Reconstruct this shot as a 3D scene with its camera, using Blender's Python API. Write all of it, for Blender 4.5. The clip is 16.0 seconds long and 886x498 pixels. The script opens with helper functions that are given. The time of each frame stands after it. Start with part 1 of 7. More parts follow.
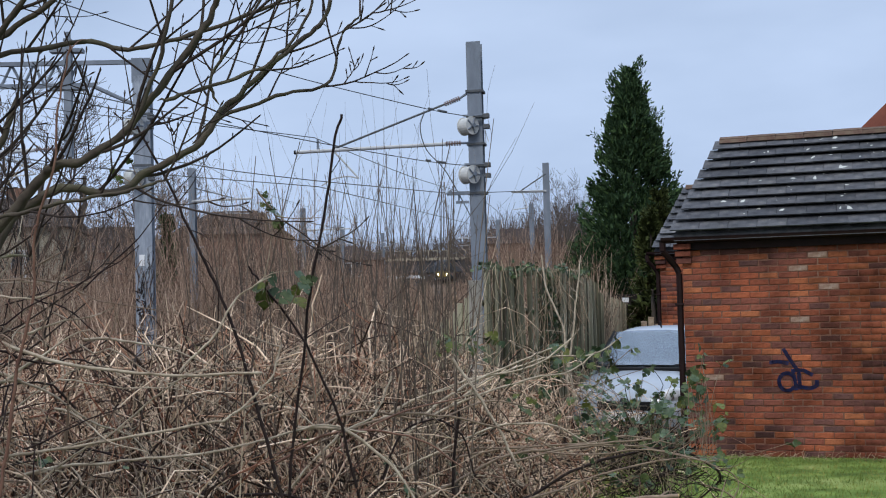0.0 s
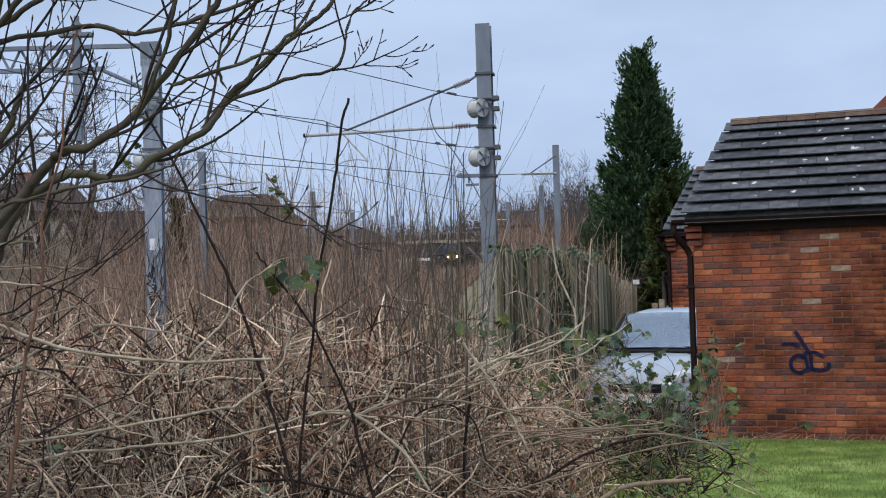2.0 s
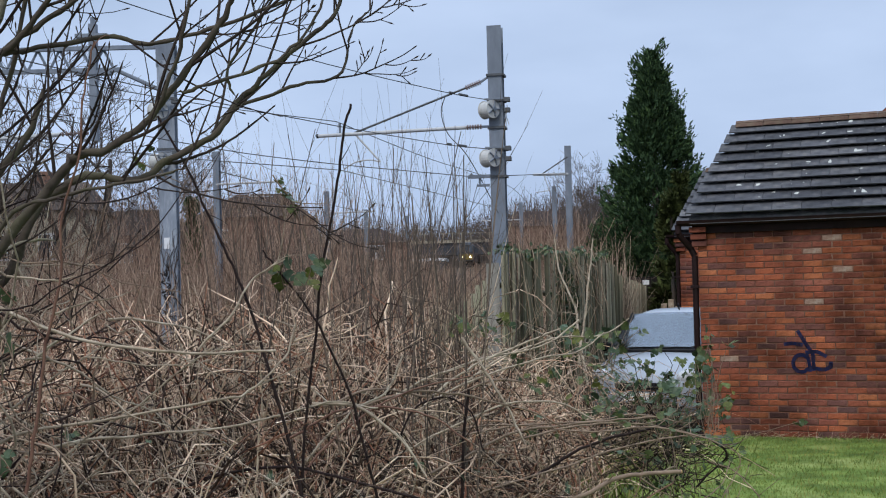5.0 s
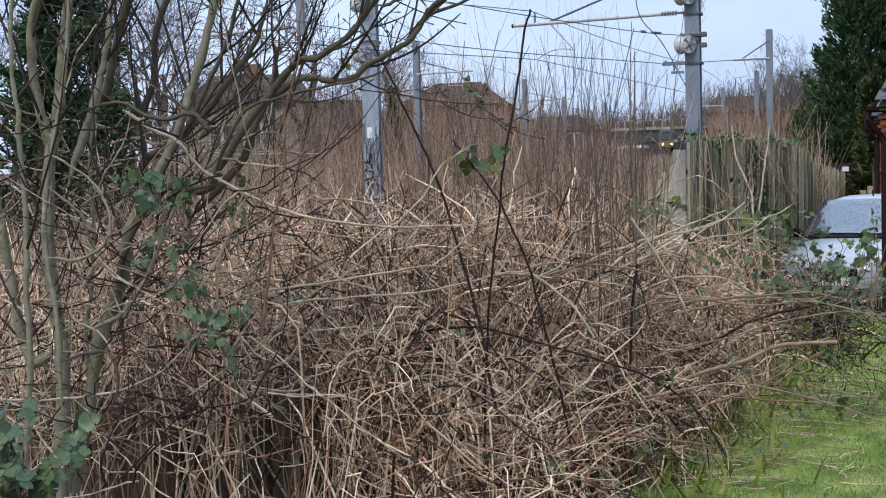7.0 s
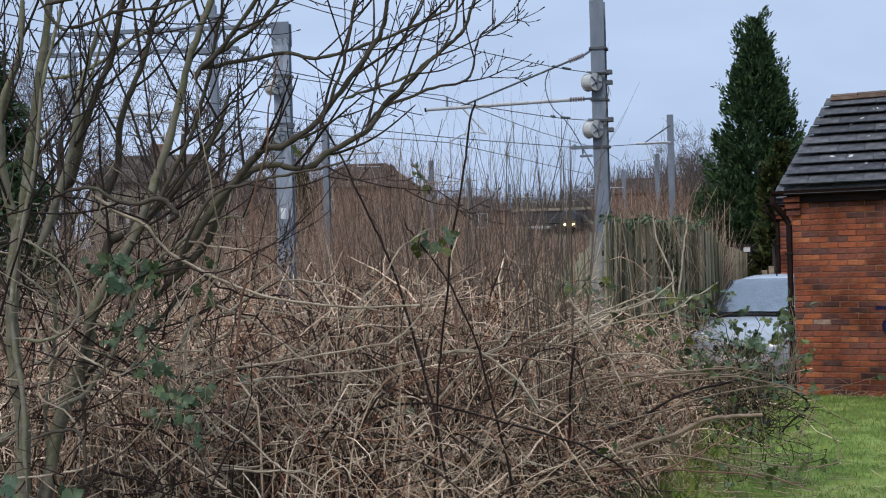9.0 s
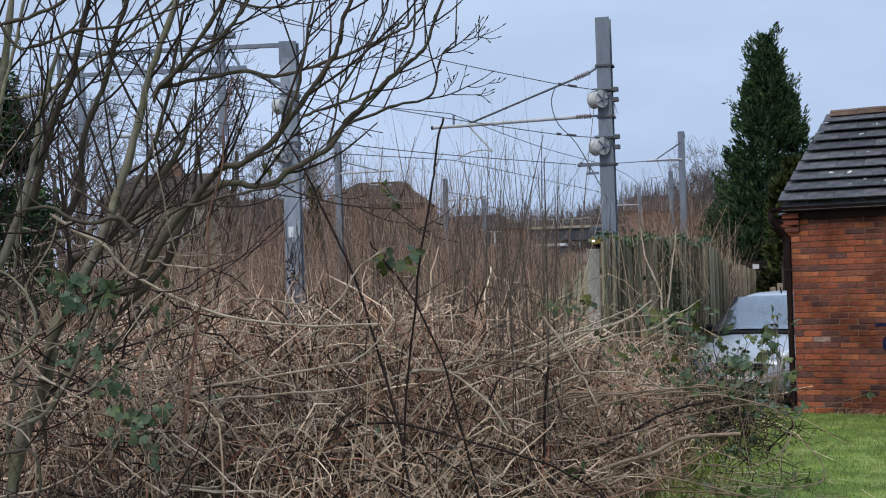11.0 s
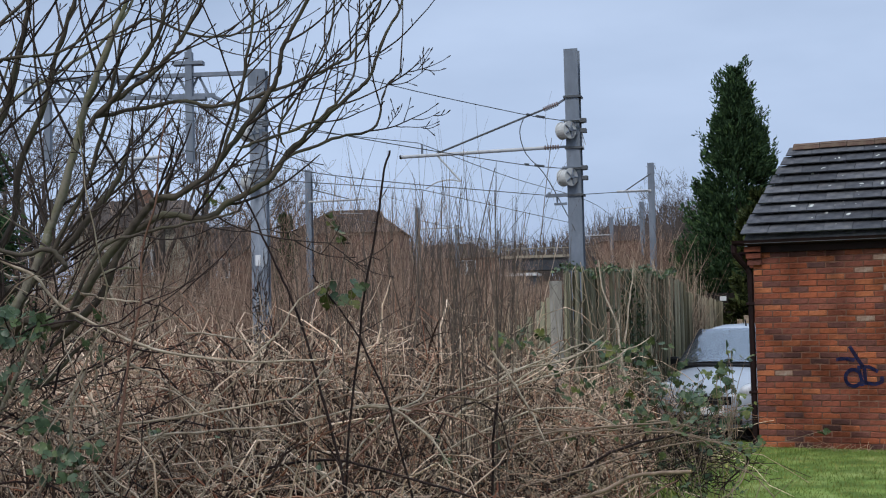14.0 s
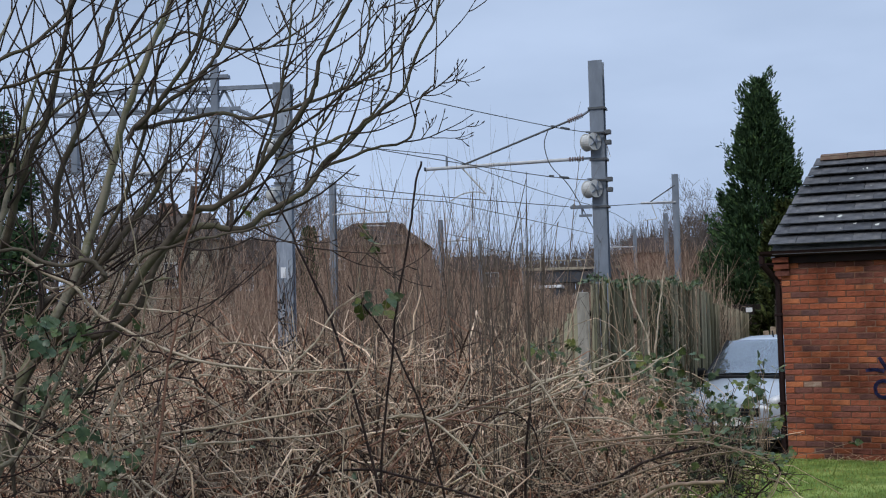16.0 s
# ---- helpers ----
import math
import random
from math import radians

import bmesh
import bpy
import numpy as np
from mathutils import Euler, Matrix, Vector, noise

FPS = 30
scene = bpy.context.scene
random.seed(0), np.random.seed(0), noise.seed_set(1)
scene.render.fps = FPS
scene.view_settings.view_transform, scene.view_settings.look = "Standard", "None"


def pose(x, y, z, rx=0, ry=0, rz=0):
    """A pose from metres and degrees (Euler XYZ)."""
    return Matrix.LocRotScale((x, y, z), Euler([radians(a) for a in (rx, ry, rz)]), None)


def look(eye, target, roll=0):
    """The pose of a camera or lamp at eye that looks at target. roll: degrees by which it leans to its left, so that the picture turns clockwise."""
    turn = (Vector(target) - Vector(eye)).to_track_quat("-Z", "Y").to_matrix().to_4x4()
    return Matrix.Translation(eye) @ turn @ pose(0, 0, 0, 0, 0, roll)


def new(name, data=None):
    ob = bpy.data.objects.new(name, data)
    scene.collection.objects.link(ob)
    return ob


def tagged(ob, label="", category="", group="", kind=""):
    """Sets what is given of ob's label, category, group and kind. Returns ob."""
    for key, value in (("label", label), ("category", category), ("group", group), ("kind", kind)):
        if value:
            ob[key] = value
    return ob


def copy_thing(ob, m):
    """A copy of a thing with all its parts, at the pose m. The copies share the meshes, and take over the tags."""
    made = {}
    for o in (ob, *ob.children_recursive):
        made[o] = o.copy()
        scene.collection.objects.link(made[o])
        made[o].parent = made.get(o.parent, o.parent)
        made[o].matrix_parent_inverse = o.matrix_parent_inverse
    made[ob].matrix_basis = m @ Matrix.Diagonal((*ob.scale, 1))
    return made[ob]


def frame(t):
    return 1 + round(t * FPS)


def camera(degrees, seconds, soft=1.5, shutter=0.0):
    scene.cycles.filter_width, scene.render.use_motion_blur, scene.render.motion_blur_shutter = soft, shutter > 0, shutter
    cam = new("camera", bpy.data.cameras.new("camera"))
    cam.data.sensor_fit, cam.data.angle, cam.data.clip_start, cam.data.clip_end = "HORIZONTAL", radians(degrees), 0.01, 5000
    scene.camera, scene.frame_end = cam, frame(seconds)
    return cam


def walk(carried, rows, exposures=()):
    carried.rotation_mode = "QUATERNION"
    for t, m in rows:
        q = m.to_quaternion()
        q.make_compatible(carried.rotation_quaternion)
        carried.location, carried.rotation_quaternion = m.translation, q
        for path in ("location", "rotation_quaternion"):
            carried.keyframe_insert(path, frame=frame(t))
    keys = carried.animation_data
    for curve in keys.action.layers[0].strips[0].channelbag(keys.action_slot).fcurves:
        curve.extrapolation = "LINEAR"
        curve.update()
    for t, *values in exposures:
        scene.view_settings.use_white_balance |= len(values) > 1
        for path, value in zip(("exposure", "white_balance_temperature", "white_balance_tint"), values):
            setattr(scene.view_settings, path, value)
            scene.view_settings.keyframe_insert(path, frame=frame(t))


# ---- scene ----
cam = camera(39.5, 16.0, soft=1.1)
PATH = [
    (0, (0.486, 0.367, 1.726), (0.412, 2.364, 1.809), -1.5),
    (0.5, (0.477, 0.41, 1.74), (0.402, 2.407, 1.81), -1.4),
    (1, (0.484, 0.396, 1.735), (0.401, 2.393, 1.8), -1.4),
    (1.5, (0.492, 0.364, 1.723), (0.404, 2.362, 1.786), -1.8),
    (2, (0.484, 0.399, 1.735), (0.393, 2.396, 1.79), -1.7),
    (2.5, (0.485, 0.395, 1.734), (0.396, 2.392, 1.79), -1.8),
    (3, (0.488, 0.386, 1.737), (0.398, 2.383, 1.793), -1.9),
    (3.5, (0.492, 0.382, 1.727), (0.405, 2.379, 1.784), -2.2),
    (5.8, (0.582, -0.106, 1.717), (0.456, 1.89, 1.77), -1.2),
    (6, (0.558, -0.194, 1.694), (0.417, 1.8, 1.637), -1.6),
    (6.5, (0.62, -0.417, 1.707), (0.224, 1.543, 1.694), -2.0),
    (7, (0.752, -0.515, 1.706), (0.315, 1.434, 1.589), -1.6),
    (7.5, (0.71, -0.617, 1.705), (0.317, 1.342, 1.619), -1.5),
    (8, (0.551, -0.764, 1.7), (0.215, 1.204, 1.582), -1.7),
    (8.5, (0.539, -0.818, 1.722), (0.235, 1.159, 1.681), -1.6),
    (9, (0.577, -0.807, 1.723), (0.297, 1.173, 1.731), -1.6),
    (9.5, (0.599, -0.783, 1.722), (0.328, 1.198, 1.737), -1.7),
    (9.7, (0.603, -0.792, 1.712), (0.333, 1.19, 1.732), -1.8),
    (11.8, (0.928, -0.706, 1.73), (0.603, 1.267, 1.782), -1.7),
    (12, (0.932, -0.706, 1.742), (0.611, 1.267, 1.8), -1.8),
    (12.5, (0.961, -0.665, 1.744), (0.651, 1.309, 1.812), -1.5),
    (13, (0.982, -0.643, 1.735), (0.691, 1.334, 1.812), -1.3),
    (13.5, (0.969, -0.637, 1.729), (0.699, 1.343, 1.806), -1.3),
    (14, (0.943, -0.625, 1.741), (0.677, 1.356, 1.824), -1.4),
    (14.5, (0.939, -0.601, 1.773), (0.666, 1.378, 1.873), -1.4),
    (15, (0.935, -0.621, 1.761), (0.651, 1.355, 1.874), -1.5),
    (15.5, (0.926, -0.642, 1.757), (0.631, 1.333, 1.868), -1.5),
    (16, (0.893, -0.66, 1.731), (0.592, 1.314, 1.835), -1.5),
]
walk(cam, [(t, look(eye, target, roll)) for t, eye, target, roll in PATH],
     exposures=[(0, 0.1), (5.8, 0.1), (6.5, 0.34), (7.0, 0.48), (7.5, 0.27), (8.5, 0.27), (9.0, 0.1), (9.7, 0.1), (12, 0.06), (14, 0.02), (16, 0.0)])

# ---- light ----
SUN_EL, SUN_ROT = radians(48), radians(200)
world = bpy.data.worlds.new("overcast")
scene.world = world
world.use_nodes = True
wn, wl = world.node_tree.nodes, world.node_tree.links
wn.clear()
w_out = wn.new("ShaderNodeOutputWorld")
w_bg = wn.new("ShaderNodeBackground")
sky = wn.new("ShaderNodeTexSky")
sky.sky_type, sky.sun_disc = "NISHITA", False
sky.sun_elevation, sky.sun_rotation = SUN_EL, SUN_ROT
sky.air_density, sky.dust_density, sky.ozone_density = 1.0, 4.0, 2.0
w_dim = wn.new("ShaderNodeMix")
w_dim.data_type, w_dim.blend_type = "RGBA", "MULTIPLY"
w_dim.inputs[0].default_value = 1.0
w_dim.inputs[7].default_value = (0.075, 0.075, 0.075, 1)
w_tc = wn.new("ShaderNodeTexCoord")
w_map = wn.new("ShaderNodeMapping")
w_map.inputs["Scale"].default_value = (1.0, 1.0, 3.0)
w_noise = wn.new("ShaderNodeTexNoise")
w_noise.inputs["Scale"].default_value = 2.2
w_noise.inputs["Detail"].default_value = 5.0
w_noise.inputs["Roughness"].default_value = 0.5
w_cloud = wn.new("ShaderNodeValToRGB")
w_cloud.color_ramp.elements[0].position = 0.36
w_cloud.color_ramp.elements[0].color = (0.385, 0.494, 0.692, 1)
w_cloud.color_ramp.elements[1].position = 0.66
w_cloud.color_ramp.elements[1].color = (0.53, 0.654, 0.88, 1)
w_sep = wn.new("ShaderNodeSeparateXYZ")
w_grad = wn.new("ShaderNodeValToRGB")
w_grad.color_ramp.elements[0].position = 0.0
w_grad.color_ramp.elements[0].color = (1.17, 1.17, 1.2, 1)
w_grad.color_ramp.elements[1].position = 0.32
w_grad.color_ramp.elements[1].color = (0.95, 0.95, 0.95, 1)
w_top = w_grad.color_ramp.elements.new(1.0)
w_top.color = (2.95, 2.88, 2.7, 1)
w_mul = wn.new("ShaderNodeMix")
w_mul.data_type, w_mul.blend_type = "RGBA", "MULTIPLY"
w_mul.inputs[0].default_value = 1.0
w_mix = wn.new("ShaderNodeMix")
w_mix.data_type = "RGBA"
w_mix.inputs[0].default_value = 0.82
wl.new(w_tc.outputs["Generated"], w_map.inputs["Vector"])
wl.new(w_map.outputs["Vector"], w_noise.inputs["Vector"])
wl.new(w_noise.outputs["Fac"], w_cloud.inputs["Fac"])
wl.new(w_tc.outputs["Generated"], w_sep.inputs["Vector"])
wl.new(w_sep.outputs["Z"], w_grad.inputs["Fac"])
wl.new(w_cloud.outputs["Color"], w_mul.inputs[6])
wl.new(w_grad.outputs["Color"], w_mul.inputs[7])
wl.new(sky.outputs["Color"], w_dim.inputs[6])
wl.new(w_dim.outputs[2], w_mix.inputs[6])
wl.new(w_mul.outputs[2], w_mix.inputs[7])
wl.new(w_mix.outputs[2], w_bg.inputs["Color"])
w_bg.inputs["Strength"].default_value = 1.08
wl.new(w_bg.outputs["Background"], w_out.inputs["Surface"])

sun_data = bpy.data.lights.new("sun", "SUN")
sun_data.energy, sun_data.angle, sun_data.color = 1.5, radians(12), (1.0, 0.97, 0.93)
sun = new("sun", sun_data)
sun.rotation_euler = (radians(42), 0, radians(-20))


# ---- materials ----
def mat(name, stops, scale=8.0, rough=0.8, bump=0.0, bump_scale=60.0, metal=0.0, per="", per_stops=None,
        spec=0.14, detail=6.0, stretch=(1, 1, 1), coord="Object", stain=0.0, stain_scale=1.3):
    """A material whose colour runs over stops by noise; per: 'island' or 'object' picks a tint for each piece."""
    m = bpy.data.materials.new(name)
    m.use_nodes = True
    n, l = m.node_tree.nodes, m.node_tree.links
    b = n["Principled BSDF"]
    tc = n.new("ShaderNodeTexCoord")
    mp = n.new("ShaderNodeMapping")
    mp.inputs["Scale"].default_value = stretch
    l.new(tc.outputs[coord], mp.inputs["Vector"])
    tex = n.new("ShaderNodeTexNoise")
    tex.inputs["Scale"].default_value, tex.inputs["Detail"].default_value = scale, detail
    tex.inputs["Roughness"].default_value = 0.65
    l.new(mp.outputs["Vector"], tex.inputs["Vector"])

    def ramp(stops_):
        r = n.new("ShaderNodeValToRGB")
        e = r.color_ramp.elements
        while len(e) < len(stops_):
            e.new(0.5)
        for el, (p, c) in zip(e, stops_):
            el.position, el.color = p, (*c, 1)
        return r

    r = ramp(stops)
    l.new(tex.outputs["Fac"], r.inputs["Fac"])
    colour = r.outputs["Color"]
    if per:
        src = n.new("ShaderNodeNewGeometry").outputs["Random Per Island"] if per == "island" else n.new("ShaderNodeObjectInfo").outputs["Random"]
        pr = ramp(per_stops)
        l.new(src, pr.inputs["Fac"])
        mx = n.new("ShaderNodeMix")
        mx.data_type, mx.blend_type = "RGBA", "MULTIPLY"
        mx.inputs[0].default_value = 1.0
        l.new(colour, mx.inputs[6])
        l.new(pr.outputs["Color"], mx.inputs[7])
        colour = mx.outputs[2]
    if stain:
        geo = n.new("ShaderNodeNewGeometry")
        t3 = n.new("ShaderNodeTexNoise")
        t3.inputs["Scale"].default_value, t3.inputs["Detail"].default_value = stain_scale, 5
        l.new(geo.outputs["Position"], t3.inputs["Vector"])
        sr = ramp([(0.34, (1 - stain,) * 3), (0.62, (1 + 0.25 * stain,) * 3)])
        l.new(t3.outputs["Fac"], sr.inputs["Fac"])
        mx = n.new("ShaderNodeMix")
        mx.data_type, mx.blend_type = "RGBA", "MULTIPLY"
        mx.inputs[0].default_value = 1.0
        l.new(colour, mx.inputs[6])
        l.new(sr.outputs["Color"], mx.inputs[7])
        colour = mx.outputs[2]
    l.new(colour, b.inputs["Base Color"])
    b.inputs["Roughness"].default_value = rough
    b.inputs["Metallic"].default_value = metal
    b.inputs["Specular IOR Level"].default_value = spec
    if bump:
        t2 = n.new("ShaderNodeTexNoise")
        t2.inputs["Scale"].default_value, t2.inputs["Detail"].default_value = bump_scale, 4
        l.new(mp.outputs["Vector"], t2.inputs["Vector"])
        bp = n.new("ShaderNodeBump")
        bp.inputs["Strength"].default_value, bp.inputs["Distance"].default_value = bump, 0.01
        l.new(t2.outputs["Fac"], bp.inputs["Height"])
        l.new(bp.outputs["Normal"], b.inputs["Normal"])
    return m


def glow(name, colour, strength):
    m = bpy.data.materials.new(name)
    m.use_nodes = True
    b = m.node_tree.nodes["Principled BSDF"]
    b.inputs["Base Color"].default_value = (*colour, 1)
    b.inputs["Emission Color"].default_value = (*colour, 1)
    b.inputs["Emission Strength"].default_value = strength
    return m


M_EARTH = mat("leaf_litter", [(0.3, (0.022, 0.016, 0.011)), (0.5, (0.055, 0.039, 0.027)), (0.7, (0.13, 0.095, 0.065))], 14, 0.95, 0.6, 40)
M_LAWN = mat("lawn_turf", [(0.3, (0.085, 0.14, 0.028)), (0.5, (0.15, 0.215, 0.048)), (0.72, (0.26, 0.29, 0.10))], 1.6, 0.9, 0.6, 120, stain=0.3, stain_scale=3.2)
M_GRASS = mat("grass_blade", [(0.3, (0.10, 0.145, 0.036)), (0.5, (0.17, 0.225, 0.058)), (0.72, (0.31, 0.31, 0.125))], 2.2, 0.8, stain=0.32, stain_scale=3.2, spec=0.1, per="island",
              per_stops=[(0.0, (0.6, 0.62, 0.5)), (0.75, (1.15, 1.1, 0.9)), (0.92, (1.5, 1.15, 1.1)), (1.0, (1.9, 1.2, 1.5))])
M_TARMAC = mat("tarmac", [(0.3, (0.04, 0.04, 0.04)), (0.7, (0.085, 0.08, 0.075))], 25, 0.9, 0.3, 200)
M_MORTAR = mat("mortar", [(0.3, (0.10, 0.05, 0.036)), (0.55, (0.17, 0.085, 0.058)), (0.75, (0.27, 0.18, 0.13))], 6, 0.95, 0.6, 60, stain=0.4)
M_BRICK = mat("red_brick", [(0.28, (0.55, 0.5, 0.5)), (0.5, (1.0, 1.0, 1.0)), (0.75, (1.2, 1.15, 1.1))], 11, 0.9, 0.9, 38, stain=0.62, stain_scale=2.1, per="object",
              per_stops=[(0.0, (0.10, 0.052, 0.046)), (0.14, (0.145, 0.058, 0.045)), (0.3, (0.205, 0.066, 0.042)), (0.6, (0.265, 0.076, 0.039)),
                         (0.85, (0.31, 0.092, 0.042)), (0.97, (0.35, 0.12, 0.055)), (1.0, (0.24, 0.085, 0.06))])
M_BRICKS = mat("red_brick_rest", [(0.28, (0.55, 0.5, 0.5)), (0.5, (1.0, 1.0, 1.0)), (0.75, (1.2, 1.15, 1.1))], 11, 0.9, 0.9, 38, stain=0.62, stain_scale=2.1, per="island",
               per_stops=[(0.0, (0.10, 0.052, 0.046)), (0.14, (0.145, 0.058, 0.045)), (0.3, (0.205, 0.066, 0.042)), (0.6, (0.265, 0.076, 0.039)),
                         (0.85, (0.31, 0.092, 0.042)), (0.97, (0.35, 0.12, 0.055)), (1.0, (0.24, 0.085, 0.06))])
M_BRICK_PALE = mat("faded_brick", [(0.3, (0.20, 0.11, 0.08)), (0.55, (0.29, 0.19, 0.14)), (0.75, (0.38, 0.31, 0.25))], 14, 0.9, 0.7, 70)
M_TILE = mat("roof_tile", [(0.3, (0.045, 0.046, 0.05)), (0.55, (0.085, 0.086, 0.092)), (0.75, (0.135, 0.13, 0.125))], 7, 0.75, 0.6, 90, stain=0.3, per="object",
             per_stops=[(0.0, (0.75, 0.75, 0.78)), (0.8, (1.1, 1.08, 1.08)), (1.0, (1.35, 1.3, 1.25))])
M_LICHEN = mat("lichen", [(0.3, (0.35, 0.36, 0.33)), (0.7, (0.55, 0.55, 0.5))], 40, 0.95)
M_RIDGE = mat("ridge_tile", [(0.3, (0.06, 0.04, 0.033)), (0.5, (0.11, 0.066, 0.05)), (0.75, (0.16, 0.125, 0.085))], 8, 0.85, 0.4, 80, per="object",
              per_stops=[(0.0, (0.75, 0.75, 0.75)), (1.0, (1.2, 1.2, 1.2))])
M_FASCIA = mat("brown_pvc", [(0.3, (0.010, 0.005, 0.0045)), (0.7, (0.022, 0.009, 0.008))], 6, 0.65, spec=0.15)
M_PAINT = mat("blue_spray", [(0.35, (0.045, 0.03, 0.055)), (0.55, (0.022, 0.027, 0.085))], 25, 0.7)
M_STEEL = mat("galvanised_steel", [(0.3, (0.115, 0.135, 0.165)), (0.55, (0.165, 0.19, 0.225)), (0.75, (0.23, 0.255, 0.29))], 3.5, 0.6, 0.1, 40, metal=0.0, stretch=(1, 1, 0.35), spec=0.4)
M_STEEL_BRIGHT = mat("streaked_galvanised_steel", [(0.3, (0.15, 0.175, 0.21)), (0.5, (0.235, 0.265, 0.31)), (0.72, (0.42, 0.45, 0.49))], 4, 0.6, 0.1, 40, stretch=(1.6, 1.6, 0.3), spec=0.4)
M_STEEL_PALE = mat("aluminium_tube", [(0.3, (0.36, 0.37, 0.38)), (0.7, (0.5, 0.5, 0.5))], 8, 0.5)
M_DRUM = mat("painted_drum", [(0.3, (0.42, 0.42, 0.40)), (0.7, (0.58, 0.57, 0.54))], 10, 0.45)
M_WIRE = mat("weathered_wire", [(0.3, (0.07, 0.075, 0.08)), (0.7, (0.12, 0.125, 0.13))], 10, 0.6)
M_INSUL = mat("brown_insulator", [(0.3, (0.12, 0.09, 0.09)), (0.7, (0.2, 0.15, 0.14))], 20, 0.4)
M_TAG = mat("black_paint_marks", [(0.3, (0.012, 0.012, 0.014)), (0.7, (0.03, 0.03, 0.035))], 20, 0.6)
M_FENCE = mat("weathered_board", [(0.25, (0.11, 0.096, 0.072)), (0.45, (0.25, 0.225, 0.17)), (0.6, (0.215, 0.212, 0.145)), (0.8, (0.40, 0.365, 0.295))], 5, 0.9, 0.6, 40,
              per="object", per_stops=[(0.0, (0.2, 0.2, 0.17)), (0.25, (0.55, 0.55, 0.48)), (0.5, (0.95, 0.94, 0.86)), (1.0, (1.55, 1.5, 1.42))], stretch=(5, 5, 0.5))
M_POST = mat("bleached_post", [(0.3, (0.17, 0.155, 0.13)), (0.55, (0.30, 0.275, 0.235)), (0.75, (0.40, 0.37, 0.32))], 5, 0.9, 0.6, 40, stretch=(5, 5, 0.5))
M_OLDWOOD = mat("rotting_board", [(0.3, (0.045, 0.033, 0.022)), (0.55, (0.10, 0.078, 0.05)), (0.75, (0.15, 0.125, 0.085))], 5, 0.95, 0.6, 40, per="object",
                per_stops=[(0.0, (0.6, 0.6, 0.6)), (1.0, (1.3, 1.3, 1.3))], stretch=(5, 5, 0.5))
M_DARKGATE = mat("dark_stained_gate", [(0.3, (0.012, 0.010, 0.009)), (0.7, (0.03, 0.024, 0.02))], 6, 0.8)
M_CAR = mat("silver_car_paint", [(0.3, (0.30, 0.335, 0.385)), (0.7, (0.35, 0.385, 0.435))], 3, 0.25, spec=0.6)
M_GLASS = mat("car_glass", [(0.3, (0.29, 0.325, 0.365)), (0.7, (0.30, 0.335, 0.375))], 1, 0.05, metal=0.75, spec=1.0)
M_BLACK = mat("black_plastic", [(0.3, (0.010, 0.010, 0.011)), (0.7, (0.02, 0.02, 0.021))], 10, 0.5)
M_LAMP = mat("lamp_lens", [(0.3, (0.38, 0.40, 0.43)), (0.7, (0.7, 0.72, 0.75))], 14, 0.12, spec=0.8)
M_CHROME = mat("bright_metal", [(0.3, (0.6, 0.6, 0.62)), (0.7, (0.7, 0.7, 0.72))], 5, 0.2, metal=1.0)
M_RUBBER = mat("tyre_rubber", [(0.3, (0.012, 0.012, 0.012)), (0.7, (0.025, 0.025, 0.025))], 20, 0.85)
STEM_TINTS = [(0.0, (0.22, 0.19, 0.19)), (0.3, (0.62, 0.55, 0.52)), (0.6, (1.05, 0.98, 0.95)), (0.85, (1.45, 1.42, 1.38)), (1.0, (1.8, 1.8, 1.75))]
M_SCRUB = mat("russet_stem", [(0.3, (0.21, 0.145, 0.105)), (0.7, (0.34, 0.24, 0.18))], 3, 0.9, per="island", per_stops=STEM_TINTS)
M_SCRUB_FAR = mat("russet_brush", [(0.3, (0.225, 0.16, 0.118)), (0.7, (0.35, 0.25, 0.185))], 0.4, 0.95, per="island", per_stops=STEM_TINTS)
M_BRAMBLE = mat("bramble_stem", [(0.3, (0.38, 0.285, 0.205)), (0.7, (0.60, 0.475, 0.36))], 5, 0.8, per="island",
                per_stops=[(0.0, (0.06, 0.05, 0.05)), (0.34, (0.15, 0.115, 0.11)), (0.40, (0.62, 0.33, 0.26)), (0.52, (0.95, 0.72, 0.62)), (0.62, (0.95, 0.88, 0.82)), (0.78, (1.45, 1.38, 1.33)), (1.0, (1.8, 1.75, 1.7))])
M_STRAW = mat("dead_straw", [(0.3, (0.35, 0.265, 0.18)), (0.7, (0.56, 0.45, 0.33))], 6, 0.85, per="island", per_stops=[(0.0, (0.16, 0.13, 0.12)), (0.4, (0.7, 0.64, 0.6)), (1.0, (1.4, 1.38, 1.35))])
# near-black stem colour with the thicket's inner shade put into it
M_SHADE = mat("shade_dark_stem", [(0.3, (0.016, 0.011, 0.009)), (0.7, (0.04, 0.028, 0.022))], 6, 0.9, per="island", per_stops=[(0.0, (0.6, 0.6, 0.6)), (0.8, (1.3, 1.25, 1.2)), (1.0, (2.4, 2.2, 2.0))])
M_DARKCANE = mat("dark_cane", [(0.3, (0.014, 0.009, 0.009)), (0.7, (0.042, 0.026, 0.022))], 12, 0.85)
M_REDCANE = mat("red_cane", [(0.3, (0.12, 0.06, 0.043)), (0.7, (0.23, 0.125, 0.085))], 12, 0.7)
M_BROWNCANE = mat("brown_cane", [(0.3, (0.14, 0.095, 0.068)), (0.7, (0.29, 0.205, 0.145))], 12, 0.75)
M_PALECANE = mat("pale_cane", [(0.28, (0.18, 0.135, 0.095)), (0.5, (0.36, 0.285, 0.205)), (0.72, (0.52, 0.435, 0.33))], 16, 0.85, 0.5, 60)
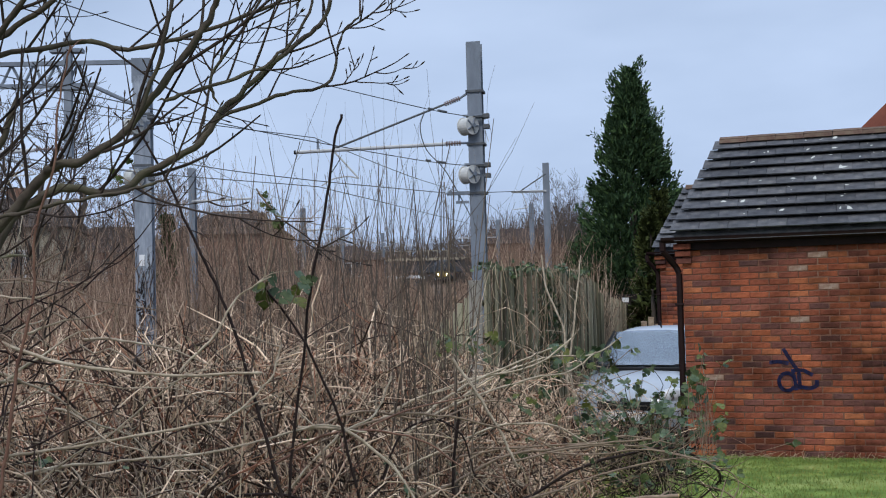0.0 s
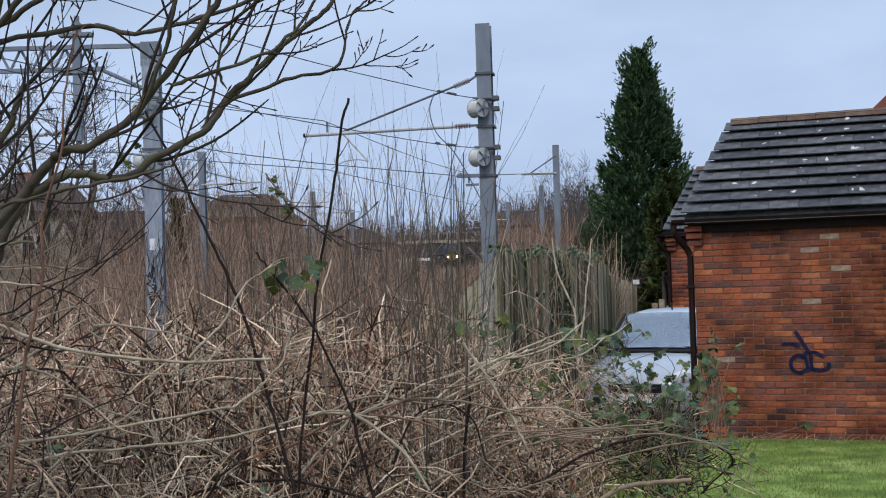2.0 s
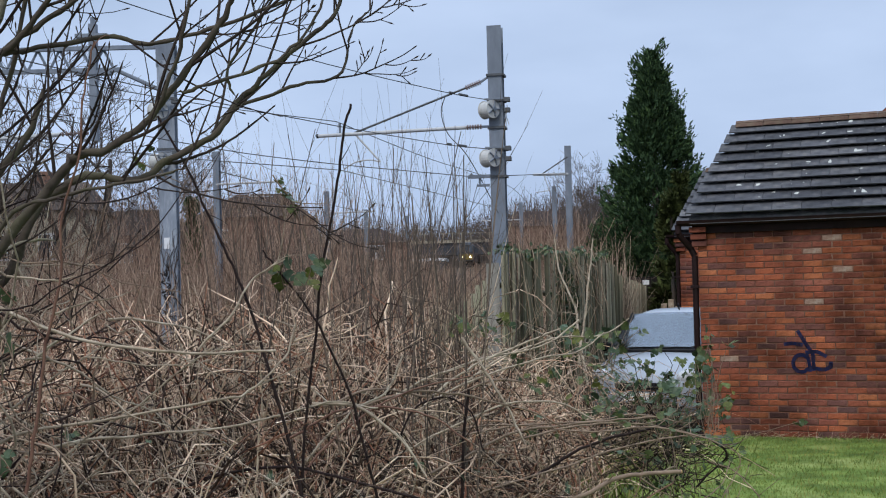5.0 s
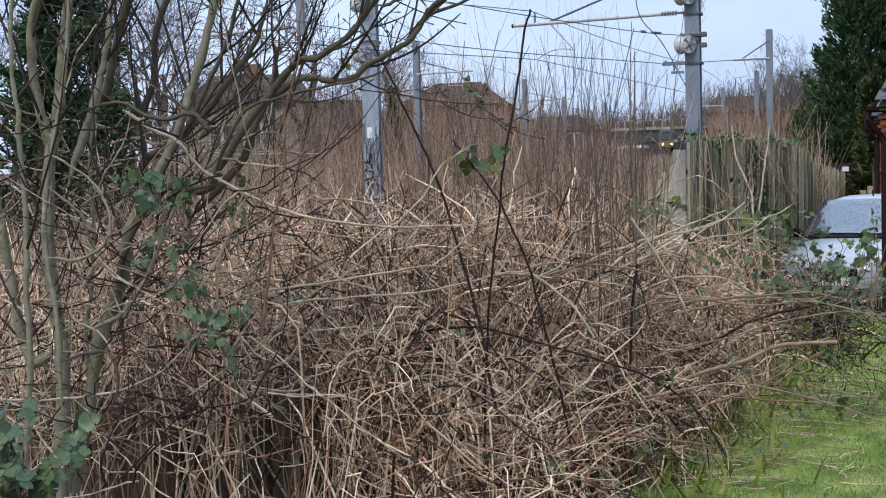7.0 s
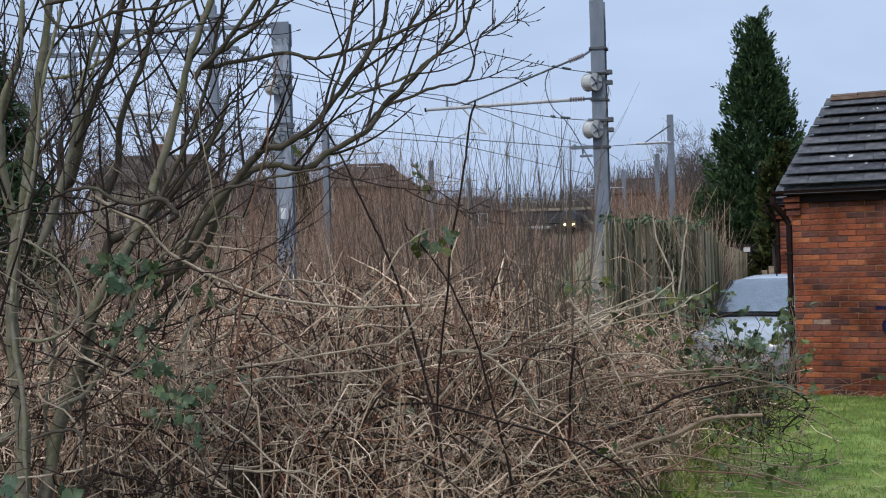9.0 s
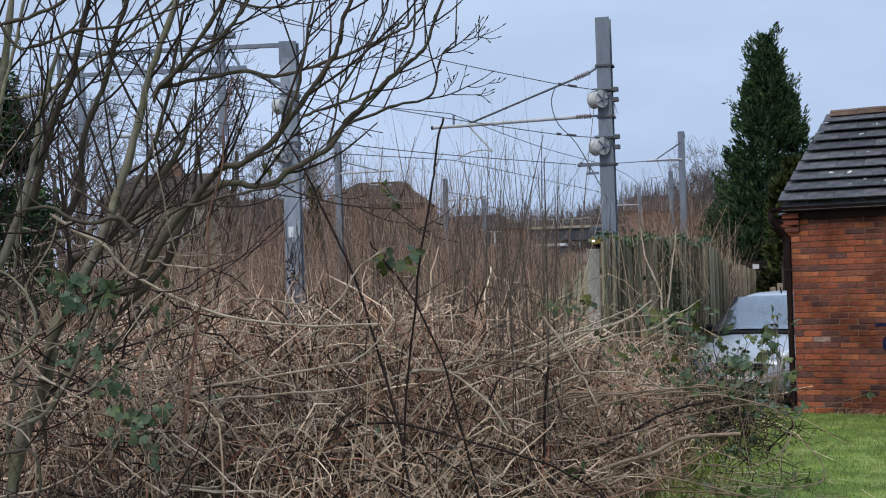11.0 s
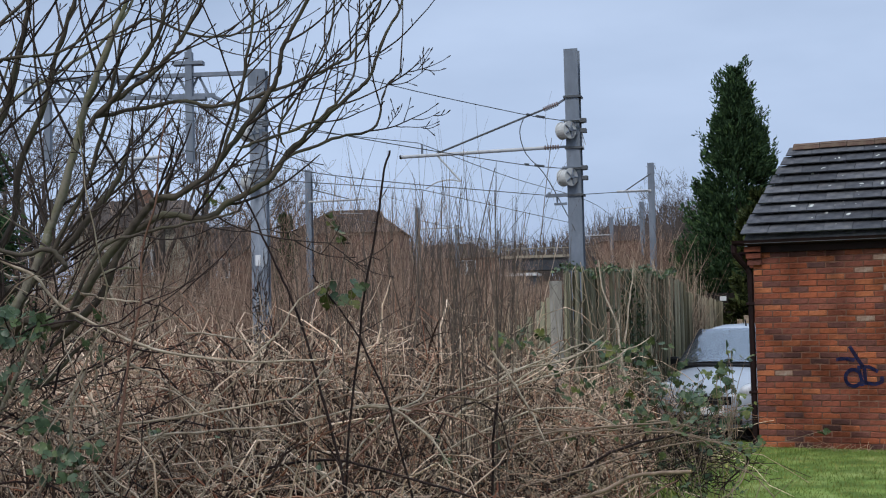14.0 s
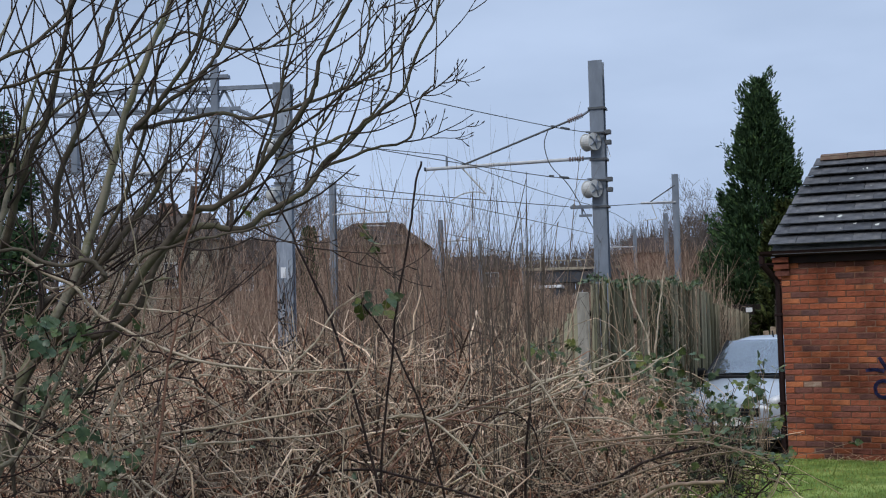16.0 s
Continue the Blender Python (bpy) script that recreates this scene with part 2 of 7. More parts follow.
M_CUT = mat("cut_wood", [(0.3, (0.42, 0.25, 0.11)), (0.7, (0.55, 0.36, 0.18))], 30, 0.85)
M_BARK = mat("mossy_bark", [(0.28, (0.09, 0.076, 0.056)), (0.46, (0.225, 0.2, 0.15)), (0.58, (0.165, 0.158, 0.09)), (0.75, (0.38, 0.345, 0.28))], 9, 0.9, 0.5, 50)
M_LIMB = mat("brown_bark", [(0.28, (0.036, 0.028, 0.022)), (0.5, (0.082, 0.066, 0.05)), (0.62, (0.082, 0.074, 0.046)), (0.8, (0.18, 0.155, 0.122))], 7, 0.9, 0.4, 60)
M_TWIG = mat("dark_twig", [(0.3, (0.025, 0.019, 0.016)), (0.7, (0.062, 0.047, 0.038))], 9, 0.85, per="island", per_stops=[(0.0, (0.7, 0.65, 0.65)), (1.0, (1.3, 1.25, 1.2))])
M_WHIP = mat("whip_stem", [(0.3, (0.075, 0.06, 0.05)), (0.7, (0.14, 0.11, 0.09))], 3, 0.9, per="island", per_stops=[(0.0, (0.6, 0.6, 0.6)), (0.7, (1.1, 1.05, 1.0)), (1.0, (1.9, 1.8, 1.6))])
M_FARBARK = mat("far_bark", [(0.3, (0.06, 0.05, 0.043)), (0.7, (0.105, 0.085, 0.07))], 2, 0.95)
M_FARTWIG = mat("far_twig", [(0.3, (0.085, 0.068, 0.06)), (0.7, (0.13, 0.105, 0.09))], 2, 0.95)
M_LEAF = mat("bramble_leaf", [(0.3, (0.028, 0.045, 0.016)), (0.7, (0.085, 0.105, 0.04))], 45, 0.55, per="island", spec=0.2,
             per_stops=[(0.0, (0.75, 0.9, 1.3)), (0.5, (1.0, 1.0, 1.0)), (0.82, (1.6, 1.45, 0.9)), (1.0, (1.8, 1.35, 0.8))])
M_IVY = mat("dark_leaf", [(0.3, (0.026, 0.048, 0.02)), (0.7, (0.07, 0.10, 0.043))], 35, 0.42, per="island", spec=0.28,
            per_stops=[(0.0, (0.7, 0.8, 0.9)), (0.7, (1.2, 1.15, 1.1)), (1.0, (1.7, 1.5, 1.2))])
M_CONIFER = mat("conifer_spray", [(0.3, (0.028, 0.055, 0.028)), (0.7, (0.055, 0.095, 0.042))], 2.5, 0.8, per="island", per_stops=[(0.0, (0.55, 0.6, 0.6)), (0.7, (1.1, 1.1, 1.0)), (1.0, (1.8, 1.7, 1.2))])
M_OLIVE = mat("olive_spray", [(0.3, (0.028, 0.038, 0.012)), (0.7, (0.055, 0.065, 0.02))], 2.5, 0.8, per="island", per_stops=[(0.0, (0.6, 0.6, 0.6)), (1.0, (1.4, 1.4, 1.2))])
M_FARBRICK = mat("far_brick", [(0.3, (0.17, 0.095, 0.07)), (0.7, (0.25, 0.145, 0.105))], 3, 0.9)
M_GABLE = mat("red_brown_tile", [(0.3, (0.17, 0.06, 0.042)), (0.7, (0.26, 0.09, 0.06))], 3, 0.9, 0.4, 12)
M_FARROOF = mat("brown_roof", [(0.3, (0.036, 0.025, 0.021)), (0.7, (0.062, 0.044, 0.037))], 1.5, 0.9, 0.4, 12)
M_GREYROOF = mat("grey_brown_roof", [(0.3, (0.055, 0.042, 0.035)), (0.7, (0.095, 0.075, 0.063))], 1.5, 0.9, 0.4, 12)
M_RENDERW = mat("cream_render", [(0.3, (0.42, 0.38, 0.29)), (0.7, (0.55, 0.50, 0.4))], 2, 0.9)
M_WHITE = mat("white_frame", [(0.3, (0.62, 0.62, 0.62)), (0.7, (0.75, 0.75, 0.75))], 5, 0.5)
M_PANE = mat("dark_pane", [(0.3, (0.03, 0.035, 0.04)), (0.7, (0.05, 0.055, 0.06))], 1, 0.1, spec=0.8)
M_GIRDER = mat("dark_girder", [(0.3, (0.045, 0.048, 0.055)), (0.7, (0.08, 0.082, 0.09))], 0.6, 0.85)
M_PALEBAND = mat("pale_band", [(0.3, (0.26, 0.22, 0.16)), (0.7, (0.36, 0.31, 0.23))], 0.8, 0.9)
M_TRAIN = mat("train_paint", [(0.3, (0.035, 0.037, 0.042)), (0.7, (0.05, 0.052, 0.058))], 1, 0.4)
M_YELLOW = mat("yellow_panel", [(0.3, (0.16, 0.11, 0.03)), (0.7, (0.22, 0.15, 0.04))], 2, 0.5)
M_HEADLIGHT = glow("headlight", (1.0, 0.85, 0.5), 14)
M_STONE = mat("ballast", [(0.3, (0.11, 0.10, 0.09)), (0.7, (0.24, 0.22, 0.19))], 18, 0.95, 0.8, 30)
M_BIRD = mat("dark_feather", [(0.3, (0.012, 0.012, 0.013)), (0.7, (0.03, 0.03, 0.03))], 20, 0.7)


# ---- building helpers ----
def thing(name, label, category, at=(0, 0, 0), group="", kind="", rz=0.0):
    e = new(name)
    e.matrix_basis = pose(*at, 0, 0, rz)
    e.empty_display_size = 0.2
    return tagged(e, label, category, group, kind)


def link_mesh(name, me, material, parent=None, label=""):
    if material and not me.materials:
        me.materials.append(material)
    ob = new(name, me)
    if parent:
        ob.parent = parent
    if label:
        ob["label"] = label
    return ob


def part(name, bm, material, parent=None, label="", smooth=False):
    me = bpy.data.meshes.new(name)
    bmesh.ops.recalc_face_normals(bm, faces=bm.faces)
    bm.to_mesh(me)
    bm.free()
    if smooth:
        me.shade_smooth()
    return link_mesh(name, me, material, parent, label)


def box(bm, lo, hi, m=None, bevel=0.0):
    lo, hi = Vector(lo), Vector(hi)
    mm = Matrix.Translation((lo + hi) / 2) @ Matrix.Diagonal((*(hi - lo), 1))
    if m is not None:
        mm = m @ mm
    made = bmesh.ops.create_cube(bm, size=1, matrix=mm)["verts"]
    if bevel:
        edges = {e for v in made for e in v.link_edges}
        bmesh.ops.bevel(bm, geom=list(edges), offset=bevel, segments=1, affect="EDGES")
    return bm


def boxed(lo, hi, m=None, bevel=0.0):
    return box(bmesh.new(), lo, hi, m, bevel)


def rod(bm, a, b, r, r2=None, sides=8):
    a, b = Vector(a), Vector(b)
    d = b - a
    m = Matrix.Translation((a + b) / 2) @ d.to_track_quat("Z", "Y").to_matrix().to_4x4()
    bmesh.ops.create_cone(bm, cap_ends=True, segments=sides, radius1=r, radius2=r if r2 is None else r2, depth=d.length, matrix=m)
    return bm


def rods(pairs, r, sides=6):
    bm = bmesh.new()
    for a, b in pairs:
        rod(bm, a, b, r, None, sides)
    return bm


def poly(bm, pts, thick):
    """A slab: the face pts pushed along its normal by thick."""
    vs = [bm.verts.new(p) for p in pts]
    f = bm.faces.new(vs)
    f.normal_update()
    out = bmesh.ops.extrude_face_region(bm, geom=[f])
    bmesh.ops.translate(bm, vec=f.normal * thick, verts=[v for v in out["geom"] if isinstance(v, bmesh.types.BMVert)])
    return bm


def raw_mesh(name, verts, quads):
    """A mesh from arrays of vertices and of faces with equal corners."""
    me = bpy.data.meshes.new(name)
    verts = np.asarray(verts, np.float32).reshape(-1, 3)
    quads = np.asarray(quads, np.int32)
    k = quads.shape[-1]
    quads = quads.reshape(-1, k)
    me.vertices.add(len(verts))
    me.vertices.foreach_set("co", verts.ravel())
    me.loops.add(quads.size)
    me.loops.foreach_set("vertex_index", quads.ravel())
    me.polygons.add(len(quads))
    me.polygons.foreach_set("loop_start", np.arange(0, quads.size, k, dtype=np.int32))
    me.update(calc_edges=True)
    return me


def strands(name, P, R, sides=3):
    """Thin tapered tubes along the polylines P (n, k, 3) with radii R (n, k)."""
    P, R = np.asarray(P, float), np.asarray(R, float)
    n, k, _ = P.shape
    T = np.gradient(P, axis=1)
    T /= np.linalg.norm(T, axis=2, keepdims=True) + 1e-9
    ref = np.where(np.abs(T[:, :1, 2:3]) > 0.8, np.array([[[1.0, 0.2, 0]]]), np.array([[[0.1, 0.2, 1.0]]]))
    a = np.cross(T, np.broadcast_to(ref, T.shape))
    a /= np.linalg.norm(a, axis=2, keepdims=True) + 1e-9
    b = np.cross(T, a)
    ang = np.arange(sides) * 2 * math.pi / sides
    V = P[:, :, None] + R[:, :, None, None] * (a[:, :, None] * np.cos(ang)[None, None, :, None] + b[:, :, None] * np.sin(ang)[None, None, :, None])
    i = np.arange(n * k * sides).reshape(n, k, sides)
    j = np.roll(i, -1, axis=2)
    F = np.stack([i[:, :-1], j[:, :-1], j[:, 1:], i[:, 1:]], axis=-1)
    return raw_mesh(name, V, F)


def leaf_shape(teeth=7):
    """A pointed oval leaf with a toothed edge, folded along its midrib."""
    pts, fc = [], []
    for i in range(5):
        pts.append((0, i / 4, -0.04 * (i / 4) ** 2))
    for s in (1, -1):
        row = []
        for k in range(teeth * 2 + 1):
            t = k / (teeth * 2)
            w = 0.36 * math.sin(math.pi * min(t * 1.02, 1) ** 0.75) * (1.0 if k % 2 == 0 else 1.16)
            row.append(len(pts))
            pts.append((s * w, t * 0.98, 0.22 * w - 0.05 * t * t))
        for k in range(len(row) - 1):
            m = min(int((k + 0.5) / (teeth * 2) * 4 + 0.5), 4)
            fc.append((row[k], row[k + 1], m) if s > 0 else (row[k + 1], row[k], m))
        for m in range(4):
            k = min(int(round((m + 0.5) / 4 * teeth * 2)), len(row) - 1)
            fc.append((m, row[k], m + 1) if s > 0 else (m + 1, row[k], m))
    return np.array(pts), np.array(fc)


LEAF_OUTLINE, LEAF_FACES = leaf_shape(6)


def leaves(name, C, D, N, S, outline=LEAF_OUTLINE, faces=LEAF_FACES):
    """Folded leaves at C, pointing along D, facing N, of length S."""
    C, D, N, S = (np.asarray(q, float) for q in (C, D, N, S))
    D = D / (np.linalg.norm(D, axis=1, keepdims=True) + 1e-9)
    X = np.cross(D, N)
    X /= np.linalg.norm(X, axis=1, keepdims=True) + 1e-9
    Z = np.cross(X, D)
    V = C[:, None] + S[:, None, None] * (outline[None, :, 0:1] * X[:, None] + outline[None, :, 1:2] * D[:, None] + outline[None, :, 2:3] * Z[:, None])
    F = faces[None] + (np.arange(len(C)) * len(outline))[:, None, None]
    return raw_mesh(name, V, F)


def smooth(a, b, x):
    t = np.clip((x - a) / (b - a), 0, 1)
    return t * t * (3 - 2 * t)


def ground_z(x, y):
    x, y = np.asarray(x, float), np.asarray(y, float)
    z = -0.32 * smooth(13.8, 17.0, y) - 0.45 * smooth(0.0, -5.0, x) * smooth(3, 9, y)
    z = z + 0.026 * np.clip(y - 32, 0, 230) + 0.10 * np.sin(x * 0.7 + 1) * np.sin(y * 0.5) * smooth(0, -3, x)
    return z


def lawn_edge(y):
    return 0.55 + 0.205 * (np.asarray(y, float) - 6.4)


def curve_pts(a, b, bow, k=12, wobble=0.0, rng=None):
    """Points from a to b, bowed by the vector bow in the middle."""
    t = np.linspace(0, 1, k)[:, None]
    p = np.array(a) * (1 - t) + np.array(b) * t + 4 * t * (1 - t) * np.array(bow)
    if wobble and rng is not None:
        w = np.cumsum(rng.normal(0, wobble, (k, 3)), axis=0)
        p += w - w[:1] * (1 - t) - w[-1:] * t
    return p


def chain(*knots, k=5):
    """A smooth line through knots (Catmull-Rom)."""
    q = np.array(knots, float)
    q = np.vstack([2 * q[0] - q[1], q, 2 * q[-1] - q[-2]])
    out = []
    for i in range(1, len(q) - 2):
        for t in np.linspace(0, 1, k, endpoint=False):
            a, b, c, d = q[i - 1], q[i], q[i + 1], q[i + 2]
            out.append(0.5 * (2 * b + (c - a) * t + (2 * a - 5 * b + 4 * c - d) * t * t + (3 * b - a - 3 * c + d) * t ** 3))
    out.append(q[-2])
    return np.array(out)


# ---- ground ----
def grid_sheet(name, xs, ys, zf, material, kind="structure", label="", lift=0.0, keep=None):
    X, Y = np.meshgrid(xs, ys)
    Z = zf(X, Y) + lift
    V = np.stack([X, Y, Z], -1).reshape(-1, 3)
    i = np.arange(len(ys) * len(xs)).reshape(len(ys), len(xs))
    F = np.stack([i[:-1, :-1], i[:-1, 1:], i[1:, 1:], i[1:, :-1]], -1).reshape(-1, 4)
    if keep is not None:
        c = V[F].mean(axis=1)
        F = F[keep(c[:, 0], c[:, 1])]
    me = raw_mesh(name, V, F)
    me.shade_smooth()
    return tagged(link_mesh(name, me, material), label, "", "", kind)


def spread(lo, hi, fine_lo, fine_hi, step, coarse=14):
    g = np.geomspace(1, 1 + (hi - fine_hi), coarse) - 1 + fine_hi
    h = fine_lo - (np.geomspace(1, 1 + (fine_lo - lo), coarse) - 1)
    return np.unique(np.concatenate([h, np.arange(fine_lo, fine_hi, step), g]))


grid_sheet("ground", spread(-1800, 1800, -20, 12, 0.5), spread(-300, 3500, -2, 40, 0.5, 22), ground_z, M_EARTH,
           label="brown earth strewn with dead leaves and stalks")
lawn = grid_sheet("lawn", np.arange(0.2, 30, 0.35), np.arange(-8, 14.6, 0.3), ground_z, M_LAWN, label="mown green lawn turf with moss", lift=0.006,
                  keep=lambda x, y: (x > lawn_edge(np.maximum(y, 3)) - 0.1))
grid_sheet("drive", np.arange(0.6, 5.5, 0.35), np.arange(15.0, 34, 0.4), ground_z, M_TARMAC, label="dark tarmac drive beside the fence", lift=0.02,
           keep=lambda x, y: (x > 0.75 + (y - 14.0) * 0.25))

# ---- the brick garage ----
A_G = 18.0
GX, GY = 2.56, 13.70
G_M = pose(GX, GY, 0, 0, 0, -A_G)
EAVE_Z, RIDGE_Z, RUN = 2.36, 3.47, 1.47
WALL_L, WALL_D, WALL_H = 6.0, 2.55, 2.30
BL, BH, BJ = 0.192, 0.0600, 0.007
COURSE, HALF = 0.0665, 0.0925


def many_boxes(name, lo, hi):
    """One mesh of upright boxes given by their corners."""
    lo, hi = np.asarray(lo, float), np.asarray(hi, float)
    sel = np.array([(i & 1, (i >> 1) & 1, (i >> 2) & 1) for i in range(8)], float)
    V = lo[:, None] + sel[None] * (hi - lo)[:, None]
    F = np.array([(0, 2, 3, 1), (4, 5, 7, 6), (0, 1, 5, 4), (2, 6, 7, 3), (0, 4, 6, 2), (1, 3, 7, 5)])
    return raw_mesh(name, V, F[None] + (np.arange(len(lo)) * 8)[:, None, None])


def many_bricks(name, lo, hi, c=0.006):
    """One mesh of bricks whose front edges are worn round."""
    lo, hi = np.asarray(lo, float), np.asarray(hi, float)
    V = np.empty((len(lo), 12, 3))
    for i, (a, b) in enumerate(((0, 0), (1, 0), (1, 1), (0, 1))):
        x, z = (hi if a else lo)[:, 0], (hi if b else lo)[:, 2]
        V[:, i] = np.stack([x, hi[:, 1], z], 1)
        V[:, 4 + i] = np.stack([x, lo[:, 1] + c, z], 1)
        V[:, 8 + i] = np.stack([x + (-c if a else c), lo[:, 1], z + (-c if b else c)], 1)
    jit = np.random.default_rng(9).uniform(-1, 1, (len(lo), 4, 3)) * np.array([0.004, 0.001, 0.0035])
    V[:, 4:8] += jit
    V[:, 8:] += jit
    F = [(8, 9, 10, 11)] + [(o + i, o + (i + 1) % 4, o + 4 + (i + 1) % 4, o + 4 + i) for o in (0, 4) for i in range(4)]
    return raw_mesh(name, V, np.array(F)[None] + (np.arange(len(lo)) * 12)[:, None, None])


def brick_mesh(length, material, seed=0):
    rng = random.Random(seed)
    bm = boxed((0, 0, 0), (length, 0.1, BH))
    bmesh.ops.subdivide_edges(bm, edges=[e for e in bm.edges if abs(e.verts[0].co.x - e.verts[1].co.x) > 0.05], cuts=2)
    bmesh.ops.bevel(bm, geom=[e for e in bm.edges if all(v.co.y < 0.01 for v in e.verts) and not all(abs(v.co.x - e.verts[0].co.x) < 1e-4 and 0.01 < v.co.x < length - 0.01 for v in e.verts)], offset=0.007, segments=1, affect="EDGES")
    for v in bm.verts:
        v.co += Vector((rng.uniform(-0.004, 0.004), rng.uniform(-0.002, 0.002), rng.uniform(-0.0035, 0.0035)))
    me = bpy.data.meshes.new("brick")
    bm.to_mesh(me)
    bm.free()
    me.materials.append(material)
    return me


def tile_geometry():
    """A roof tile in the slope's frame: x along the eave, y up the slope, z out of it."""
    bm = boxed((0.002, -0.035, 0), (0.298, 0.25, 0.013))
    for v in bm.verts:
        v.co.z += 0.066 * (1 - (v.co.y + 0.035) / 0.285)
    me = bpy.data.meshes.new("tile")
    bm.to_mesh(me)
    bm.free()
    me.materials.append(M_TILE)
    return me


def slope_matrix(run, rise, eave_y, eave_z):
    s = Vector((0, run, rise)).normalized()
    n = Vector((0, -s.z, s.y))
    m = Matrix.Identity(4)
    m.col[1].xyz, m.col[2].xyz, m.col[3].xyz = s, n, (0, eave_y, eave_z)
    return m


def garage(name, label, m, detailed, hip=0.34):
    rng = random.Random(5)
    g = new(name)
    g.matrix_basis = m
    tagged(g, label, "garage")
    rise = RIDGE_Z - EAVE_Z
    eave_y = -0.15
    sm = slope_matrix(RUN, rise, eave_y, EAVE_Z)
    wall = part("wall", boxed((0.0, 0.005, -0.5), (WALL_L, WALL_D, WALL_H)), M_MORTAR, g, "red brick wall with recessed mortar joints")
    lo, hi = [], []
    fulls, half, faded = [brick_mesh(BL, M_BRICK, q) for q in range(7)], brick_mesh(HALF, M_BRICK), brick_mesh(BL, M_BRICK_PALE)
    pale_at = ((1.20, 1.95), (1.48, 1.735), (1.27, 1.46), (0.34, 0.85), (1.41, 2.08))
    for c in range(-3, 34):
        z = c * COURSE + 0.004
        x = 0.0
        if c % 2:
            lo.append((0, 0, z)), hi.append((HALF, 0.1, z + BH))
            if detailed and c >= 0:
                b = link_mesh("brick", half, M_BRICK, wall)
                b.location = (0, rng.uniform(-0.003, 0.002), z)
                lo.pop(), hi.pop()
            x = HALF + BJ
        while x < WALL_L - 0.05:
            ln = BL
            if detailed and c >= 0 and x < 1.6:
                worn = any(0 <= px - x < BL + BJ and 0 <= pz - z < COURSE for px, pz in pale_at)
                b = link_mesh("brick", faded if worn else rng.choice(fulls), None, wall)
                b.location = (x, rng.uniform(-0.003, 0.002), z)
            else:
                e = min(x + ln, WALL_L)
                lo.append((x, rng.uniform(-0.003, 0.002), z)), hi.append((e, 0.1, z + BH))
            x += ln + BJ
    tagged(link_mesh("bricks", many_bricks("bricks", lo, hi), M_BRICKS, wall), kind="stuff")
    lo, hi = [], []
    for c in range(-3, 34):
        z = c * COURSE + 0.004
        y = 0.105 if c % 2 == 0 else 0.22
        while y < WALL_D - 0.05:
            lo.append((-0.008, y, z)), hi.append((0.05, min(y + BL, WALL_D), z + BH))
            y += BL + BJ
    tagged(link_mesh("bricks", many_boxes("bricks", lo, hi), M_BRICKS, wall), kind="stuff")
    # corbelled bricks under the eaves at the corner
    for i, (z, o) in enumerate(((2.05, 0.02), (2.125, 0.045), (2.2, 0.07))):
        b = part("brick", boxed((-0.05 - o * 0.4, -o - 0.02, z), (0.1, 0.05, z + BH), bevel=0.004), M_BRICK, wall)
    # roof
    bm = bmesh.new()
    back = 2 * RUN + eave_y
    ridge_y = eave_y + RUN
    prof = [(eave_y, EAVE_Z - 0.01), (ridge_y, RIDGE_Z - 0.01), (back, EAVE_Z - 0.01), (back, EAVE_Z - 0.07), (eave_y, EAVE_Z - 0.07)]
    left = [bm.verts.new((-0.06 if i != 1 else -0.06 + hip, y, z)) for i, (y, z) in enumerate(prof)]
    right = [bm.verts.new((WALL_L + 0.1, y, z)) for y, z in prof]
    for i in range(5):
        bm.faces.new((left[i], left[(i + 1) % 5], right[(i + 1) % 5], right[i]))
    bm.faces.new(left), bm.faces.new(right)
    roof = part("roof", bm, M_TILE, g, "dark grey concrete tiled roof spotted with lichen")
    slope = math.hypot(RUN, rise)
    tme = tile_geometry()
    rows = 9
    step = slope / rows
    for r in range(rows):
        d = r * step
        x0 = -0.09 + hip * d / slope
        off = 0.15 if r % 2 else 0.0
        x = x0 - off
        while x < (4.2 if detailed else 1.5):
            t = link_mesh("tile", tme, M_TILE, roof)
            sx = 1.0
            px_ = x
            if x < x0:
                px_, sx = x0, (x + 0.3 - x0) / 0.3
            t.matrix_basis = sm @ Matrix.Translation((px_, d, rng.uniform(0, 0.004))) @ pose(0, 0, 0, 0, 0, rng.uniform(-0.5, 0.5)) @ Matrix.Diagonal((sx, step / 0.207, 1, 1))
            x += 0.3
        bm = bmesh.new()
    for r in range(rows):
        d = r * step
        box(bm, (4.2, d - 0.03, 0), (WALL_L + 0.1, d + 0.22, 0.03), sm @ Matrix.Translation((0, 0, 0.002 * (r % 2))))
    tagged(part("tile_rows", bm, M_TILE, roof), kind="stuff")
    x = -0.06 + hip
    rme = None
    while x < 4.5:
        bm = bmesh.new()
        for k in range(5):
            a0, a1 = math.pi * (k / 5), math.pi * ((k + 1) / 5)
            poly(bm, [(0, 0.11 * math.cos(a0), 0.075 * math.sin(a0)), (0.31, 0.11 * math.cos(a0), 0.075 * math.sin(a0)),
                      (0.31, 0.11 * math.cos(a1), 0.075 * math.sin(a1)), (0, 0.11 * math.cos(a1), 0.075 * math.sin(a1))], 0.015)
        if rme is None:
            ob = part("ridge_tile", bm, M_RIDGE, roof)
            rme = ob.data
        else:
            bm.free()
            ob = link_mesh("ridge_tile", rme, M_RIDGE, roof)
        ob.matrix_basis = pose(x, ridge_y, RIDGE_Z - 0.01 + rng.uniform(-0.004, 0.004), 0, 0, rng.uniform(-1, 1))
        x += 0.315
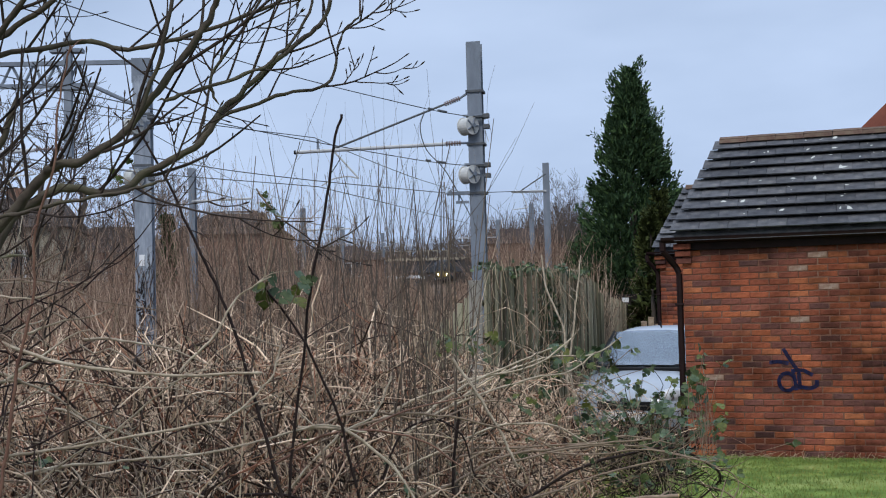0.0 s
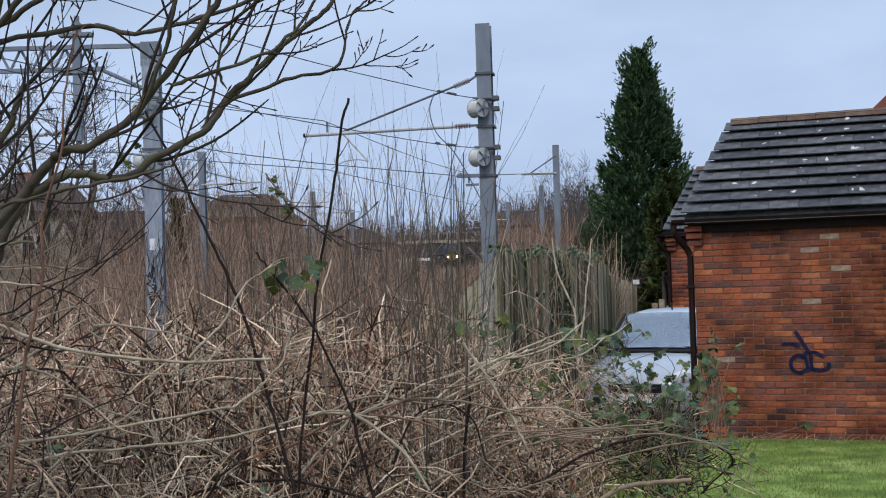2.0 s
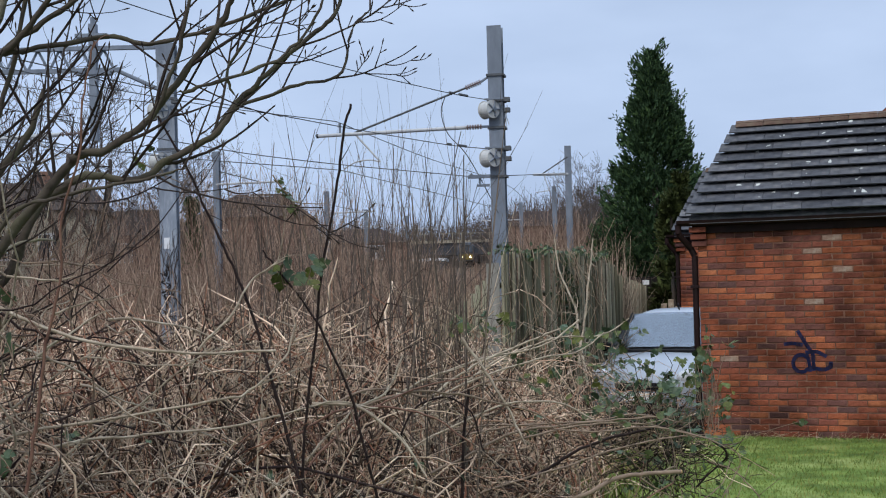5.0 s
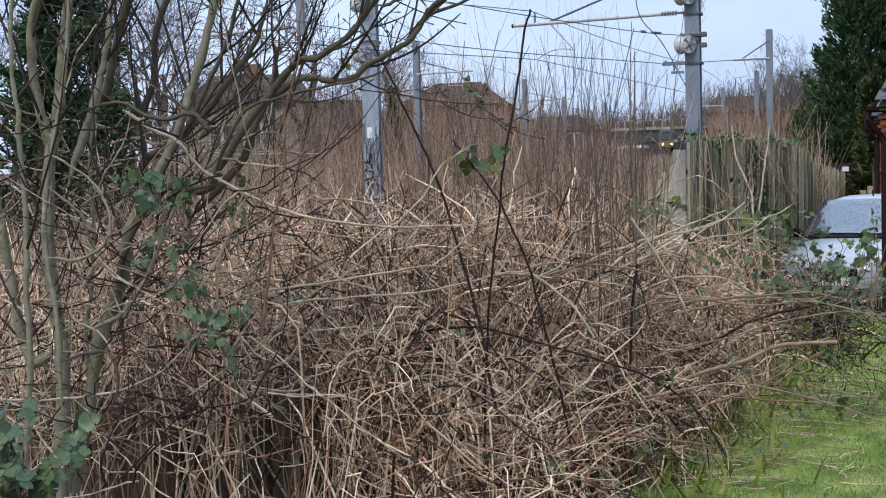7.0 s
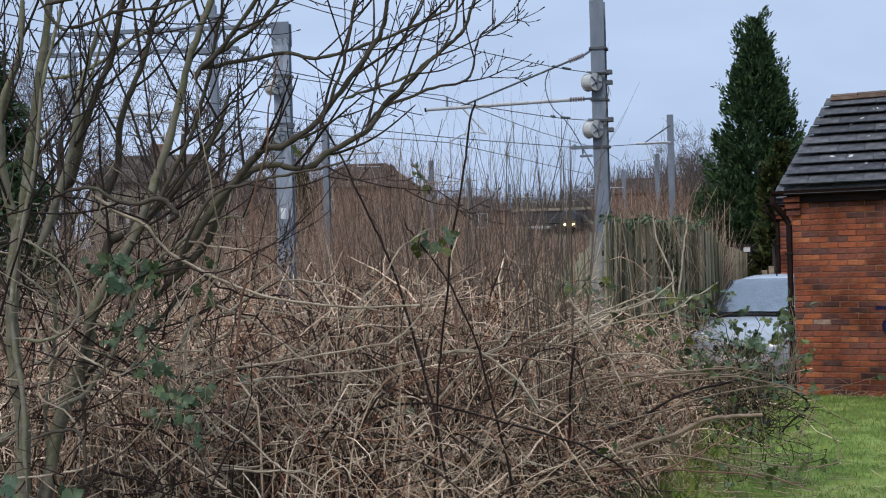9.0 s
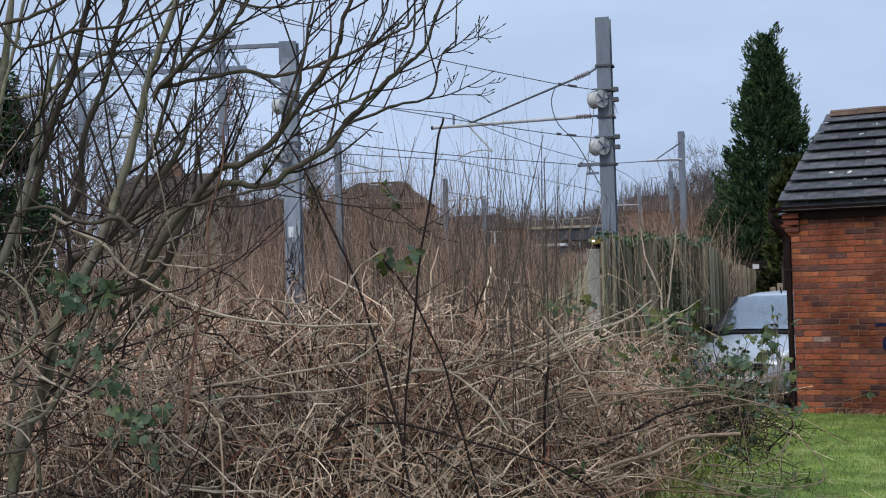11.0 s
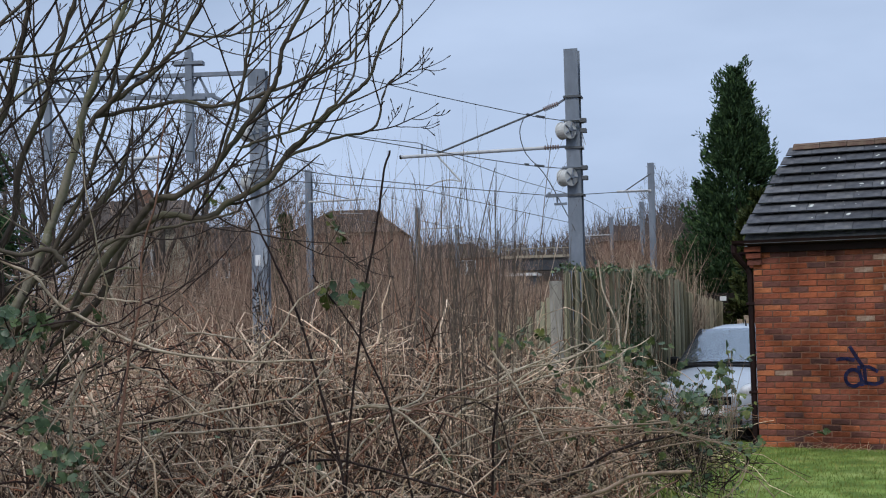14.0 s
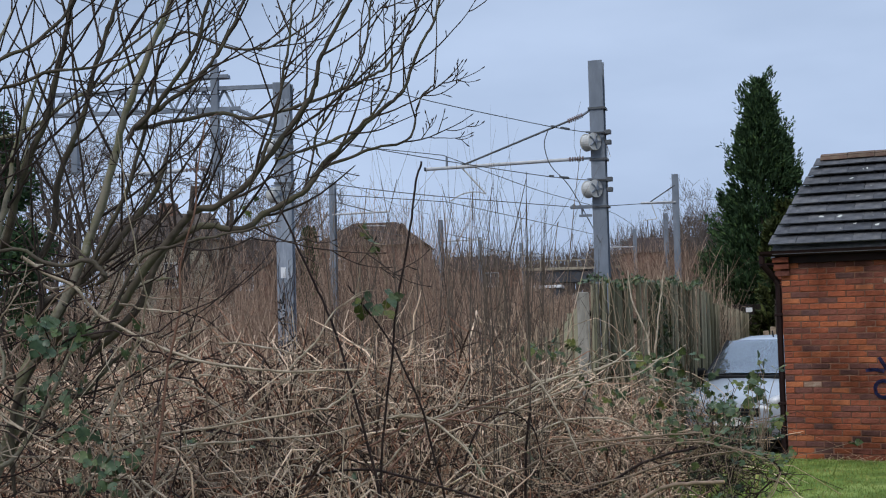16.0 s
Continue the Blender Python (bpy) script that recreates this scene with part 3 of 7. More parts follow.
    if detailed:
        bm = bmesh.new()
        for i in range(150):
            d, x = rng.uniform(0.1, slope - 0.05), rng.uniform(0.3, 4.4)
            r = rng.choice((0.005, 0.007, 0.008, 0.01, 0.014, 0.02, 0.028))
            row = (d % step)
            mm = sm @ Matrix.Translation((x + hip * d / slope, d, 0.081 - 0.058 * row / step)) @ pose(0, 0, 0, -5, 0, rng.uniform(0, 180)) @ Matrix.Diagonal((rng.uniform(1, 2.2), 0.8, 1, 1))
            vs = bmesh.ops.create_circle(bm, cap_ends=True, radius=r, segments=9, matrix=mm)["verts"]
            for v in vs:
                v.co.x += rng.uniform(-0.3, 0.3) * r
        tagged(part("lichen", bm, M_LICHEN, roof, "pale lichen spots"), kind="stuff")
    # fascia, gutter, downpipe
    part("fascia", boxed((-0.05, -0.035, WALL_H - 0.11), (WALL_L, -0.004, WALL_H + 0.05), bevel=0.003), M_FASCIA, g, "dark brown fascia board")
    bm = bmesh.new()
    ring = [(-0.10 + r * math.cos(math.pi * (1 + k / 6)), 2.33 + r * math.sin(math.pi * (1 + k / 6))) for r, ks in ((0.06, range(7)), (0.052, range(6, -1, -1))) for k in ks]
    lo = [bm.verts.new((-0.2, y, z)) for y, z in ring]
    hi = [bm.verts.new((WALL_L, y, z)) for y, z in ring]
    for k in range(len(ring)):
        bm.faces.new((lo[k], lo[(k + 1) % len(ring)], hi[(k + 1) % len(ring)], hi[k]))
    bm.faces.new([bm.verts.new((-0.2, y, z)) for y, z in ring[:7]])
    part("gutter", bm, M_FASCIA, g, "dark brown half-round gutter")
    bm = bmesh.new()
    pipe = [(-0.19, -0.10, 2.29), (-0.19, -0.10, 2.19), (-0.075, 0.03, 2.02), (-0.045, 0.04, 1.95), (-0.045, 0.04, 0.02)]
    for a, b in zip(pipe[:-1], pipe[1:]):
        rod(bm, a, b, 0.034, None, 10)
    part("downpipe", bm, M_FASCIA, g, "dark maroon downpipe with a swan neck")
    for z in (1.6, 0.6):
        part("pipe_clip", boxed((-0.095, 0.0, z), (0.0, 0.085, z + 0.03), bevel=0.004), M_FASCIA, g)
    if detailed:
        # blue spray scribble on the wall
        ring = [(1.045 + 0.085 * math.cos(i * 0.7), 0, 0.785 + 0.09 * math.sin(i * 0.7)) for i in range(1, 9)]
        pts = [chain((1.02, 0, 1.12), (1.06, 0, 1.05), (1.106, 0, 0.972), (1.16, 0, 0.89)), chain((0.88, 0, 0.987), (0.96, 0, 0.995), (1.05, 0, 0.98)),
               chain(*ring), chain((1.10, 0, 0.88), (1.12, 0, 0.80), (1.13, 0, 0.71)), chain((1.16, 0, 0.90), (1.165, 0, 0.80), (1.17, 0, 0.72)),
               chain((1.10, 0, 0.90), (1.2, 0, 0.905), (1.29, 0, 0.86)), chain((1.15, 0, 0.74), (1.26, 0, 0.72), (1.33, 0, 0.745), (1.34, 0, 0.79))]
        bm = bmesh.new()
        for p in pts:
            for a, b in zip(p[:-1], p[1:]):
                a, b = Vector(a), Vector(b)
                d = (b - a).normalized()
                w = Vector((-d.z, 0, d.x)) * 0.019
                a, b = a - d * 0.012, b + d * 0.012
                for o in (0,):
                    vs = [bm.verts.new(Vector((0.0, -0.0075, 0.0)) + q) for q in (a - w, b - w, b + w, a + w)]
                    bm.faces.new(vs)
        part("spray_paint", bm, M_PAINT, wall, "faded blue spray-paint scribble")
    return g


garage("garage", "single-storey red brick garage with dark tiled roof and brown gutter", G_M, True)

# ---- railway masts and wires ----
MAST_X, MAST_Y = 0.30, 25.0
TRACK_GZ = -0.6


def h_section(w, d, z0, z1, tf=0.018, tw=0.012):
    a, b, c, e = w / 2, d / 2, tw / 2, d / 2 - tf
    ring = [(-a, -b), (a, -b), (a, -e), (c, -e), (c, e), (a, e), (a, b), (-a, b), (-a, e), (-c, e), (-c, -e), (-a, -e)]
    bm = bmesh.new()
    lo = [bm.verts.new((x, y, z0)) for x, y in ring]
    hi = [bm.verts.new((x, y, z1)) for x, y in ring]
    for i in range(12):
        bm.faces.new((lo[i], lo[(i + 1) % 12], hi[(i + 1) % 12], hi[i]))
    bm.faces.new(lo[::-1]), bm.faces.new(hi)
    return bm


def tensioner(parent, x, y, z):
    """A spring tensioning drum on its bracket, its spoked side turned to the right."""
    a = Vector((0.80, -0.60, 0))
    c = Vector((x, y, z))
    s = Vector((0.6, 0.8, 0))
    bm = bmesh.new()
    rod(bm, c - a * 0.13, c + a * 0.09, 0.165, None, 20)
    rod(bm, c - a * 0.145, c - a * 0.13, 0.185, None, 20)
    rod(bm, c + a * 0.09, c + a * 0.105, 0.185, None, 20)
    drum = part("drum", bm, M_DRUM, parent, "off-white tensioning drum")
    bm = bmesh.new()
    e = c + a * 0.112
    for i in range(5):
        t = i * 2 * math.pi / 5
        rod(bm, e, e + s * 0.16 * math.cos(t) + Vector((0, 0, 0.16 * math.sin(t))), 0.018, None, 5)
    rod(bm, c + a * 0.10, c + a * 0.16, 0.045, None, 10)
    part("spokes", bm, M_STEEL, drum)
    part("bracket", boxed((x - 0.1, y - 0.06, z + 0.19), (x + 0.40, y + 0.02, z + 0.22)), M_STEEL, parent)
    for dz in (0.13, -0.08):
        part("bracket_bolt", boxed((x + 0.30, y - 0.12, z + dz), (x + 0.42, y + 0.02, z + dz + 0.09), bevel=0.008), M_WIRE, parent)


def clamp(parent, w, d, z):
    bm = boxed((-w / 2 - 0.03, -d / 2 - 0.03, z), (w / 2 + 0.04, d / 2 + 0.03, z + 0.045))
    part("clamp", bm, M_WIRE, parent)


def insulator(bm, a, b, discs=6):
    a, b = Vector(a), Vector(b)
    rod(bm, a, b, 0.016, None, 6)
    for i in range(discs):
        c = a.lerp(b, (i + 0.5) / discs)
        e = (b - a).normalized() * 0.014
        rod(bm, c - e, c + e, 0.05, None, 10)


mast = thing("overhead_line_mast", "tall grey galvanised steel railway mast with two tensioning drums", "mast", (MAST_X, MAST_Y, 0), rz=-7)
part("column", h_section(0.29, 0.30, -0.6, 6.88), M_STEEL, mast)
part("base_plate", boxed((-0.3, -0.3, -0.68), (0.3, 0.3, -0.6), bevel=0.01), M_STEEL, mast)
for z in (5.86, 5.35, 4.8, 4.37, 3.82):
    clamp(mast, 0.29, 0.30, z)
tensioner(mast, -0.11, -0.27, 5.17)
tensioner(mast, -0.11, -0.27, 4.20)
bm = boxed((-0.55, -0.2, 3.81), (-0.14, -0.13, 3.88))
rod(bm, (-0.36, -0.16, 3.81), (-0.36, -0.16, 3.70), 0.02)
box(bm, (-0.42, -0.19, 3.64), (-0.16, -0.14, 3.69))
rod(bm, (-0.6, -0.17, 3.83), (-0.5, -0.17, 3.9), 0.035)
part("wire_bracket", bm, M_STEEL, mast)
part("loose_cable", rods([((0.2, -0.2, 5.1), (0.27, -0.22, 4.85)), ((0.2, -0.2, 5.1), (0.22, -0.22, 4.8))], 0.008), M_STEEL_PALE, mast)
# cantilever
ax = -0.17
part("main_tube", rods([((-3.72, -0.05, 4.83), (-0.62, -0.05, 4.86))], 0.038, 12), M_STEEL_PALE, mast, "pale registration tube")
part("tube_end", rods([((-3.76, -0.05, 4.829), (-3.72, -0.05, 4.83))], 0.044, 12), M_BLACK, mast)
bm = bmesh.new()
insulator(bm, (-0.62, -0.05, 4.86), (-0.30, -0.05, 4.862), 6)
part("tube_insulator", bm, M_INSUL, mast)
part("tube_pivot", rods([((-0.30, -0.05, 4.862), (-0.12, -0.05, 4.86))], 0.025), M_STEEL, mast)
part("top_stay", rods([((-2.95, -0.05, 4.86), (-0.62, -0.05, 5.66))], 0.022, 8), M_WIRE, mast)
bm = bmesh.new()
insulator(bm, (-0.62, -0.05, 5.66), (-0.3, -0.05, 5.77), 7)
part("stay_insulator", bm, M_INSUL, mast)
part("stay_end", rods([((-0.3, -0.05, 5.77), (-0.12, -0.05, 5.88))], 0.025), M_STEEL, mast)
to_mast = mast.matrix_basis.inverted()
for near, far in (((0.2, 24.75, 5.35), (-0.9, 23.5, 5.42)), ((0.2, 24.75, 4.37), (-1.0, 23.6, 4.43))):
    near, far = Vector(near), Vector(far)
    for f0, f1 in ((0.42, 0.56), (0.66, 0.72)):
        part("turnbuckle", rods([(to_mast @ near.lerp(far, f0), to_mast @ near.lerp(far, f1))], 0.026), M_WIRE, mast)
part("drop_bracket", rods([((-2.92, -0.05, 4.81), (-2.42, -0.05, 4.24))], 0.02), M_STEEL_PALE, mast)
sa = chain((-2.42, -0.05, 4.24), (-2.65, -0.05, 4.29), (-2.95, -0.05, 4.25), (-3.2, -0.05, 4.12), k=4)
part("steady_arm", rods(list(zip(map(tuple, sa[:-1]), map(tuple, sa[1:]))), 0.014), M_STEEL_PALE, mast)
part("wire_post", rods([((-3.26, -0.05, 4.85), (-3.26, -0.05, 5.08))], 0.025), M_STEEL, mast)
jl = chain((-1.02, -0.1, 5.53), (-1.12, -0.1, 5.2), (-1.0, -0.1, 4.75), (-0.62, -0.1, 4.3), (-0.2, -0.1, 3.5), (0.0, -0.18, 3.1), k=4)
part("jumper_cable", rods(list(zip(map(tuple, jl[:-1]), map(tuple, jl[1:]))), 0.011, 5), M_WIRE, mast)

# the lattice portal to the left
PX, PY = -6.86, 26.5
portal = thing("lattice_portal", "grey galvanised portal with lattice beam over the tracks", "gantry", (PX, PY, 0), rz=4)
part("column", h_section(0.36, 0.34, -0.9, 6.7), M_STEEL_BRIGHT, portal, "pale galvanised column streaked with dead creeper")
bm = boxed((-0.2, -0.17, 6.55), (0.2, -0.15, 7.08), bevel=0.0)
box(bm, (-0.2, 0.15, 6.55), (0.2, 0.17, 7.08))
box(bm, (-0.2, -0.15, 7.05), (0.17, 0.15, 7.08))
part("head_plate", bm, M_STEEL, portal)
B0, B1 = -0.2, -5.4
part("top_chord", boxed((B1, -0.05, 6.98), (B0, 0.05, 7.07)), M_STEEL, portal)
part("bottom_chord", boxed((B1, -0.05, 6.50), (-1.0, 0.05, 6.59)), M_STEEL, portal)
part("knee_brace", rods([((-1.05, 0, 6.52), (-0.18, 0, 6.1))], 0.045), M_STEEL, portal)
n_l = 11
for i in range(n_l):
    xa, xb = B0 + (B1 - B0) * i / n_l, B0 + (B1 - B0) * (i + 1) / n_l
    xm = (xa + xb) / 2
    if xa < -0.9:
        part("lattice_bar", rods([((xa, 0.05, 6.55), (xm, 0.05, 7.02)), ((xm, 0.05, 7.02), (xb, 0.05, 6.55))], 0.03, 6), M_STEEL, portal)
part("end_plate", boxed((B1 - 0.05, -0.06, 6.5), (B1, 0.06, 7.07)), M_STEEL, portal)
tensioner(portal, -0.14, -0.28, 5.6)
tensioner(portal, -0.14, -0.28, 4.5)
clamp(portal, 0.36, 0.34, 5.85)
clamp(portal, 0.36, 0.34, 4.75)
part("drop_post", boxed((-1.66, -0.1, 5.0), (-1.5, 0.08, 7.55)), M_STEEL, portal, "drop post through the beam")
part("post_bracket", boxed((-1.95, -0.12, 7.25), (-1.25, 0.12, 7.33)), M_STEEL, portal)
part("post_bracket", boxed((-1.95, -0.12, 6.44), (-1.2, 0.12, 6.52)), M_STEEL, portal)
part("post_cap", rods([((-1.58, 0, 7.55), (-1.58, 0, 7.7))], 0.06), M_STEEL, portal)
part("second_drop_post", boxed((-4.97, -0.08, 5.2), (-4.83, 0.08, 6.5)), M_STEEL, portal)
part("second_tube", rods([((-3.95, -0.05, 5.08), (-2.3, -0.05, 5.16))], 0.045, 10), M_STEEL_PALE, portal)
bm = bmesh.new()
insulator(bm, (-2.3, -0.05, 5.16), (-1.7, -0.05, 5.18), 7)
part("tube_insulator", bm, M_INSUL, portal)
part("steady_arm", rods([((-2.9, -0.05, 5.1), (-2.3, -0.05, 4.65)), ((-2.3, -0.05, 4.65), (-3.3, -0.05, 4.55))], 0.014), M_STEEL_PALE, portal)
crp = np.random.default_rng(14)
n_c = 46
foot = np.stack([crp.uniform(-0.2, 0.2, n_c), np.full(n_c, -0.185), crp.uniform(-0.3, 2.2, n_c)], 1)
run = np.cumsum(np.stack([crp.normal(0, 0.05, (n_c, 8)) + crp.normal(0, 0.03, (n_c, 1)), np.zeros((n_c, 8)), crp.uniform(0.05, 0.2, (n_c, 8))], -1), axis=1)
creep = foot[:, None] + run
creep[..., 0] = np.clip(creep[..., 0], -0.22, 0.22)
link_mesh("creeper_growth", strands("creeper_growth", creep, np.full((n_c, 8), 0.007) * np.linspace(1, 0.5, 8)), M_TWIG, portal, "dead creeper climbing the column")["kind"] = "stuff"
bm = bmesh.new()
rng = random.Random(3)
for i in range(16):
    z = 1.05 + i * 0.07
    x = rng.uniform(-0.12, 0.0)
    pts = [(x + rng.uniform(-0.08, 0.08), -0.176, z + rng.uniform(-0.05, 0.12)) for _ in range(4)]
    for a, b in zip(pts[:-1], pts[1:]):
        rod(bm, a, b, 0.013, None, 4)
part("label_plate", boxed((-0.09, -0.182, 2.62), (0.03, -0.174, 2.86)), M_WHITE, portal, "small white label plate")
part("spray_marks", bm, M_TAG, portal, "black spray-paint marks")["kind"] = "stuff"

# further masts along the line
far_masts = ((2.36, 39.4, 5.98, 0.2, -1.1), (2.6, 60, 6.28, 0.22, 0.0), (-11.0, 48, 7.13, 0.24, 2.4), (-10.3, 72, 7.3, 0.26, 2.8),
             (-10.4, 92, 7.4, 0.26, 3.2), (-9.6, 118, 8.3, 0.26, 3.2), (1.2, 92, 7.6, 0.26, -3.0))
for x, y, top, w, arm in far_masts:
    gz = float(ground_z(x, y)) - 0.3
    fm = thing("far_mast", "slim grey steel railway mast beyond the scrub", "mast", (x, y, 0), group="masts along the line", rz=-6)
    part("column", h_section(w, w, gz, top), M_STEEL, fm)
    if arm:
        z = top - 0.9 if top < 6.1 else top - 1.3
        part("arm_tube", rods([((0, -0.1, z), (arm, -0.1, z + 0.02))], 0.04, 8), M_STEEL_PALE, fm)
        part("stay", rods([((0, -0.1, z + 0.55), (arm * 0.75, -0.1, z + 0.03))], 0.02, 6), M_WIRE, fm)
        part("steady", rods([((arm * 0.7, -0.1, z), (arm * 0.55, -0.1, z - 0.5)), ((arm * 0.55, -0.1, z - 0.5), (arm * 0.95, -0.1, z - 0.55))], 0.015, 5), M_STEEL_PALE, fm)


def wire(name, label, pts, r=0.009):
    p = chain(*pts, k=6)
    me = strands(name, p[None], np.full((1, len(p)), r), 5)
    return tagged(link_mesh(name, me, M_WIRE), label, "overhead wire", "overhead wires")


WL = "thin dark overhead wire strung between masts"
wire("overhead_wire", WL, [(0.2, 24.75, 5.35), (-0.9, 23.5, 5.42), (-3.6, 20.0, 5.72), (-7.5, 14, 6.4)])
wire("overhead_wire", WL, [(0.2, 24.75, 4.37), (-1.0, 23.6, 4.43), (-4.0, 20, 4.72), (-8.5, 14, 5.3)])
wire("overhead_wire", WL, [(-0.35, 24.85, 3.86), (-3.2, 22.5, 4.03), (-5.2, 20.5, 4.25), (-9.5, 15, 4.9)])
wire("overhead_wire", WL, [(-2.96, 24.95, 5.06), (-5.2, 22.0, 5.1), (-8, 18.5, 5.4), (-12, 13, 6.0)])
wire("overhead_wire", WL, [(-2.96, 24.95, 5.06), (-1.4, 30, 4.75), (0.4, 38, 4.7), (1.4, 60, 5.4)])
wire("overhead_wire", WL, [(-2.9, 24.95, 4.07), (-6.4, 21.5, 4.2), (-9, 18, 4.5), (-13, 13, 5.2)])
wire("overhead_wire", WL, [(-2.9, 24.95, 4.07), (-1.2, 31, 3.95), (0.3, 39, 3.95), (1.0, 60, 4.6)])
wire("overhead_wire", WL, [(0.5, 25.0, 3.86), (2.3, 39.3, 5.1)])
wire("overhead_wire", WL, [(-7.0, 26.2, 5.75), (-9.5, 24, 5.9), (-14, 20, 6.3)])
wire("overhead_wire", WL, [(-7.0, 26.2, 4.65), (-10, 24, 4.8), (-14, 20, 5.1)])
wire("overhead_wire", WL, [(-6.9, 26.5, 5.6), (-8.5, 48, 6.2), (-7.6, 72, 6.6), (-7.0, 92, 6.8)])
wire("overhead_wire", WL, [(-9.0, 26.4, 4.6), (-8.7, 48, 5.0), (-7.7, 72, 5.5), (-7.0, 92, 5.9)])
wire("overhead_wire", WL, [(-9.6, 26.4, 4.56), (-13, 22, 4.7), (-17, 17, 5.0)])

# ---- timber fence ----
def board_mesh(name, w, h, t, material):
    bm = boxed((-w / 2, -t / 2, 0), (w / 2, t / 2, h))
    for v in bm.verts:
        if v.co.x > 0:
            v.co.y *= 0.45
    me = bpy.data.meshes.new(name)
    bm.to_mesh(me)
    bm.free()
    me.materials.append(material)
    return me


fence = thing("timber_fence", "weathered grey-green vertical board fence overgrown with ivy", "fence")
rng = random.Random(11)
bm1 = board_mesh("board", 0.085, 1.0, 0.03, M_FENCE)


def fence_run(parent, a, b, top_a, top_b, pitch=0.076, ragged=0.035, rails=(0.35, 1.05, 1.7)):
    d = Vector((b[0] - a[0], b[1] - a[1]))
    n = int(d.length / pitch)
    yaw = math.degrees(math.atan2(d.y, d.x))
    for i in range(n):
        f = (i + 0.5) / n
        x, y = a[0] + d.x * f, a[1] + d.y * f
        g = float(ground_z(x, y)) - 0.05
        top = top_a + (top_b - top_a) * f + rng.uniform(-ragged, ragged)
        o = link_mesh("board", bm1, M_FENCE, parent)
        dep = 0.034 * (i % 2)
        o.matrix_basis = pose(x + dep * 0.9, y - dep * 0.25, g, rng.uniform(-1.0, 1.0), rng.uniform(-1.2, 1.2), yaw + rng.uniform(-4, 4)) @ Matrix.Diagonal((rng.uniform(0.62, 1.0), 1, top - g, 1))
    for h in rails:
        zz = float(ground_z(*a)) + h, float(ground_z(*b)) + h * (top_b / top_a)
        part("rail", rods([((a[0] - 0.08, a[1] + 0.02, zz[0]), (b[0] - 0.08, b[1] + 0.02, zz[1]))], 0.035, 4), M_FENCE, parent)


fence_run(fence, (0.42, 13.55), (1.68, 18.0), 2.05, 2.09)
fence_run(fence, (1.68, 18.0), (2.12, 19.3), 2.05, 1.9, ragged=0.02)
fence_run(fence, (2.12, 19.3), (3.3, 26.5), 1.78, 1.55, pitch=0.12)
fence_run(fence, (-0.42, 14.7), (0.3, 13.75), 1.1, 1.8, pitch=0.1, ragged=0.06, rails=())
post = part("post", boxed((-0.07, -0.03, -0.3), (0.07, 0.05, 1.93), bevel=0.006), M_POST, fence, "broad pale grey end post")
post.location = (0.33, 13.55, 0)

# ---- old board panel deep in the brambles ----
old = thing("broken_board_panel", "dark rotting board panel sunk in the brambles", "fence")
om = board_mesh("old_board", 0.13, 1.0, 0.025, M_OLDWOOD)
for i in range(13):
    o = link_mesh("board", om, M_OLDWOOD, old)
    o.matrix_basis = pose(-2.75 + i * 0.125, 5.25 + 0.04 * math.sin(i), float(ground_z(-2.0, 5.3)) - 0.1, rng.uniform(-5, 2), rng.uniform(-4, 4), rng.uniform(-6, 6)) @ Matrix.Diagonal((1, 1, rng.uniform(0.75, 1.05), 1))
part("rail", rods([((-2.8, 5.31, 0.3), (-1.2, 5.31, 0.28))], 0.03, 4), M_OLDWOOD, old)

# ---- dark gate, pale stakes and clipped bushes at the end of the drive ----
gate = thing("dark_gate", "dark-stained timber gate at the end of the drive", "gate", (0, 0, 0))
for i in range(9):
    part("board", boxed((3.05 + i * 0.13, 27.4, -0.4), (3.17 + i * 0.13, 27.43, 1.75), bevel=0.004), M_DARKGATE, gate)
part("rail", boxed((3.05, 27.44, 1.3), (4.2, 27.5, 1.4)), M_DARKGATE, gate)
part("notice", boxed((3.36, 27.38, 1.58), (3.50, 27.398, 1.68)), M_WHITE, gate, "small white notice plate")
for i, h in enumerate((1.42, 1.5, 1.36, 1.46)):
    s = tagged(part("pale_stake", boxed((3.52 + i * 0.14, 25.4, -0.4), (3.63 + i * 0.14, 25.44, h - 0.22), bevel=0.005), M_PALECANE), "short pale timber stake beside the gate", "stake", "stakes by the gate")

# ---- second garage and house behind ----
garage("garage", "further red brick garage with tiled roof beside the drive", pose(3.64, 23.3, -0.05, 0, 0, -A_G) @ Matrix.Diagonal((1.1, 1.1, 1.1, 1)), False)


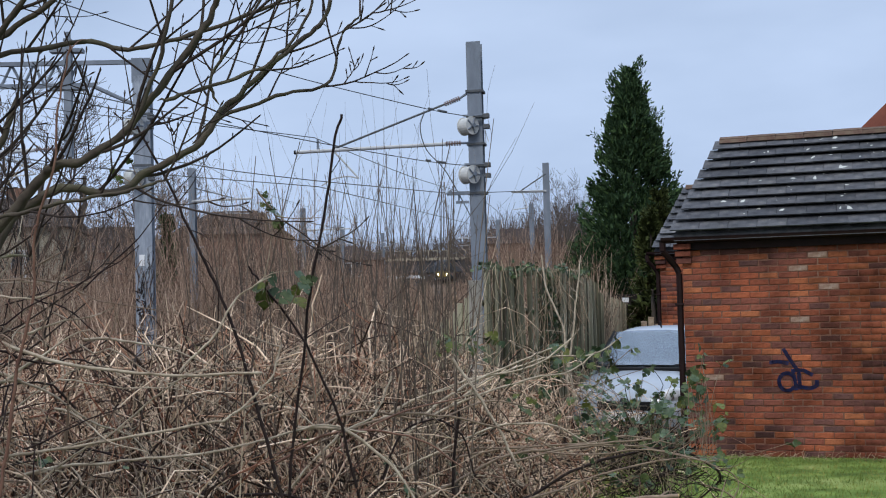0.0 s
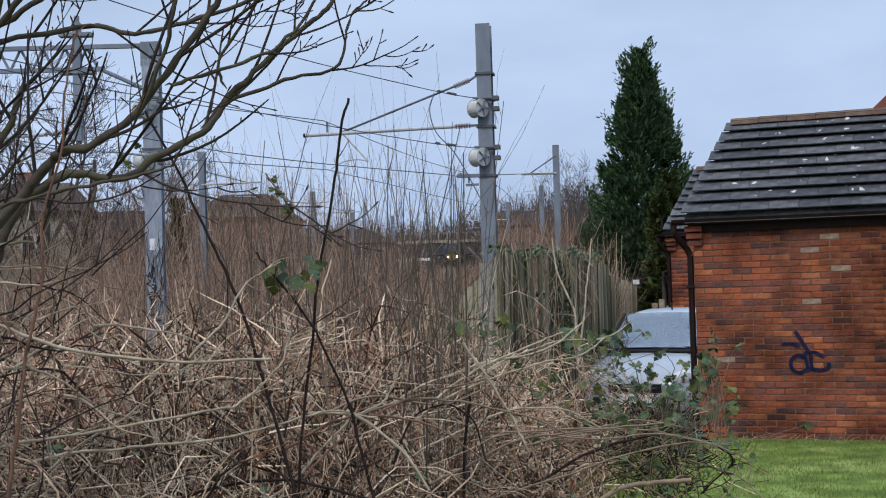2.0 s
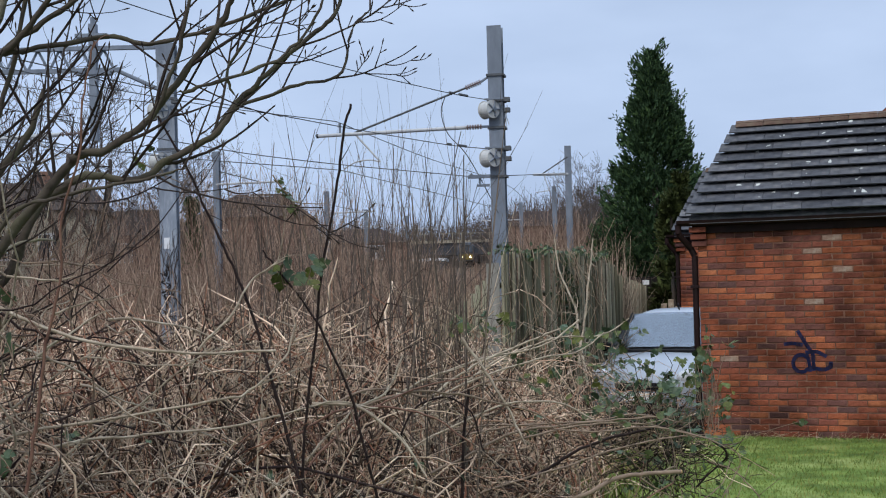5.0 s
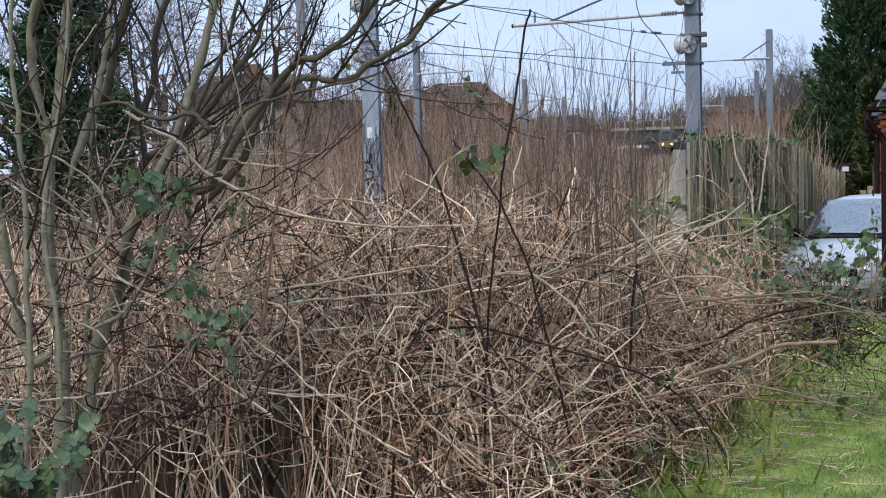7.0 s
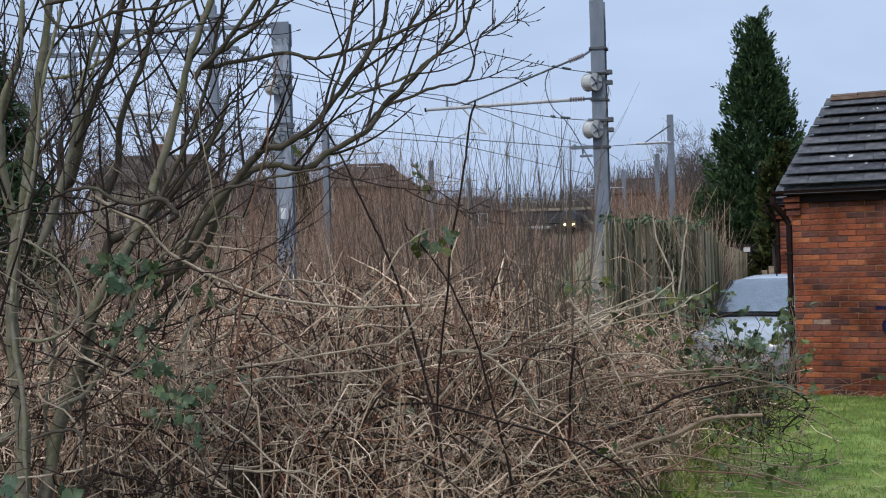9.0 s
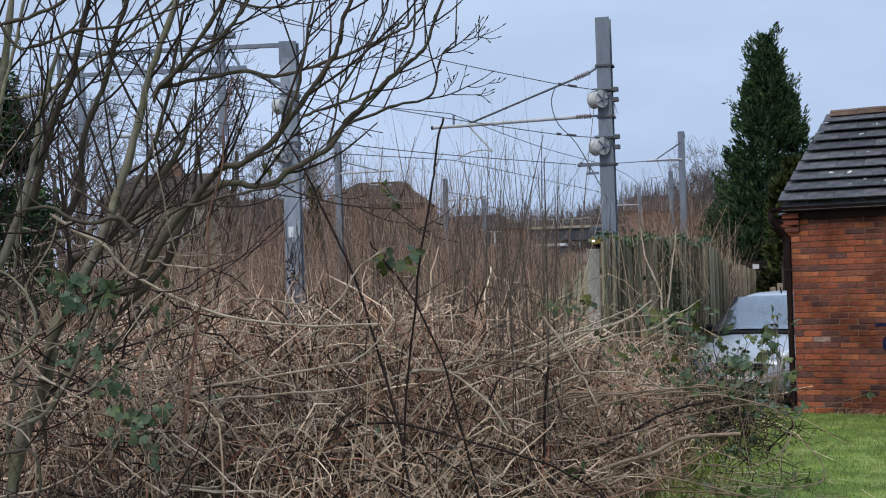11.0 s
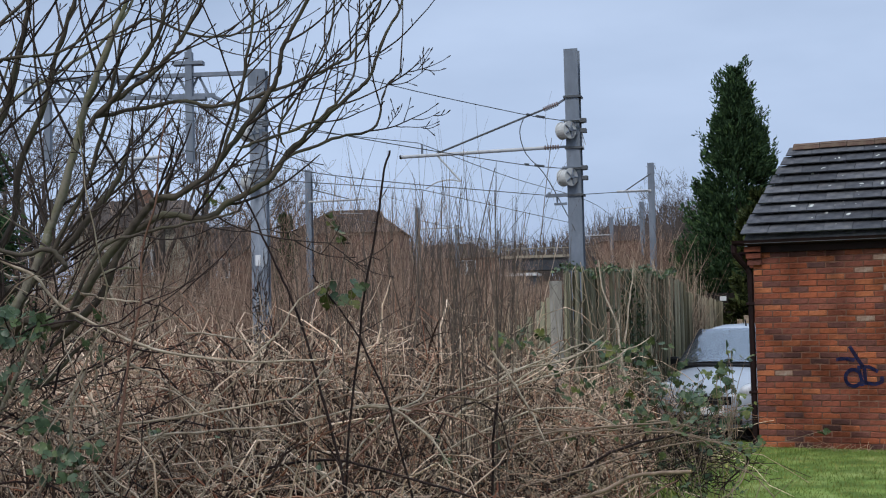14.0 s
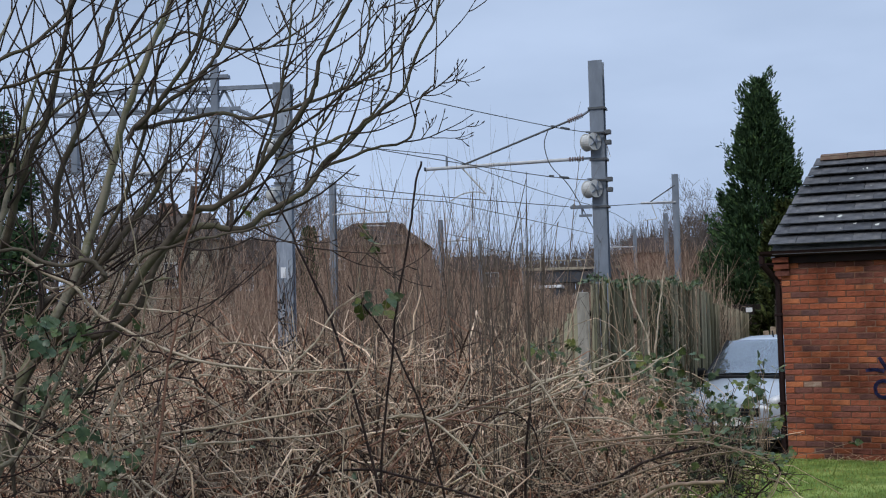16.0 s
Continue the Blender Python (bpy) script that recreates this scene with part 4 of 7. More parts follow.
def house(name, label, x, y, w, d, eave, ridge, base, wall_m, roof_m, rz=0, hip=0.0, windows=(), chimney=False, gablet=False):
    h = thing(name, label, "house", (x, y, base), rz=rz)
    E, R = eave - base, ridge - base
    part("wall", boxed((-w / 2, -d / 2, -3), (w / 2, d / 2, E)), wall_m, h)
    bm = bmesh.new()
    o = 0.3
    a = [(-w / 2 - o, -d / 2 - o, E), (w / 2 + o, -d / 2 - o, E), (w / 2 + o, d / 2 + o, E), (-w / 2 - o, d / 2 + o, E)]
    r = [(-w / 2 - o + hip, 0, R), (w / 2 + o - hip, 0, R)]
    v = [bm.verts.new(p) for p in a + r]
    for f in ((0, 1, 5, 4), (2, 3, 4, 5), (1, 2, 5), (3, 0, 4), (3, 2, 1, 0)):
        bm.faces.new([v[i] for i in f])
    roof = part("roof", bm, roof_m, h)
    if chimney:
        part("chimney", boxed((-0.45, -0.35, R - 0.6), (0.35, 0.35, R + 0.5), bevel=0.02), M_FARBRICK, roof)
    if gablet:
        for gx, gw, gh in ((w * 0.29, 1.1, 0.75), (-w * 0.12, 1.3, 0.5)):
            bm = bmesh.new()
            v = [bm.verts.new(q) for q in ((gx - gw / 2, -d * 0.36, R - 1.5), (gx + gw / 2, -d * 0.36, R - 1.5), (gx, -d * 0.36, R - 1.5 + gh + 0.5), (gx - gw / 2, 0, R - 1.5), (gx + gw / 2, 0, R - 1.5), (gx, 0, R - 1.0 + gh))]
            for f in ((0, 1, 2), (3, 5, 4), (0, 2, 5, 3), (1, 4, 5, 2), (0, 3, 4, 1)):
                bm.faces.new([v[i] for i in f])
            part("dormer", bm, roof_m, roof)
    for i, (wx, wz, ww, wh) in enumerate(windows):
        fr = part("window", boxed((wx - ww / 2, -d / 2 - 0.06, wz), (wx + ww / 2, -d / 2 - 0.005, wz + wh)), M_WHITE, h, "white-framed window")
        for k in (0, 1):
            part("pane", boxed((wx - ww / 2 + 0.08 + k * ww / 2, -d / 2 - 0.075, wz + 0.08), (wx + k * ww / 2 - 0.08, -d / 2 - 0.061, wz + wh - 0.08)), M_PANE, fr)
    return h


def gz(x, y):
    return float(ground_z(x, y))


house("brick_house", "red brick house with dark verge at the gable", 13.6, 32, 7, 8, 4.6, 8.6, 0, M_FARBRICK, M_GABLE, rz=72)
house("bungalow", "large brown-roofed brick bungalow on the far bank", -17.6, 88, 7.6, 9, 6.6, 8.5, 2.0, M_FARBRICK, M_FARROOF, rz=5, hip=2.5, windows=((-2.2, 2.9, 1.1, 0.9),), gablet=True)
house("bungalow", "brown-roofed brick bungalow on the far bank", -26.0, 84, 9, 8, 5.4, 7.3, 2.0, M_FARBRICK, M_FARROOF, rz=-4, hip=2.5, windows=((1.0, 1.6, 1.8, 1.3),))
house("bungalow", "red brick house with hipped brown roof on the far bank", -12.4, 104, 7, 7, 5.2, 6.5, 2.0, M_FARBRICK, M_FARROOF, rz=15, hip=2.0, windows=((0.8, 1.8, 1.5, 1.2),))
house("cottage", "cream rendered house with a grey-brown roof among trees", -21.4, 57, 5.2, 7, 5.4, 6.95, 0.6, M_RENDERW, M_GREYROOF, rz=10, hip=0.9, chimney=True, windows=((-0.9, 2.6, 1.2, 1.2), (0.95, 2.6, 1.2, 1.2)))
house("brick_house", "small red brick house on the hillside by the bridge", 4.5, 150, 9, 8, 8.2, 10.2, 5.0, M_FARBRICK, M_FARROOF, rz=5, hip=1.0)

# ---- overbridge ----
bridge = thing("road_bridge", "long dark girder bridge with pale parapet across the line", "bridge", (0, 0, 0))
part("girder", boxed((-46, 214, 6.6), (40, 222, 8.7)), M_GIRDER, bridge)
part("parapet", boxed((-26, 213.6, 8.7), (40, 214, 9.15)), M_PALEBAND, bridge, "pale parapet band")
part("parapet", boxed((-46, 213.6, 8.4), (-26.1, 214, 8.75)), M_GIRDER, bridge)
for x in (-44, -30, -16, 0, 14, 30):
    part("pier", boxed((x, 215, -2), (x + 1.4, 221, 6.6)), M_GIRDER, bridge)
for i in range(22):
    part("post", boxed((-26 + i * 1.6, 213.5, 9.15), (-25.85 + i * 1.6, 213.65, 10.3)), M_PALEBAND, bridge)
part("handrail", boxed((-26, 213.5, 10.3), (10, 213.65, 10.42)), M_PALEBAND, bridge)
shed = thing("trackside_shed", "low white-roofed trackside shed under the bridge", "shed", (0, 0, 0))
part("wall", boxed((-18, 196, 2), (-10.5, 204, 5.3)), M_GIRDER, shed)
part("roof", boxed((-18.3, 195.6, 5.3), (-10.2, 204, 5.75), bevel=0.05), M_WHITE, shed)

# ---- tracks ----
tracks = thing("railway_track", "railway track on stone ballast behind the scrub", "track", kind="structure")
for j, cx in enumerate((-2.6, -9.3)):
    ys = np.concatenate([np.arange(8, 30, 1.5), np.arange(30, 300, 6.0)])
    off = lambda y: cx - (0.00015 if y > 25 else 0.07) * (y - 25) ** 2
    for s in (-0.72, 0.72):
        P = np.array([[(off(y) + s, y, gz(off(y), y) + 0.16) for y in ys]])
        part_me = strands("rail", P, np.full((1, len(ys)), 0.05), 4)
        link_mesh("rail", part_me, M_WIRE, tracks)
    X = np.array([[off(y) - 1.8 for y in ys], [off(y) - 1.2 for y in ys], [off(y) + 1.2 for y in ys], [off(y) + 1.8 for y in ys]]).T
    Y = np.repeat(ys[:, None], 4, 1)
    Z = ground_z(X, Y) + np.array([0.0, 0.1, 0.1, 0.0])[None]
    i = np.arange(X.size).reshape(X.shape)
    F = np.stack([i[:-1, :-1], i[:-1, 1:], i[1:, 1:], i[1:, :-1]], -1)
    link_mesh("ballast", raw_mesh("ballast", np.stack([X, Y, Z], -1), F), M_STONE, tracks)

# ---- train ----
train = thing("train", "dark passenger train with two lit headlights, far off", "train", (-6.85, 192, 0))
TZ = 4.35
bm = bmesh.new()
prof = [(-1.35, 0.9), (-1.4, 2.2), (-1.25, 3.2), (-0.7, 3.75), (0.7, 3.75), (1.25, 3.2), (1.4, 2.2), (1.35, 0.9)]
rings = []
for y, s in ((0, 0.86), (0.5, 0.97), (1.2, 1.0), (20, 1.0)):
    rings.append([bm.verts.new((x * s, y, TZ + 0.9 + (z - 0.9) * s)) for x, z in prof])
for a, b in zip(rings[:-1], rings[1:]):
    for i in range(8):
        bm.faces.new((a[i], a[(i + 1) % 8], b[(i + 1) % 8], b[i]))
bm.faces.new(rings[0]), bm.faces.new(rings[-1])
body = part("body", bm, M_TRAIN, train)
part("front_panel", boxed((-1.05, -0.04, TZ + 1.0), (1.05, -0.004, TZ + 1.9), bevel=0.01), M_YELLOW, train, "yellow front panel")
part("windscreen", boxed((-0.95, -0.05, TZ + 2.15), (0.95, -0.004, TZ + 3.0), bevel=0.01), M_PANE, train)
for s in (-0.68, 0.68):
    part("headlight", rods([((s, -0.09, TZ + 1.42), (s, -0.03, TZ + 1.42))], 0.14, 12), M_HEADLIGHT, train, "lit yellow headlight")
for y in (2.5, 5, 15, 17.5):
    part("wheelset", rods([((-0.8, y, TZ + 0.45), (0.8, y, TZ + 0.45))], 0.42, 16), M_BLACK, train)
coach = part("coach", boxed((-1.38, 20.6, TZ + 0.9), (1.38, 40, TZ + 3.7), bevel=0.2), M_TRAIN, train)
for i in range(6):
    part("side_window", boxed((-1.43, 3 + i * 2.8, TZ + 2.0), (-1.39, 4.8 + i * 2.8, TZ + 2.8)), M_PANE, train)


# ---- car ----
def build_car():
    c = thing("parked_car", "silver compact family car parked nose-out beside the garage", "car", (2.2, 16.65, -0.30), rz=-23)

    def loft(stations, ends=True):
        """Rings across the car, stations of (y, [(half width, z) ...])."""
        bm = bmesh.new()
        rr = []
        for y, sec in stations:
            full = [(-w, z) for w, z in sec] + [(w, z) for w, z in reversed(sec)]
            rr.append([bm.verts.new((x, y, z)) for x, z in full])
        n = len(rr[0])
        for a, b in zip(rr[:-1], rr[1:]):
            for i in range(n):
                bm.faces.new((a[i], a[(i + 1) % n], b[(i + 1) % n], b[i]))
        if ends:
            bm.faces.new(rr[0]), bm.faces.new(rr[-1])
        return bm

    def low(y, w, zb, zs, zt, bulge=1.0):
        return (y, [(w * 0.9, zb), (w, zb + 0.14), (w * 1.0 * bulge, zs - 0.12), (w * 0.965, zs), (w * 0.80, zs + (zt - zs) * 0.55), (w * 0.55, zt - 0.012), (w * 0.2, zt)])

    st = [low(-0.02, 0.52, 0.3, 0.58, 0.66), low(0.04, 0.66, 0.24, 0.62, 0.74), low(0.2, 0.78, 0.2, 0.68, 0.83), low(0.5, 0.84, 0.2, 0.76, 0.92),
          low(0.95, 0.855, 0.2, 0.86, 1.0), low(1.3, 0.86, 0.2, 0.92, 1.03), low(2.2, 0.865, 0.2, 0.95, 1.04), low(3.4, 0.85, 0.2, 0.97, 1.04), low(3.8, 0.78, 0.26, 0.95, 1.02), low(3.92, 0.62, 0.34, 0.85, 0.94)]
    ob = part("body", loft(st), M_CAR, c, smooth=True)

    def top(y, w, z0, z1):
        return (y, [(w, z0), (w * 0.97, z0 + (z1 - z0) * 0.35), (w * 0.90, z0 + (z1 - z0) * 0.75), (w * 0.80, z1 - 0.035), (w * 0.6, z1), (w * 0.25, z1 + 0.015)])

    cab = [top(1.0, 0.78, 0.94, 0.99), top(1.35, 0.785, 0.96, 1.22), top(1.78, 0.79, 0.97, 1.50), top(2.4, 0.79, 0.97, 1.555), top(3.2, 0.775, 0.97, 1.52), top(3.7, 0.74, 0.96, 1.2), top(3.86, 0.70, 0.93, 1.0)]
    part("roof", loft(cab), M_CAR, c, smooth=True)
    bm = bmesh.new()
    rows = []
    for f in np.linspace(0, 1, 6):
        y = 0.985 + f * 0.74
        z = 1.015 + f * 0.455
        hw = 0.71 - 0.105 * f
        rows.append([bm.verts.new((hw * s, y - 0.035 * (1 - s * s) - 0.012, z + 0.032 + 0.02 * (1 - s * s))) for s in np.linspace(-1, 1, 9)])
    for a, b in zip(rows[:-1], rows[1:]):
        for i in range(8):
            bm.faces.new((a[i], a[i + 1], b[i + 1], b[i]))
    bmesh.ops.solidify(bm, geom=bm.faces[:], thickness=0.008)
    part("windscreen", bm, M_GLASS, c, "wide windscreen reflecting the sky", smooth=True)
    for s in (-1, 1):
        part("pillar", rod(bmesh.new(), (s * 0.735, 0.97, 1.01), (s * 0.63, 1.72, 1.505), 0.022, 0.018, 8), M_BLACK, c, "black windscreen surround")
    part("cowl", boxed((-0.7, 0.90, 0.985), (0.7, 1.02, 1.035), bevel=0.015), M_BLACK, c, "black scuttle and wipers")
    part("wiper", rods([((-0.55, 0.93, 1.04), (0.05, 0.99, 1.07)), ((0.0, 0.93, 1.04), (0.6, 0.99, 1.07))], 0.012, 5), M_BLACK, c)
    for s in (-1, 1):
        pane = [(s * 0.80, 1.5, 1.02), (s * 0.805, 2.3, 1.04), (s * 0.735, 2.3, 1.43), (s * 0.735, 1.85, 1.41)]
        part("side_window", poly(bmesh.new(), pane if s > 0 else pane[::-1], 0.012), M_GLASS, c)
        pane = [(s * 0.805, 2.38, 1.04), (s * 0.79, 3.3, 1.05), (s * 0.72, 3.2, 1.40), (s * 0.735, 2.38, 1.43)]
        part("side_window", poly(bmesh.new(), pane if s > 0 else pane[::-1], 0.012), M_GLASS, c)
        bm = bmesh.new()
        bmesh.ops.create_uvsphere(bm, u_segments=14, v_segments=10, radius=1, matrix=Matrix.Translation((s * 0.61, 0.17, 0.70)) @ pose(0, 0, 0, 25, 0, s * 38) @ Matrix.Diagonal((0.20, 0.10, 0.125, 1)))
        hl = part("headlight", bm, M_LAMP, c, "clear swept-back headlight", smooth=True)
        part("bulb", rods([((s * 0.60, 0.06, 0.70), (s * 0.60, 0.10, 0.70))], 0.05, 12), M_CHROME, hl)
        bm = boxed((s * 0.95 - 0.10, 1.28, 0.98), (s * 0.95 + 0.10, 1.40, 1.11), bevel=0.03)
        box(bm, (min(s * 0.80, s * 0.9), 1.32, 0.99), (max(s * 0.80, s * 0.9), 1.36, 1.03))
        part("mirror", bm, M_BLACK, c, "dark wing mirror")
        for y in (0.72, 3.22):
            bm = bmesh.new()
            rod(bm, (s * 0.66, y, 0.30), (s * 0.86, y, 0.30), 0.30, None, 24)
            w = part("wheel", bm, M_RUBBER, c, "black tyre")
            part("rim", rods([((s * 0.861, y, 0.30), (s * 0.872, y, 0.30))], 0.19, 14), M_CHROME, w)
    part("grille", boxed((-0.36, -0.035, 0.53), (0.36, 0.03, 0.645), bevel=0.01), M_BLACK, c, "black grille slot")
    part("grille_bar", boxed((-0.34, -0.045, 0.58), (0.34, -0.037, 0.6)), M_CHROME, c)
    part("badge", rods([((0, -0.052, 0.655), (0, -0.03, 0.66))], 0.045, 12), M_CHROME, c)
    part("bumper_intake", boxed((-0.5, -0.03, 0.27), (0.5, 0.05, 0.38), bevel=0.01), M_BLACK, c)
    part("number_plate", boxed((-0.26, -0.045, 0.40), (0.26, -0.028, 0.51)), M_WHITE, c, "blank white number plate")
    part("aerial", rods([((0, 1.95, 1.55), (0, 1.9, 1.64))], 0.012, 6), M_BLACK, c)
    return c


build_car()


# ---- trees ----
def grow(rng, start, direction, length, radius, depth, out, k=7, wander=0.22, lift=0.25, kids=(4, 7), shrink=0.58, first=0.25):
    """Branches into out[depth], each a polyline with radii."""
    d = np.array(direction, float)
    d /= np.linalg.norm(d)
    p = [np.array(start, float)]
    for i in range(k - 1):
        d = d + rng.normal(0, wander, 3) / math.sqrt(k) + np.array([0, 0, lift / k])
        d /= np.linalg.norm(d)
        p.append(p[-1] + d * length / (k - 1))
    p = np.array(p)
    r = radius * np.linspace(1, 0.35, k)
    out[depth].append((p, r))
    if depth == 0:
        return
    for _ in range(rng.integers(*kids)):
        f = rng.uniform(first, 0.98)
        i = min(int(f * (k - 1)), k - 2)
        q = p[i] + (p[i + 1] - p[i]) * (f * (k - 1) - i)
        t = p[i + 1] - p[i]
        t = t / np.linalg.norm(t)
        side = np.cross(t, rng.normal(0, 1, 3))
        side /= np.linalg.norm(side)
        nd = t * rng.uniform(0.5, 0.9) + side * rng.uniform(0.5, 0.9)
        grow(rng, q, nd, length * shrink * rng.uniform(0.6, 1.1), max(radius * (1 - 0.6 * f) * 0.6, 0.0016), depth - 1, out, k, wander, lift, kids, shrink, first)


def pack(items):
    return np.array([a for a, _ in items]), np.array([b for _, b in items])


def bare_tree(name, label, at, height, seed, spread_=0.5, levels=4, kids=(4, 7), category="tree", bark=None, twig=None):
    rng = np.random.default_rng(seed)
    t = thing(name, label, category, at)
    out = [[] for _ in range(levels + 1)]
    n = int(rng.integers(2, 4))
    for i in range(n):
        a = rng.uniform(0, 6.28)
        grow(rng, (0, 0, -0.3), (spread_ * 0.5 * math.cos(a), spread_ * 0.5 * math.sin(a), 1), height * 0.72, height * 0.02, levels, out, 8, 0.25, 0.4, kids, 0.6, 0.3)
    for lv in range(levels, -1, -1):
        P, R = pack(out[lv])
        nm = "trunk" if lv == levels else "crown"
        ob = link_mesh(nm, strands(nm, P, np.maximum(R, height * 0.0009), 6 if lv >= levels - 1 else 3), (bark or M_FARBARK) if lv >= levels - 1 else (twig or M_FARTWIG), t)
        if lv < levels:
            ob["kind"] = "stuff"
    return t


TREE_L = "bare winter tree with a fine twiggy crown"
t1 = bare_tree("bare_tree", TREE_L, (4.05, 50, gz(4.1, 50)), 5.7, 4, 0.35)
for i, (bx, by, bh) in enumerate(((-14.6, 75, 5.6), (-17.9, 74, 5.4), (-21.6, 76, 6.0), (-16.2, 77, 4.6), (-17.6, 52, 5.4), (-19.5, 52, 5.2), (-12.0, 78, 5.2), (-10.6, 84, 4.8), (-13.4, 70, 4.2))):
    bare_tree("bare_shrub", "bare brown shrub in front of the far houses", (bx, by, gz(bx, by)), bh, 60 + i, 0.9, category="shrub")
t2 = bare_tree("bare_tree", TREE_L, (-17.5, 50, gz(-17.5, 50)), 12.0, 9, 0.6)
far_spots = [(-21, 46, 0.85, 40), (-25, 52, 0.95, 200), (-15.0, 62, 0.78, 90), (-30, 48, 0.9, 10), (-19, 66, 0.75, 300)]
for x, y, s, rz in far_spots:
    copy_thing(t2, pose(x, y, gz(x, y), 0, 0, rz) @ Matrix.Diagonal((s, s, s, 1)))
for x, y, s, rz in [(1.2, 66, 0.5, 130), (-3.5, 200, 1.4, 30), (3, 190, 1.2, 200), (9, 170, 1.3, 100), (-1, 180, 1.0, 250),
                    (5.2, 120, 0.9, 0), (8, 100, 1.1, 160)]:
    copy_thing(t1, pose(x, y, gz(x, y), 0, 0, rz) @ Matrix.Diagonal((s, s, s, 1)))


def conifer(name, label, at, height, radius, seed, count, material, shape=0.85, size=0.16, lean=0.5, plumes=0):
    rng = np.random.default_rng(seed)
    t = thing(name, label, "tree", at)
    part("trunk", rod(bmesh.new(), (0, 0, -0.4), (0, 0, height * 0.97), height * 0.022, 0.02, 8), M_FARBARK, t)
    nc = max(count // 130, 60)
    fc_ = rng.uniform(0.02, 1.0, nc) ** 0.85
    ac = rng.uniform(0, 6.28, nc)
    prof = np.where(fc_ < 0.22, 0.6 + 0.4 * fc_ / 0.22, np.clip((1 - fc_) / 0.78, 0, 1) ** shape)
    rc = radius * prof * rng.uniform(0.5, 1.22, nc)
    k = rng.integers(0, nc, count)
    out_ = np.abs(rng.normal(0, 1, count))
    rr = np.maximum(rc[k] * (1 - 0.30 * out_) + 0.03, 0.02)
    ang = ac[k] + rng.normal(0, 0.16, count) / np.maximum(prof[k], 0.25) * 0.7
    f = np.clip(fc_[k] + rng.normal(0, 0.014, count) - 0.035 * out_ * prof[k] + 0.02, 0.01, 1.03)
    C = np.stack([rr * np.cos(ang), rr * np.sin(ang), f * height], 1)
    D = np.stack([np.cos(ang) * 0.7, np.sin(ang) * 0.7, np.full(count, lean)], 1) + rng.normal(0, 0.35, (count, 3))
    N = rng.normal(0, 1, (count, 3))
    S = size * rng.uniform(0.6, 1.9, count) * (0.75 + 0.55 * (1 - f))
    if plumes:
        # loose upturned bough ends that break the outline
        pf = rng.uniform(0.22, 1.0, plumes)
        pa = rng.uniform(0, 6.28, plumes)
        pr = radius * np.clip((1 - pf) / 0.78, 0, 1) ** shape * 0.88
        pl = rng.uniform(0.4, 1.0, plumes)
        n = 55
        j = np.repeat(np.arange(plumes), n)
        u = rng.uniform(0, 1, plumes * n)
        w = 0.13 * (1 - 0.75 * u)
        rad = pr[j] + pl[j] * 0.42 * u
        C2 = np.stack([rad * np.cos(pa[j]), rad * np.sin(pa[j]), pf[j] * height + pl[j] * (0.35 * u + 0.45 * u * u)], 1) + rng.normal(0, 1, (plumes * n, 3)) * w[:, None]
        D2 = np.stack([np.cos(pa[j]) * 0.6, np.sin(pa[j]) * 0.6, np.full(plumes * n, 0.9)], 1) + rng.normal(0, 0.35, (plumes * n, 3))
        C, D = np.concatenate([C, C2]), np.concatenate([D, D2])
        N = np.concatenate([N, rng.normal(0, 1, (plumes * n, 3))])
        S = np.concatenate([S, size * rng.uniform(0.6, 1.5, plumes * n)])
    o = np.array([(0, 0, 0), (0.22, 0.35, 0.03), (0.10, 0.62, 0), (0.16, 0.8, 0), (0, 1.1, 0.04), (-0.16, 0.8, 0), (-0.10, 0.62, 0), (-0.22, 0.35, 0.03)])
    fc = np.array([(0, 1, 7), (1, 2, 7), (2, 6, 7), (2, 3, 6), (3, 5, 6), (3, 4, 5)])
    ob = link_mesh("crown", leaves("crown", C, D, N, S, o, fc), material, t)
    ob["kind"] = "stuff"
    return t


conifer("conifer", "tall dark green conifer with a ragged pointed top", (5.15, 40, gz(5.35, 40)), 8.85, 2.2, 2, 48000, M_CONIFER, 0.88, 0.115, 0.7, plumes=190)
conifer("conifer", "small olive-green clipped conifer beside the drive", (3.98, 27.0, gz(4, 27)), 3.7, 0.50, 5, 9000, M_OLIVE, 0.5, 0.11)
conifer("conifer", "small olive-green clipped conifer beside the drive", (4.45, 29.0, gz(4.5, 29)), 4.3, 0.7, 6, 9000, M_OLIVE, 0.5, 0.11)
conifer("conifer", "broad dark conifer behind the bare tree", (-14.9, 27.5, gz(-14.9, 27.5)), 8.2, 2.3, 8, 30000, M_CONIFER, 0.7, 0.14, 0.1)
conifer("conifer", "narrow dark conifer among bare trees", (-15.2, 60, gz(-15, 60)), 6.2, 0.7, 12, 5000, M_CONIFER, 0.6, 0.2)

# ---- scrub ----
nrng = np.random.default_rng(21)


